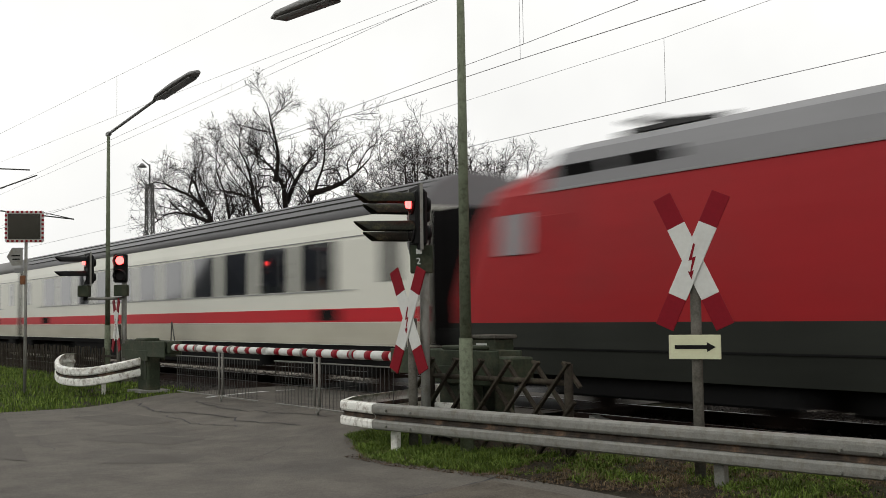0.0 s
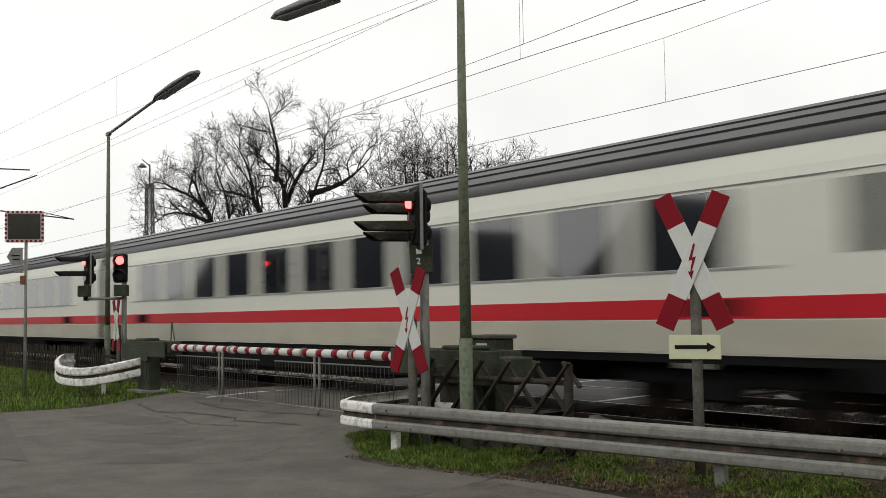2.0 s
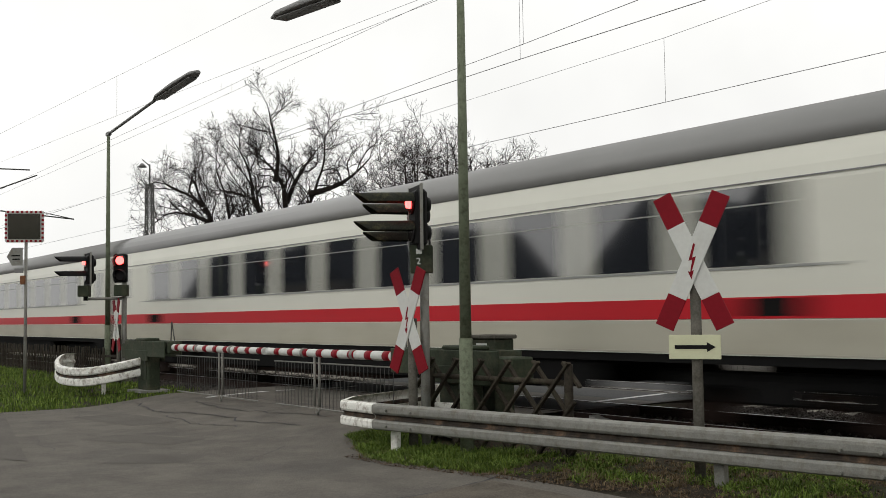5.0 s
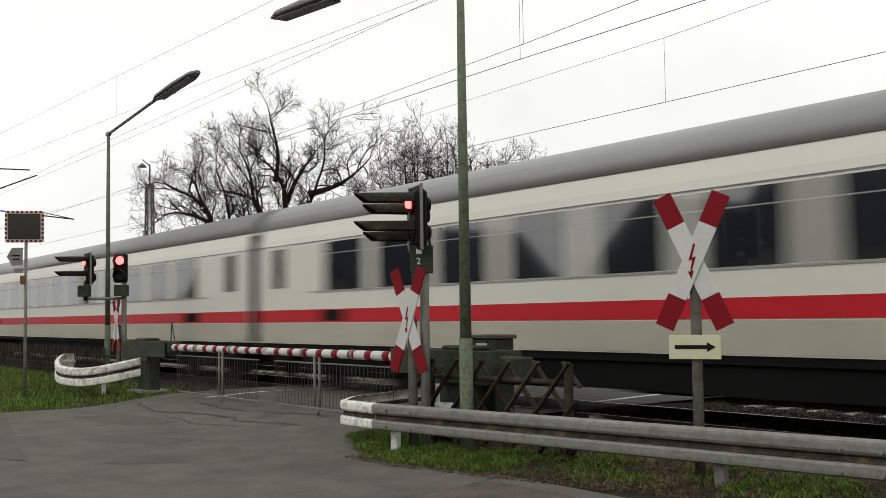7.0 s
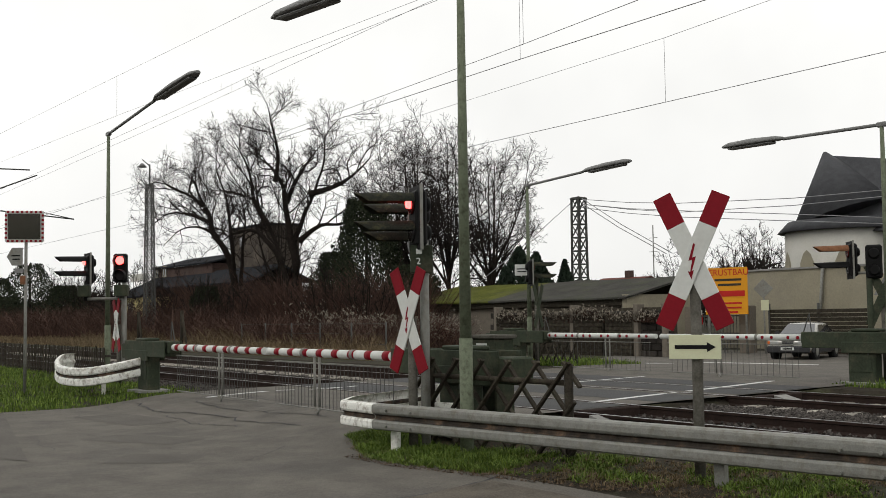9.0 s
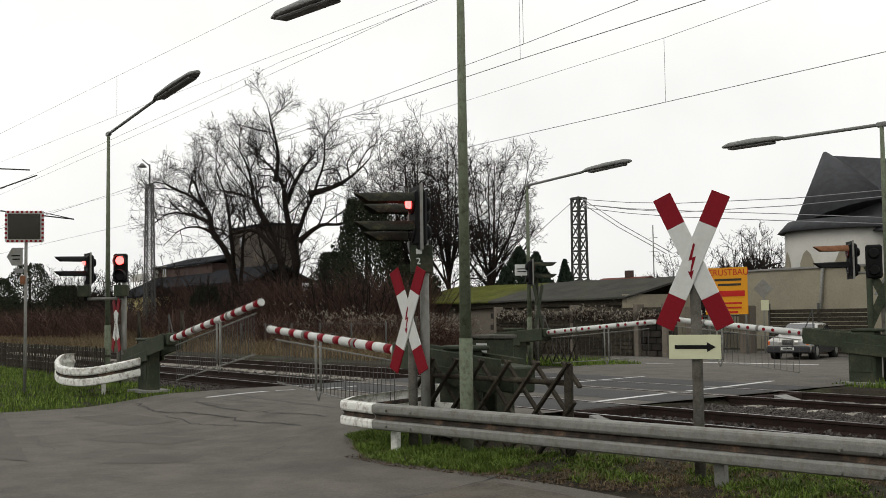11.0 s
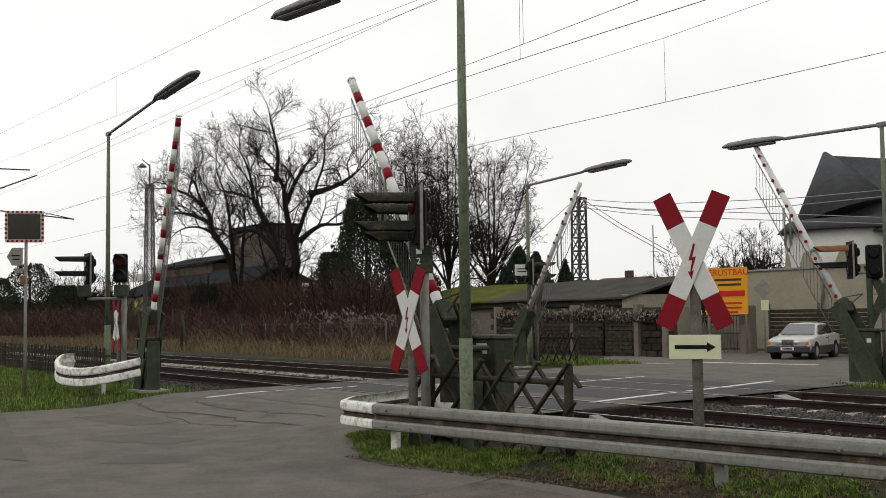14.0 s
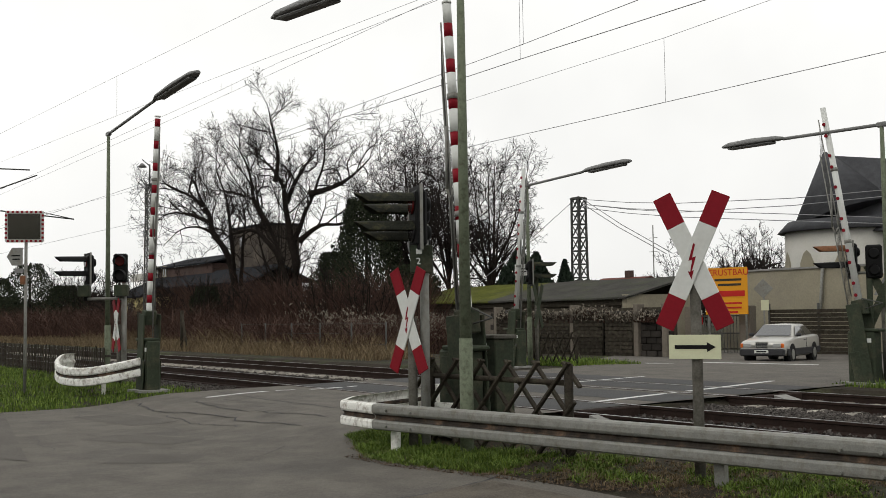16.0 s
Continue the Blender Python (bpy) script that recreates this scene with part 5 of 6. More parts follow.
bare_tree(33, -23.2, 42.5, 9.8, 4.4, "bare tree with drooping branches before the church", rad=0.2, stems=12, reach=0.6, dense=1.0)
bare_tree(35, -140.0, 40.0, 8.8, 4.5, "bare tree beyond the tracks far off", rad=0.2, dense=0.45)
bare_tree(36, -155.0, 42.0, 8.0, 4.5, "bare tree beyond the tracks far off", rad=0.2, dense=0.45)
bare_tree(37, -128.0, 38.0, 7.2, 3.6, "bare tree beyond the tracks far off", rad=0.2, dense=0.45)


def leafy(name, x, y, z, h, r, n, size, material, label, shape, trunk=True):
    tr = thing(name, pose(x, y, z), label, "evergreen", name + "s")
    if trunk:
        tubepart("trunk", (0, 0, -0.3), (0, 0, h * 0.9), r * 0.09, M["bark"], tr, r * 0.02, 7)
    rng = random.Random(int(x * 10))
    v, f = [], []
    for _ in range(n):
        t = rng.random()
        a = rng.uniform(0, 2 * math.pi)
        rr = shape(t) * r * (0.55 + 0.45 * rng.random()) * (1 + 0.3 * noise.noise((math.cos(a) * 1.5, math.sin(a) * 1.5, t * 5 + x)))
        c = Vector((rr * math.cos(a), rr * math.sin(a), h * t))
        e = Euler((rng.uniform(0, 6), rng.uniform(0, 6), rng.uniform(0, 6))).to_matrix()
        s = size * rng.uniform(0.5, 1.3)
        k = len(v)
        for p in ((-s, 0, 0), (0, -s * 0.45, 0), (s, 0, 0), (0, s * 0.45, 0)):
            v.append(tuple(c + e @ Vector(p)))
        f.append((k, k + 1, k + 2, k + 3))
    mesh_thing("foliage", v, f, material, "", "", parent=tr)
    return tr


ivy_shape = lambda t: 0.45 + 0.6 * math.sin(math.pi * min(1, t * 1.05)) * (1 - 0.4 * t)
cone_shape = lambda t: 1.05 * (1 - t) + 0.04
leafy("ivy_tree", -59.5, 36.0, -0.4, 9.5, 2.8, 24000, 0.11, M["ivy"], "tree trunk thickly clad in dark green ivy", ivy_shape)
leafy("ivy_tree", -55.8, 37.0, -0.4, 5.0, 2.6, 16000, 0.11, M["ivy"], "lower tree clad in dark green ivy", ivy_shape)
leafy("ivy_tree", -72.5, 30.5, -0.4, 4.2, 1.6, 9000, 0.09, M["ivy"], "trunk and undergrowth clad in dark ivy", ivy_shape)
leafy("ivy_tree", -63.0, 35.8, -0.4, 6.2, 2.3, 12000, 0.12, M["ivy"], "undergrowth clad in dark ivy beside the bare tree", ivy_shape)
for x, h, r in ((-51.4, 6.0, 3.4), (-49.8, 5.6, 2.8), (-47.2, 5.0, 1.5), (-52.8, 4.8, 2.2)):
    leafy("conifer", x, 42.0, -0.4, h, r, 9000, 0.12, M["conifer"], "dark pointed conifer behind the shed roof", cone_shape)
for x, y, h, r in ((-112, 32, 5.5, 2.6), (-122, 31, 8.2, 3.4), (-133, 30, 7.0, 3.6), (-146, 31, 6.6, 4.2), (-160, 31, 7.0, 4.6), (-176, 32, 7.2, 5.0), (-196, 33, 8.0, 6.0)):
    leafy("evergreen_bush", x, y, -0.4, h, r, 8000, 0.14, M["ivy"], "dark bushy growth beyond the tracks", ivy_shape)


def thicket(name, n, xr, yr, hr, r, material, label, seed, bend=0.35, heads=None, lift=0.0):
    rng = random.Random(seed)
    v, f = [], []
    hv, hf = [], []
    for _ in range(n):
        x, y = rng.uniform(*xr), rng.uniform(*yr)
        hh = rng.uniform(*hr) * (0.65 + 0.5 * noise.noise((x * 0.35, y * 0.3, seed)) + 0.2)
        z0 = hgt(x, y) - 0.02 + lift
        a = rng.uniform(0, 6.28)
        bx, by = bend * hh * math.cos(a), bend * hh * math.sin(a)
        k = len(v)
        for t, rr in ((0, r), (0.5, r * 0.8), (1.0, r * 0.35)):
            for i in range(3):
                an = 2.1 * i + a
                v.append((x + bx * t * t + rr * math.cos(an), y + by * t * t + rr * math.sin(an), z0 + hh * (t - 0.18 * t * t * bend)))
        for s in (0, 3):
            for i in range(3):
                f.append((k + s + i, k + s + (i + 1) % 3, k + s + 3 + (i + 1) % 3, k + s + 3 + i))
        if heads and rng.random() < 0.3:
            c = Vector((x + bx, y + by, z0 + hh * (1 - 0.18 * bend)))
            for _ in range(4):
                e = Euler((rng.uniform(0, 6), rng.uniform(0, 6), rng.uniform(0, 6))).to_matrix()
                s = heads * rng.uniform(0.5, 1.2)
                q = len(hv)
                o = Vector((rng.gauss(0, heads), rng.gauss(0, heads), rng.gauss(0, heads)))
                for p in ((-s, 0, 0), (0, -s * 0.5, 0), (s, 0, 0), (0, s * 0.5, 0)):
                    hv.append(tuple(c + o + e @ Vector(p)))
                hf.append((q, q + 1, q + 2, q + 3))
    mesh_thing(name, v, f, material, label, "thicket", kind="stuff")
    if heads:
        mesh_thing("seed_heads", hv, hf, M["seed"], "pale fluffy seed heads on dry climbing stems", "plant", kind="stuff")


thicket("dry_grass_verge", 12000, (-95, -31), (18.9, 21.8), (0.15, 0.6), 0.012, M["drygrass"], "straw coloured dry grass beyond the tracks", 1, 0.5)
thicket("dry_tufts", 4500, (-70, -35), (20.8, 24), (0.4, 1.2), 0.010, M["drygrass"], "tall dry grass tufts before the brambles", 3, 0.6)
thicket("bramble_thicket", 11000, (-62, -37), (21.8, 28), (0.8, 2.1), 0.010, M["bramble"], "brown leafless bramble thicket beyond the tracks", 2, 0.8)
thicket("bramble_thicket", 13000, (-112, -58), (22, 30), (1.2, 3.4), 0.014, M["bramble"], "brown leafless scrub along the railway", 5, 0.8)
thicket("undergrowth", 13000, (-86, -50), (31, 35.2), (2.0, 5.4), 0.02, M["bramble"], "dense brown undergrowth below the bare trees", 9, 0.5)
thicket("old_clematis", 4500, (-47, -38.0), (25.0, 28.0), (1.0, 2.2), 0.009, M["bramble"], "dry climbing stems with pale seed heads", 7, 0.7, heads=0.06)
litter = random.Random(41)
lv, lf = [], []
for _ in range(9000):
    x = litter.uniform(-11.0, -3.6)
    y = 6.30 + 0.17 * max(0.0, x + 9.9) + 1.7 * litter.random() ** 1.4
    e = Euler((litter.uniform(-0.5, 0.5), litter.uniform(-0.5, 0.5), litter.uniform(0, 6))).to_matrix()
    s = litter.uniform(0.006, 0.022)
    k = len(lv)
    for p in ((-s, 0, 0), (0, -s * 0.5, 0), (s, 0, 0), (0, s * 0.5, 0)):
        lv.append(tuple(Vector((x, y, hgt(x, y) + 0.018)) + e @ Vector(p)))
    lf.append((k, k + 1, k + 2, k + 3))
mesh_thing("leaf_litter", lv, lf, M["litter"], "brown fallen leaves and litter under the guard rail", "leaves", kind="stuff")
thicket("far_scrub", 6000, (-190, -105), (21, 34), (1.5, 3.6), 0.035, M["bramble"], "brown scrub far along the railway", 6, 0.4)


def turf(name, n, pick, h, material, label, seed, w=0.008):
    rng = random.Random(seed)
    v, f = [], []
    while n > 0:
        x, y, dens = pick(rng)
        if noise.noise((x * 1.3, y * 1.3, 8)) + 0.55 < rng.random() * dens:
            continue
        n -= 1
        z = hgt(x, y) - 0.01
        hh = h * rng.uniform(0.35, 1.15) * (0.8 + 0.6 * noise.noise((x * 2, y * 2, 1)))
        a, b = rng.uniform(0, 6.28), rng.uniform(0.1, 0.8)
        cx, sx = math.cos(a), math.sin(a)
        k = len(v)
        v += [(x - w * sx, y + w * cx, z), (x + w * sx, y - w * cx, z), (x + b * hh * 0.4 * cx + w * 0.7 * sx, y + b * hh * 0.4 * sx - w * 0.7 * cx, z + hh * 0.65), (x + b * hh * 0.4 * cx - w * 0.7 * sx, y + b * hh * 0.4 * sx + w * 0.7 * cx, z + hh * 0.65), (x + b * hh * cx, y + b * hh * sx, z + hh)]
        f += [(k, k + 1, k + 2, k + 3), (k + 3, k + 2, k + 4)]
    mesh_thing(name, v, f, material, label, "grass", kind="stuff")


def tufted(name, n, xs, y0, y1, h, material, label, seed, w=0.006, thin=0.0):
    """Clumps of splayed blades, patchy along the verge; y0 and y1 give its edges at x."""
    rng = random.Random(seed)
    v, f = [], []
    for _ in range(n):
        x = rng.uniform(*xs)
        y = rng.uniform(y0(x), y1(x))
        lush = noise.noise((x * 1.1, y * 1.1, seed)) + 0.6 * noise.noise((x * 3.1, y * 3.1, seed + 5))
        if lush < thin + rng.uniform(-0.3, 0.3):
            continue
        z = hgt(x, y) - 0.015
        tall = h * rng.uniform(0.45, 1.1) * (0.8 + 0.5 * lush)
        for _ in range(rng.randint(9, 18)):
            a = rng.uniform(0, 6.28)
            hh = tall * rng.uniform(0.4, 1.1)
            b = rng.uniform(0.15, 1.1)
            cx, sx = math.cos(a), math.sin(a)
            ox, oy = x + rng.gauss(0, 0.025), y + rng.gauss(0, 0.025)
            ww = w * rng.uniform(0.5, 1.2)
            k = len(v)
            for t, q in ((0.0, 1.0), (0.55, 0.8), (1.0, 0.15)):
                out, up = b * hh * t * t, hh * (t - 0.25 * b * t * t)
                v += [(ox + out * cx - ww * q * sx, oy + out * sx + ww * q * cx, z + up), (ox + out * cx + ww * q * sx, oy + out * sx - ww * q * cx, z + up)]
            f += [(k, k + 1, k + 3, k + 2), (k + 2, k + 3, k + 5, k + 4)]
    mesh_thing(name, v, f, material, label, "grass", kind="stuff")


def verge_front(x):
    return 6.36 + 0.42 * max(0.0, -10.7 - x) + 0.17 * max(0.0, x + 9.9)


def verge_back(x):
    return verge_front(x) + 0.95 + 0.1 * max(0.0, x + 10)


tufted("verge_grass", 3000, (-12.3, -8.7), lambda x: verge_front(x) + 0.08, verge_back, 0.13, M["grass"], "tufted green grass at the foot of the guard rail", 11, 0.0055, -0.45)
tufted("verge_grass", 3200, (-9.0, -3.6), lambda x: verge_front(x) + 0.15, verge_back, 0.10, M["grass"], "patchy green grass along the guard rail", 12, 0.0055, 0.12)
tufted("dead_grass", 2400, (-12.0, -3.6), verge_front, verge_back, 0.075, M["drygrass"], "withered grass and litter along the guard rail", 13, 0.004, 0.0)
turf("verge_grass", 20000, lambda g: (g.uniform(-38, -20.6), g.uniform(4.4, 8.6), 1.1), 0.13, M["grass"], "long green grass on the verge by the mirror", 14, 0.010)
turf("verge_grass", 2600, lambda g: (g.uniform(-13.0, -9.5), g.uniform(18.2, 20.5), 0.9), 0.13, M["grass"], "green grass round the farther barrier drive", 15, 0.010)
turf("verge_grass", 5000, lambda g: (g.uniform(-27, -22.6), g.uniform(20.3, 23.0), 0.9), 0.22, M["grass"], "green weeds by the farther fence", 16, 0.012)

# ---------------------------------------------------------------- buildings beyond the tracks
B = dict(
    brick=mat("brick", (0.066, 0.042, 0.035), 0.9, var=0.35, scale=0.8, fine=14, bump=0.3, stain=(0.06, 0.05, 0.045), stain_amt=0.6, stain_scale=0.5),
    plaster=mat("plaster", (0.27, 0.245, 0.18), 0.9, var=0.15, scale=0.8, fine=16, stain=(0.22, 0.2, 0.16), stain_amt=0.6, stain_scale=0.7),
    white_plaster=mat("white_plaster", (0.46, 0.45, 0.41), 0.9, var=0.1, scale=0.7, fine=12, stain=(0.42, 0.40, 0.34), stain_amt=0.5, stain_scale=0.6),
    grey_plaster=mat("grey_plaster", (0.15, 0.13, 0.105), 0.9, var=0.2, scale=0.7, fine=12, stain=(0.13, 0.11, 0.09), stain_amt=0.7, stain_scale=0.5),
    yellow=mat("yellow_plaster", (0.50, 0.42, 0.2), 0.9, var=0.12, scale=0.8, fine=14),
    church_slate=mat("church_slate", (0.055, 0.056, 0.060), 0.75, var=0.25, scale=2, fine=18, bump=0.4, spec=0.15),
    tower=mat("tower_brick", (0.062, 0.051, 0.041), 0.9, var=0.3, scale=0.8, fine=10, bump=0.3, stain=(0.11, 0.09, 0.07), stain_amt=0.6, stain_scale=0.4),
    slate=mat("slate", (0.024, 0.025, 0.028), 0.95, var=0.3, scale=2, fine=18, bump=0.4, spec=0.02),
    fibre=mat("fibre_cement", (0.055, 0.053, 0.047), 0.9, var=0.3, scale=1, fine=14, stain=(0.06, 0.065, 0.04), stain_amt=0.7, stain_scale=0.8),
    moss=mat("moss", (0.080, 0.088, 0.016), 0.95, var=0.35, scale=1, fine=16, bump=0.6, stain=(0.06, 0.06, 0.03), stain_amt=0.7, stain_scale=0.8),
    tile=mat("red_tile", (0.11, 0.032, 0.022), 0.85, var=0.2, scale=2, fine=16),
    banner=mat("banner", (0.62, 0.27, 0.012), 0.6, var=0.05, bump=0.0),
    banner_red=mat("banner_red", (0.42, 0.015, 0.01), 0.6, var=0.05, bump=0.0),
    silver=mat("car_silver", (0.47, 0.46, 0.425), 0.25, 0.35, var=0.05, bump=0.0),
    plastic=mat("car_plastic", (0.03, 0.03, 0.032), 0.6, var=0.1, bump=0.0),
    tyre=mat("tyre", (0.015, 0.015, 0.015), 0.85, var=0.2),
    amber=mat("amber_lens", (0.55, 0.12, 0.02), 0.3, var=0.1, bump=0.0),
    green_bin=mat("green_container", (0.02, 0.10, 0.05), 0.6, var=0.2),
)


def window_unit(parent, x, y, z, w, h, frame_mat=None):
    wd = boxpart("window", (x, y, z), (w, 0.06, h), M["glass"], parent)
    for dx in (-w / 2, 0, w / 2):
        boxpart("window_frame", (x + dx, y - 0.03, z), (0.09, 0.08, h + 0.09), frame_mat or M["white"], wd)
    for dz in (-h / 2, h / 2):
        boxpart("window_frame", (x, y - 0.032, z + dz), (w + 0.1, 0.08, 0.09), frame_mat or M["white"], wd)
    return wd


def block(name, x0, x1, y0, y1, z0, z1, wall, label, category="building", roof=None, ridge=0.0, over=0.4, group=""):
    b = thing(name, Matrix.Identity(4), label, category, group)
    boxpart("wall", ((x0 + x1) / 2, (y0 + y1) / 2, (z0 + z1) / 2), (x1 - x0, y1 - y0, z1 - z0), wall, b)
    if roof is not None:
        bm = bmesh.new()
        ym = (y0 + y1) / 2
        prism(bm, [Vector((0, y0 - over, z1 - 0.05)), Vector((0, ym, z1 + ridge)), Vector((0, y1 + over, z1 - 0.05)), Vector((0, y1 + over, z1 + 0.12)), Vector((0, ym, z1 + ridge + 0.18)), Vector((0, y0 - over, z1 + 0.12))], Vector((x0 - over, 0, 0)), Vector((x1 + over, 0, 0)))
        part("roof", bm, roof, b)
    return b


wh = block("warehouse", -127, -95, 45, 50, -0.5, 5.0, B["brick"], "long brick goods shed with dark roof behind bare trees", roof=B["slate"], ridge=1.6, over=0.8)
for i in range(4):
    boxpart("door", (-122 + i * 6.4, 44.96, 1.6), (2.6, 0.12, 3.4), M["wood"], wh)
    boxpart("pilaster", (-118.8 + i * 6.4, 44.9, 2.5), (0.5, 0.25, 6.0), B["brick"], wh)
up = block("railway_building", -128, -110, 47, 56, 5.0, 7.6, B["brick"], "upper brick storey with small windows and pale balustrade", roof=B["slate"], ridge=1.2)
for i in range(2):
    window_unit(up, -126.6 + i * 2.6, 46.97, 7.2, 1.2, 1.2, B["plaster"])
    boxpart("balustrade_panel", (-126.4 + i * 3.0, 44.2, 6.5), (2.8, 0.08, 0.9), B["white_plaster"], up)
tw = block("tower_block", -107.2, -98.4, 48, 51.5, -0.5, 10.9, B["tower"], "square weathered grey-brown tower behind trees")
boxpart("roof_slab", (-102.8, 49.75, 11.0), (9.1, 3.8, 0.25), B["slate"], tw)
for z in (4, 7, 9.5):
    boxpart("window", (-104.5, 47.97, z), (0.9, 0.1, 1.1), M["glass"], tw)
yh = block("yellow_house", -121.3, -115.0, 41, 44.5, -0.5, 4.0, B["yellow"], "small yellow house with white windows beyond the tracks", "house", roof=B["slate"], ridge=1.2)
for x in (-118.6,):
    window_unit(yh, x, 40.97, 2.4, 1.3, 1.9)
gc = thing("waste_container", pose(-111.5, 38.5, -0.6), "green waste container beside the yellow house", "container")
boxpart("tub", (0, 0, 1.1), (6.5, 2, 1.6), B["green_bin"], gc, 0.08)
boxpart("load", (0, 0, 1.95), (6.0, 1.7, 0.25), M["white"], gc, 0.1)

# mossy shed
sh = thing("long_shed", Matrix.Identity(4), "low shed with corrugated roof, mossy at one end", "shed")
boxpart("wall", (-45.5, 38.6, 0.8), (18.0, 4.6, 2.5), B["grey_plaster"], sh)


def corrugated(x0, x1, material, name):
    bm = bmesh.new()
    n = int((x1 - x0) / 0.09)
    rows = []
    for i in range(n + 1):
        x = x0 + (x1 - x0) * i / n
        w = 0.025 * math.cos(i * math.pi / 1.0)
        sag = 0.08 * noise.noise((x * 0.4, 0, 2))
        rows.append([bm.verts.new(p) for p in ((x, 35.7, 2.22 + w + sag), (x, 38.0, 2.75 + w + sag), (x, 40.2, 3.25 + w + sag), (x, 43.0, 2.4 + w), (x, 43.0, 2.34 + w), (x, 40.2, 3.17 + w + sag), (x, 35.7, 2.14 + w + sag))])
    for a, b in zip(rows, rows[1:]):
        for i in range(7):
            bm.faces.new((a[i], a[(i + 1) % 7], b[(i + 1) % 7], b[i]))
    return part(name, bm, material, sh)


corrugated(-55.5, -46.4, B["moss"], "mossy_roof")
corrugated(-46.4, -36.0, B["fibre"], "corrugated_roof")
boxpart("gable_wall", (-36.3, 38.4, 0.9), (0.3, 4.9, 2.9), B["plaster"], sh)
# dark strip stands in for the shadow line under the eave
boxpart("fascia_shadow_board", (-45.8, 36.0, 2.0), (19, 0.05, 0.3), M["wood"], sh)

# block wall before the shed
yw = thing("yard_wall", Matrix.Identity(4), "dark weathered block wall overgrown with clematis", "wall")
rng = random.Random(77)
bm = bmesh.new()
box(bm, (0, 0, 0), (0.56, 0.3, 0.26), bevel=0.02)
blk = finish(bm, "block")
blk.materials.append(mat("wall_block", (0.034, 0.030, 0.026), 0.95, var=0.4, scale=2, fine=18, bump=0.5, rand=0.45, spec=0.1))
for i in range(20):
    for j in range(7):
        o = new("block", blk)
        o.parent = yw
        o.matrix_basis = pose(-42.5 + (i + 0.5 * (j % 2)) * 0.59, 33.2 + rng.uniform(-0.03, 0.03), -0.25 + j * 0.28)
boxpart("mortar_core", (-36.7, 33.27, 0.65), (12, 0.2, 2.1), M["wood"], yw)
for x in (-42.2, -36.6, -32.6, -31.0):
    boxpart("pillar", (x, 33.1, 0.75), (0.26, 0.42, 2.2), B["grey_plaster"], yw, 0.02)
thicket("clematis_crown", 2500, (-41.5, -31.5), (32.85, 33.3), (0.2, 0.75), 0.01, M["bramble"], "dry clematis stems over the yard wall", 17, 0.9, heads=0.07, lift=1.45)

# plastered wall, banner and gate
pw = thing("plastered_wall", Matrix.Identity(4), "tall pale plastered yard wall", "wall")
boxpart("wall_panel", (-29.8, 39.7, 1.3), (7.5, 0.35, 4.4), B["plaster"], pw)
boxpart("wall_panel", (-23.0, 38.6, 1.1), (6.2, 0.35, 4.0), B["plaster"], pw)
boxpart("coping", (-29.8, 39.68, 3.53), (7.6, 0.5, 0.08), M["kerb"], pw)
tubepart("downpipe", (-28.3, 39.4, 0.6), (-28.0, 39.4, 3.6), 0.07, M["galv"], pw)
bn = thing("advert_banner", pose(-32.35, 38.4, 2.4, 0, 0, 14), "orange-yellow scaffolding advert banner with red lettering", "banner")
boxpart("sheet", (0, 0, 0), (2.05, 0.04, 2.1), B["banner"], bn)
text("GERÜSTBAU", 0.40, pose(0.0, -0.03, 0.82, 90, 0, 0), B["banner_red"], bn)
bars(bn, 0.15, -0.03, 0.5, 1.3, 2, 0.22, 0.1, M["wood"])
boxpart("name_bar", (0.1, -0.03, -0.12), (1.6, 0.006, 0.26), B["banner_red"], bn)
bars(bn, 0.1, -0.03, -0.55, 1.4, 3, 0.2, 0.08, B["banner_red"])
for x in (-0.9, 0.9):
    tubepart("banner_post", (x, 0.06, -2.9), (x, 0.06, 1.0), 0.05, M["galv"], bn)

def woven(parent, x0, x1, y, z0, count):
    """Slats that weave in and out along the panel."""
    n = int((x1 - x0) / 0.073)
    for j in range(count):
        bm = bmesh.new()
        z = z0 + j * 0.16
        rows = []
        for i in range(n + 1):
            dy = y + 0.04 * math.sin(i * 0.785 + math.pi * (j % 2))
            rows.append([bm.verts.new((x0 + (x1 - x0) * i / n, dy + a, z + b)) for a, b in ((-0.01, -0.07), (0.01, -0.07), (0.01, 0.07), (-0.01, 0.07))])
        for a, b in zip(rows, rows[1:]):
            for i in range(4):
                bm.faces.new((a[i], a[(i + 1) % 4], b[(i + 1) % 4], b[i]))
        part("woven_slat", bm, M["wood"], parent)


gt = thing("yard_gate", pose(-25.3, 35.2, -0.4, 0, 0, 6), "dark woven slat gate panels between posts", "gate")
woven(gt, -2.05, 2.05, 0, 0.25, 11)
for x0, x1 in ((-42.05, -39.5), (-39.3, -36.75), (-36.45, -34.6), (-34.4, -32.75)):
    wp = thing("woven_panel", pose(0, 32.85, -0.4), "dark brown woven slat fence panel before the yard wall", "fence panel", "woven fence panels")
    woven(wp, x0, x1, 0, 0.1, 11)
    for x in (x0, x1):
        tubepart("panel_post", (x, 0.06, -0.1), (x, 0.06, 1.95), 0.045, M["wood"], wp)
for x in (-2.1, 0, 2.1):
    tubepart("gate_post", (x, 0.05, -0.1), (x, 0.05, 2.15), 0.05, M["steel"], gt)
g2 = thing("iron_gate", pose(-29.5, 34.6, -0.4, 0, 0, 8), "dark iron bar gate between plastered pillars", "gate")
for i in range(13):
    tubepart("bar", (-0.9 + i * 0.15, 0, 0.1), (-0.9 + i * 0.15, 0, 1.75), 0.014, M["steel"], g2, n=5)
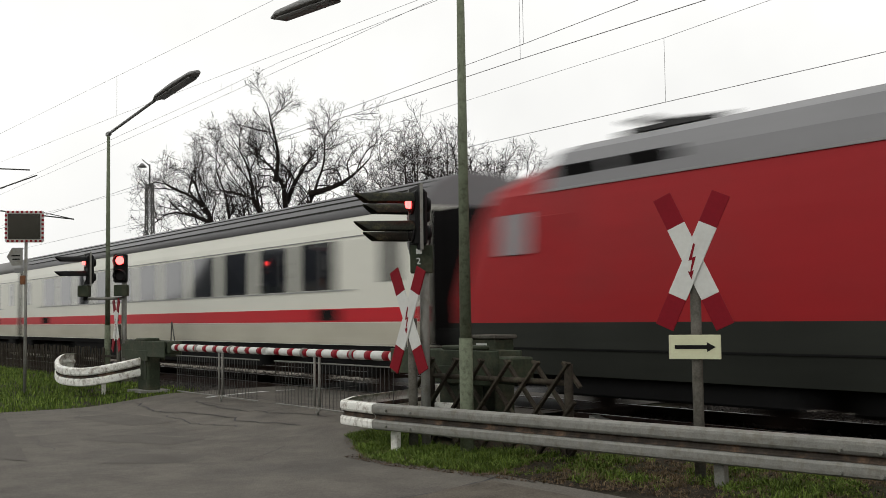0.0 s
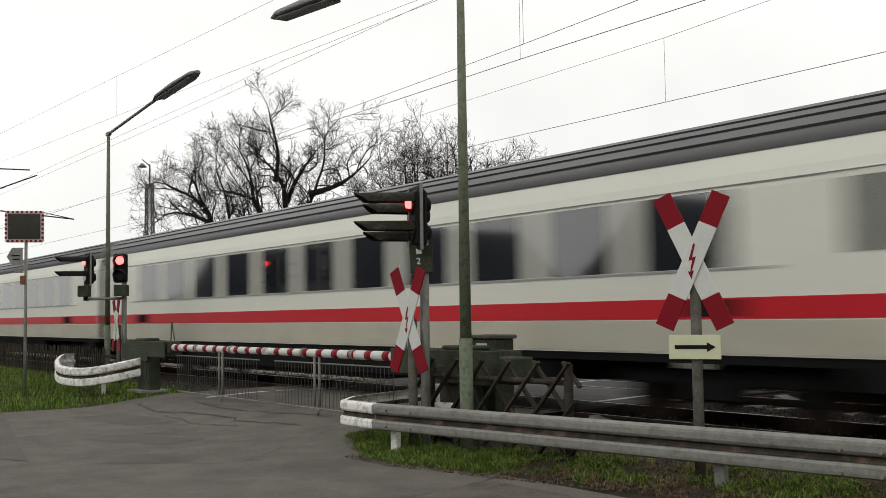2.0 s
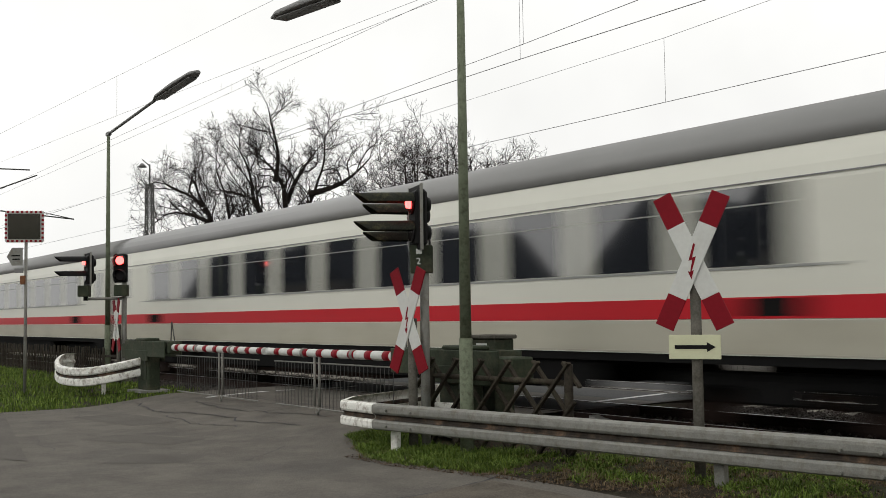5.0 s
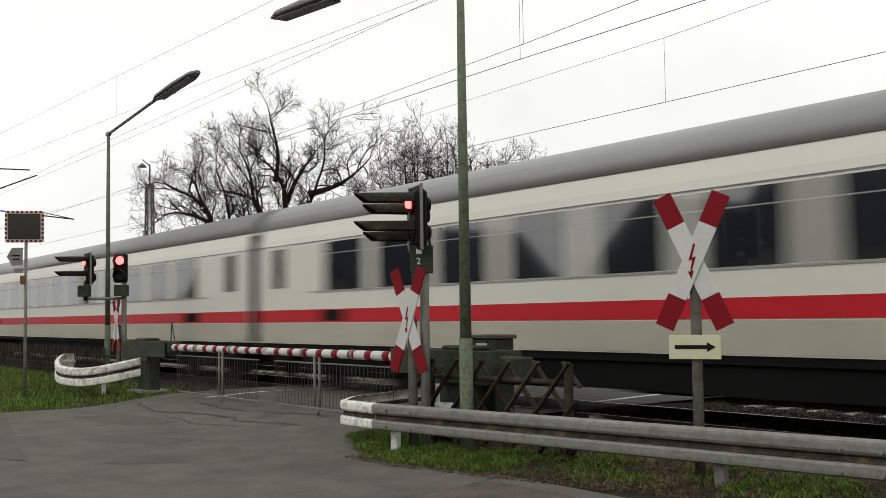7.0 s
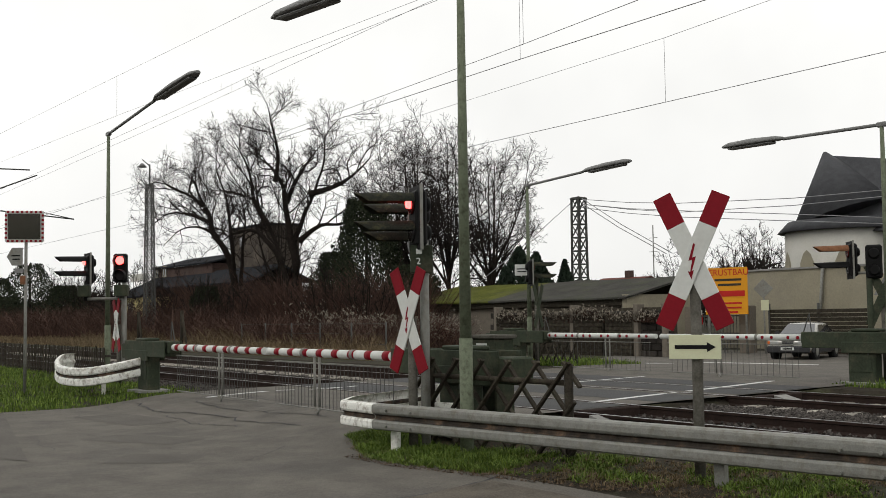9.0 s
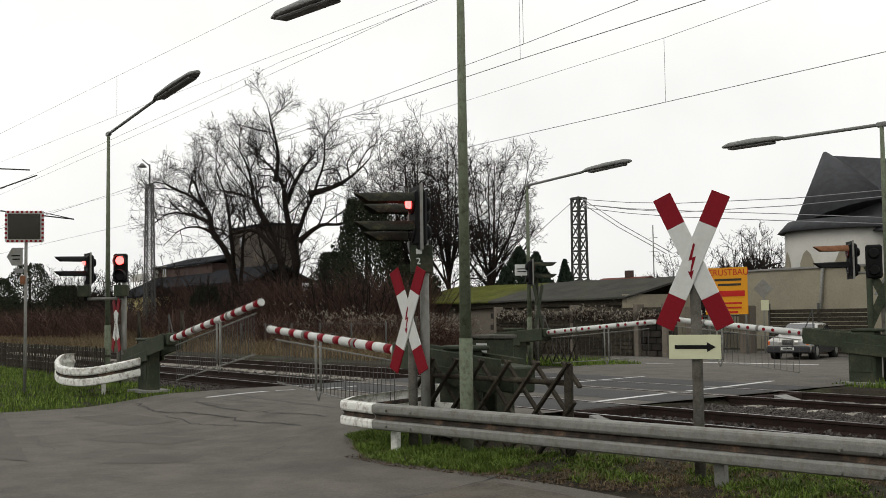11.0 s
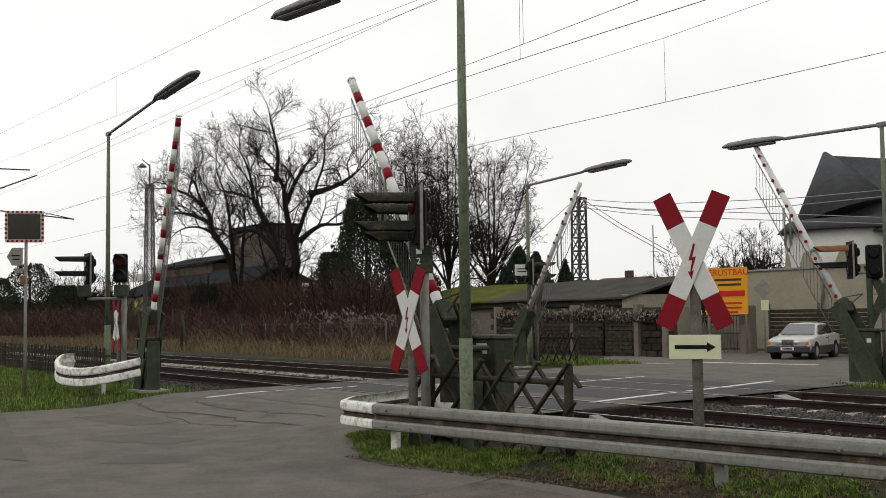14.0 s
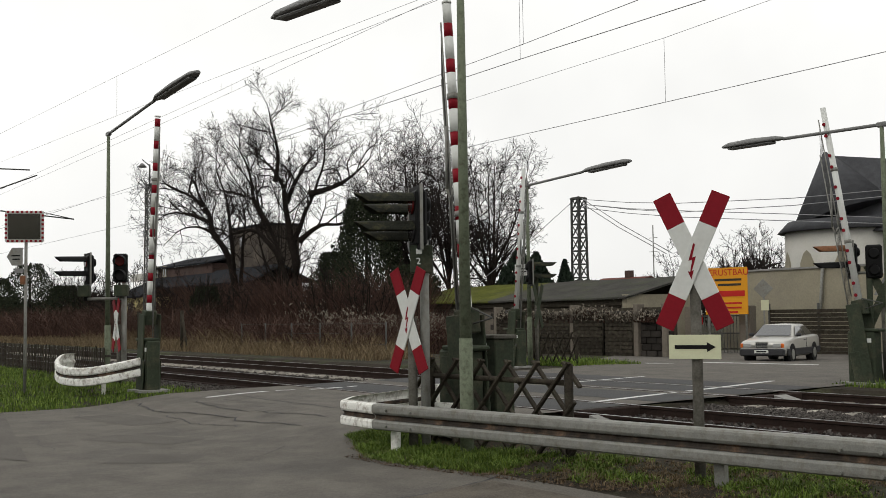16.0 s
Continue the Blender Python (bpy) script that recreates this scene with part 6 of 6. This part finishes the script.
for z in (0.2, 1.0, 1.7):
    boxpart("cross_rail", (0, 0, z), (1.9, 0.04, 0.05), M["steel"], g2)
for x in (-1.3, 1.25):
    boxpart("pillar", (x, 0, 1.0), (0.5, 0.5, 2.2), B["grey_plaster"], g2, 0.03)
ps = thing("road_sign", pose(-27.3, 34.6, -0.4, 0, 0, 20), "grey back of a diamond road sign on a post", "road sign")
tubepart("post", (0, 0, 0), (0, 0, 2.9), 0.035, M["galv"], ps)
boxpart("diamond_plate", (0, -0.05, 2.75), (0.55, 0.02, 0.55), M["galv"], ps, 0.01, Matrix.Rotation(radians(45), 4, "Y"))
boxpart("lower_plate", (0.05, -0.05, 2.1), (0.3, 0.02, 0.4), M["cream"], ps)
rs = thing("road_sign", pose(-31.0, 34.9, -0.4, 0, 0, 20), "small red notice plate on the fence", "road sign")
tubepart("post", (0, 0, 0), (0, 0, 1.7), 0.03, M["galv"], rs)
boxpart("notice_plate", (0, -0.04, 1.55), (0.55, 0.02, 0.4), M["loco_red"], rs)
boxpart("notice_plate", (0, -0.04, 1.85), (0.5, 0.02, 0.2), M["white"], rs)
ts = thing("road_sign", pose(-21.0, 33.0, -0.4, 0, 0, 40), "back of a triangular road sign on a post", "road sign")
tubepart("post", (0, 0, 0), (0, 0, 3.1), 0.035, M["galv"], ts)
bm = bmesh.new()
prism(bm, [Vector((-0.42, 0, 2.35)), Vector((0.42, 0, 2.35)), Vector((0, 0, 3.08))], Vector((0, -0.05, 0)), Vector((0, -0.03, 0)))
part("triangle_plate", bm, M["lamp"], ts)

FAR = Matrix.Translation(EYE) @ Matrix.Scale(1.14, 4) @ Matrix.Translation([-v for v in EYE])
for ob in (pw, gt, g2, ps, rs, ts):
    ob.matrix_basis = FAR @ ob.matrix_basis
pw.matrix_basis = Matrix.Translation((0, 0, -0.26)) @ pw.matrix_basis

# church: round end with conical slate roof
ch = thing("church", pose(-43.75, 64.5, -0.1), "white church apse with steep conical slate roof", "church")
bm = bmesh.new()
tube(bm, (0, 0, 0), (0, 0, 6.9), 4.1, 4.1, 20)
part("apse_wall", bm, B["white_plaster"], ch)
bm = bmesh.new()
tube(bm, (0, 0, 6.85), (0, 0, 7.6), 4.6, 3.9, 20)
tube(bm, (0, 0, 7.6), (-1.6, 0, 12.5), 3.9, 0.12, 20)
rf = part("roof", bm, B["church_slate"], ch)
boxpart("nave_wall", (7, 1.6, 3.3), (12, 6.0, 6.6), B["white_plaster"], ch)
bm = bmesh.new()
a = [bm.verts.new(p) for p in ((0.4, -2.4, 6.6), (-1.55, 0.3, 12.3), (0.4, 5.4, 6.6))]
b = [bm.verts.new(p) for p in ((13.4, -2.2, 6.6), (9.0, 1.6, 10.5), (13.4, 5.2, 6.6))]
bm.faces.new(a)
bm.faces.new(b[::-1])
for i in range(3):
    bm.faces.new((a[i], b[i], b[(i + 1) % 3], a[(i + 1) % 3]))
part("nave_roof", bm, B["church_slate"], ch)
for a in (-128, -95, -60):
    c, s = math.cos(radians(a)), math.sin(radians(a))
    bm = bmesh.new()
    pr = [(-0.55, 0), (0.55, 0), (0.55, 1.5), (0.3, 2.1), (0, 2.35), (-0.3, 2.1), (-0.55, 1.5)]
    va = [bm.verts.new((c * 4.12 - s * u, s * 4.12 + c * u, 3.2 + v)) for u, v in pr]
    fc = bm.faces.new(va)
    ex = bmesh.ops.extrude_face_region(bm, geom=[fc])
    bmesh.ops.translate(bm, verts=[v for v in ex["geom"] if isinstance(v, bmesh.types.BMVert)], vec=(-c * 0.3, -s * 0.3, 0))
    part("window_niche", bm, B["plaster"], ch)
rh = block("house", -76.2, -70.6, 70, 76, -0.5, 3.6, B["plaster"], "house with red tiled roof behind the shed", "house", roof=B["tile"], ridge=1.1)
boxpart("chimney", (-73.0, 73.0, 4.9), (0.6, 0.6, 1.2), B["brick"], rh)
for x in (-75, -72):
    window_unit(rh, x, 69.97, 2.6, 1.1, 1.3)
ant = thing("aerial_mast", pose(-66, 69, -0.4), "thin aerial mast behind the roofs", "aerial")
tubepart("pole", (0, 0, 0), (0, 0, 9.5), 0.05, M["galv"], ant, n=5)
for z in (7.2, 8.4):
    tubepart("aerial_rod", (-0.5, 0, z), (0.5, 0, z), 0.02, M["galv"], ant, n=4)

# fence posts and small things beyond the tracks
wf = thing("wire_fence", Matrix.Identity(4), "rusty wire fence on thin posts beyond the tracks", "fence")
for i in range(6):
    tubepart("fence_post", (-48 + i * 2.6, 22.0, -0.2), (-48 + i * 2.6, 22.0, 1.25), 0.035, M["steel"], wf, n=6)
for z in (0.4, 0.8, 1.2):
    tubepart("fence_wire", (-48, 22.0, z), (-35.0, 22.0, z), 0.008, M["steel"], wf, n=4)
for x in (-55.5, -49.5):
    jp = thing("timber_prop", pose(x, 19.6, -0.2), "dark timber prop post leaning beside the track", "post", "prop posts")
    tubepart("upright", (0, 0, 0), (0, 0, 2.1), 0.08, M["wood"], jp, n=7)
    tubepart("brace", (0.7, 0, 0), (0.05, 0, 1.9), 0.06, M["wood"], jp, n=7)

# plain houses across the street close the place behind the camera
for i, (x, w, hh) in enumerate(((-92, 13, 3.6), (-75, 11, 4.2), (-62, 8, 3.2), (-40.2, 9, 3.0), (-31.0, 6, 4.2), (-14, 11, 3.6), (6, 12, 3.8), (27, 13, 3.4))):
    hs = block("street_house", x, x + w, -27, -17, -0.5, hh, B["grey_plaster"], "plain rendered house with dark gable roof across the street", "house", group="street houses")
    bm = bmesh.new()
    prism(bm, [Vector((x - 0.5, 0, hh - 0.1)), Vector((x + w / 2, 0, hh + 4.0)), Vector((x + w + 0.5, 0, hh - 0.1))], Vector((0, -27.4, 0)), Vector((0, -16.6, 0)))
    part("roof", bm, B["slate"], hs)
    for k in range(3):
        window_unit(hs, x + w * (0.2 + 0.3 * k), -16.96, 2.6, 1.2, 1.4)
boxpart("hedge_body", (-30, -14.5, 0.6), (130, 1.2, 1.9), M["ivy"], thing("garden_hedge", Matrix.Identity(4), "clipped dark garden hedge across the street", "hedge"), 0.2)

for i, (x, y, h) in enumerate(((-108, 33, 6.4), (-100, 32, 6.0), (-94, 31, 6.8), (-88, 30, 6.0), (-83, 31, 6.4), (-70, 29.5, 4.6), (-117, 34, 6.4), (-56, 31, 4.8), (-51.5, 31, 4.2), (-148, 40, 7.2), (-135, 38, 6.4), (-76, 28.5, 4.2), (-64, 28.5, 4.0))):
    bare_tree(50 + i, x, y, h, h * 0.45, "leafless dark shrub with many fine twigs", rad=0.07, stems=9, fork=0.02, reach=0.45, dense=0.5)


# distant woods close the view
def far_wood(name, x0, x1, y0, y1, h, n, seed, label):
    rng = random.Random(seed)
    v, f = [], []
    for _ in range(n):
        t = rng.random()
        x, y = x0 + (x1 - x0) * t, y0 + (y1 - y0) * t
        hh = h * (0.7 + 0.6 * noise.noise((t * 18, seed, 0)))
        z = hh * rng.random() ** 0.7
        e = Euler((rng.uniform(0, 6), rng.uniform(0, 6), rng.uniform(0, 6))).to_matrix()
        s = rng.uniform(0.6, 1.6)
        k = len(v)
        c = Vector((x + rng.uniform(-3, 3), y + rng.uniform(-3, 3), z))
        for p in ((-s, 0, 0), (0, -s * 0.12, 0), (s, 0, 0), (0, s * 0.12, 0)):
            v.append(tuple(c + e @ Vector(p)))
        f.append((k, k + 1, k + 2, k + 3))
    mesh_thing(name, v, f, M["twig"], label, "woods", kind="stuff")


far_wood("far_woods", -420, -150, 60, 70, 9, 15000, 3, "distant bare woods along the railway")
far_wood("far_woods", -150, 40, 110, 120, 8, 14000, 4, "distant bare woods behind the village")
far_wood("far_woods", 40, 300, 120, -60, 10, 3000, 5, "distant bare woods beside the railway")
far_wood("far_woods", -300, 200, -80, -80, 10, 3000, 6, "distant bare woods behind the street")


# ---------------------------------------------------------------- the car
def loft(bm, rows):
    vs = [[bm.verts.new(p) for p in r] for r in rows]
    n = len(vs[0])
    for a, b in zip(vs, vs[1:]):
        for i in range(n):
            bm.faces.new((a[i], a[(i + 1) % n], b[(i + 1) % n], b[i])).smooth = True
    bm.faces.new(vs[0][::-1])
    bm.faces.new(vs[-1])


def pane(name, pts, parent, off):
    bm = bmesh.new()
    bm.faces.new([bm.verts.new(Vector(p) + Vector(off)) for p in pts])
    return part(name, bm, M["glass"], parent)


def car(m):
    cr = thing("saloon_car", m, "silver-beige boxy saloon car with dark lower bumper", "car")
    bm = bmesh.new()
    rows = []
    for x, w, zb, zt in ((2.20, 0.70, 0.42, 0.66), (2.17, 0.77, 0.36, 0.76), (2.05, 0.81, 0.28, 0.80), (1.55, 0.835, 0.24, 0.86), (1.0, 0.84, 0.22, 0.92), (0.0, 0.84, 0.22, 0.95), (-1.3, 0.84, 0.22, 0.97), (-1.75, 0.83, 0.26, 0.97), (-2.1, 0.80, 0.34, 0.94), (-2.2, 0.74, 0.42, 0.86)):
        half = [(0.0, zb), (w * 0.86, zb), (w * 0.98, zb + 0.08), (w, zb + 0.22), (w * 0.99, zt - 0.10), (w * 0.95, zt - 0.03), (w * 0.86, zt), (0.0, zt + 0.025)]
        rows.append([(x, y, z) for y, z in half] + [(x, -y, z) for y, z in half[-2:0:-1]])
    loft(bm, rows)
    body = part("body", bm, B["silver"], cr)
    # painted cabin frame with panes set on it
    bm = bmesh.new()
    rows = []
    for x, w, z in ((1.02, 0.74, 0.90), (0.66, 0.66, 1.125), (0.30, 0.585, 1.345), (0.05, 0.575, 1.372), (-0.6, 0.575, 1.378), (-0.95, 0.58, 1.355), (-1.28, 0.65, 1.16), (-1.62, 0.73, 0.955)):
        half = [(0.0, 0.85), (0.76, 0.85), (0.755, 0.90), (w, max(0.905, z - 0.035)), (w * 0.93, z), (0.0, z + 0.018)]
        rows.append([(x, y, q) for y, q in half] + [(x, -y, q) for y, q in half[-2:0:-1]])
    loft(bm, rows)
    part("cabin", bm, B["silver"], cr)
    pane("windscreen", ((0.97, -0.66, 0.955), (0.97, 0.66, 0.955), (0.34, 0.52, 1.335), (0.34, -0.52, 1.335)), cr, (0.035, 0, 0.02))
    pane("rear_window", ((-1.57, -0.64, 0.995), (-1.57, 0.64, 0.995), (-1.02, 0.52, 1.325), (-1.02, -0.52, 1.325)), cr, (-0.03, 0, 0.025))
    for s in (-1, 1):
        pane("side_window", ((0.78, s * 0.775, 0.965), (-0.28, s * 0.775, 0.975), (-0.28, s * 0.605, 1.315), (0.26, s * 0.605, 1.305)), cr, (0, 0, 0))
        pane("side_window", ((-0.36, s * 0.775, 0.975), (-1.28, s * 0.775, 0.985), (-0.92, s * 0.61, 1.305), (-0.36, s * 0.605, 1.315)), cr, (0, 0, 0))
        boxpart("side_trim", (0, s * 0.842, 0.40), (3.9, 0.02, 0.24), B["plastic"], cr, 0.006)
        boxpart("door_mirror", (0.70, s * 0.87, 1.0), (0.12, 0.18, 0.12), B["plastic"], cr, 0.03)
        boxpart("door_handle", (-0.1, s * 0.845, 0.80), (0.18, 0.02, 0.03), B["plastic"], cr)
        boxpart("door_gap", (-0.32, s * 0.842, 0.66), (0.012, 0.008, 0.5), B["plastic"], cr)
        boxpart("headlight", (2.185, s * 0.53, 0.64), (0.05, 0.28, 0.15), M["diffuser"], cr, 0.015)
        boxpart("turn_lamp", (2.165, s * 0.73, 0.64), (0.08, 0.10, 0.15), B["amber"], cr, 0.015)
        for x in (1.36, -1.30):
            bm = bmesh.new()
            tube(bm, (x, s * 0.60, 0.34), (x, s * 0.846, 0.34), 0.355, n=24)
            part("wheel_arch", bm, B["tyre"], cr)
            bm = bmesh.new()
            tube(bm, (x, s * 0.66, 0.31), (x, s * 0.852, 0.31), 0.31, 0.30, n=24)
            w = part("wheel", bm, B["tyre"], cr)
            bm = bmesh.new()
            tube(bm, (x, s * 0.845, 0.31), (x, s * 0.868, 0.31), 0.20, 0.17, n=18)
            part("hub_cap", bm, M["galv"], w)
    boxpart("front_bumper", (2.17, 0, 0.40), (0.20, 1.62, 0.26), B["plastic"], cr, 0.05)
    boxpart("rear_bumper", (-2.17, 0, 0.43), (0.20, 1.62, 0.26), B["plastic"], cr, 0.05)
    g = boxpart("grille", (2.20, 0, 0.665), (0.05, 0.46, 0.23), M["galv"], cr, 0.02)
    boxpart("grille_mesh", (2.222, 0, 0.66), (0.02, 0.40, 0.17), B["plastic"], g)
    for z in (0.61, 0.66, 0.71):
        boxpart("grille_bar", (2.234, 0, z), (0.01, 0.40, 0.012), M["galv"], g)
    boxpart("number_plate", (2.276, 0, 0.43), (0.012, 0.5, 0.11), M["white"], cr)
    boxpart("plate_bar", (2.284, 0, 0.43), (0.006, 0.36, 0.05), M["black"], cr)
    return cr


CAR_AT = Vector((-26.8, 36.4, -0.40))
CAR_TURN = -70.0
SALOON = car(pose(CAR_AT.x, CAR_AT.y, CAR_AT.z, 0, 0, CAR_TURN))


# ---------------------------------------------------------------- what moves
def motions():
    for ob, x in CARS:
        walk(ob, [(t, pose(x + SPEED * t, TRACK_Y[0], 0.02)) for t in range(-1, 18)])
    for (arm, rods, low, d, drop), rows in zip(ARMS, LIFT):
        at = arm.matrix_basis.translation.copy()
        walk(arm, [(t, pose(at.x, at.y, at.z, 0, -d * a, 0)) for t, a in rows])
        for r, p in rods:
            if r is low:
                out = []
                for t, a in rows:
                    s, c = math.sin(radians(a)), math.cos(radians(a))
                    out.append((t, pose(-d * drop * s, 0, p[2] - drop * c)))
                walk(r, out)
            else:
                walk(r, [(t, pose(*p, 0, d * a, 0)) for t, a in rows])
    for g in GLOW:
        walk(g, [(-1, pose(0, -0.018, 0)), (0, pose(0, -0.018, 0)), (11.2, pose(0, -0.018, 0)), (11.45, pose(0, 0.05, 0)), (16, pose(0, 0.05, 0))])
    go = Vector((math.cos(radians(CAR_TURN)), math.sin(radians(CAR_TURN)), 0))
    rows = [(-1, 0), (0, 0), (13.6, 0.0), (14.2, 0.06), (14.6, 0.3), (15.0, 0.8), (15.5, 1.7), (16, 3.0), (16.5, 4.6)]
    walk(SALOON, [(t, pose(*(CAR_AT + go * k), 0, 0, CAR_TURN)) for t, k in rows])


motions()
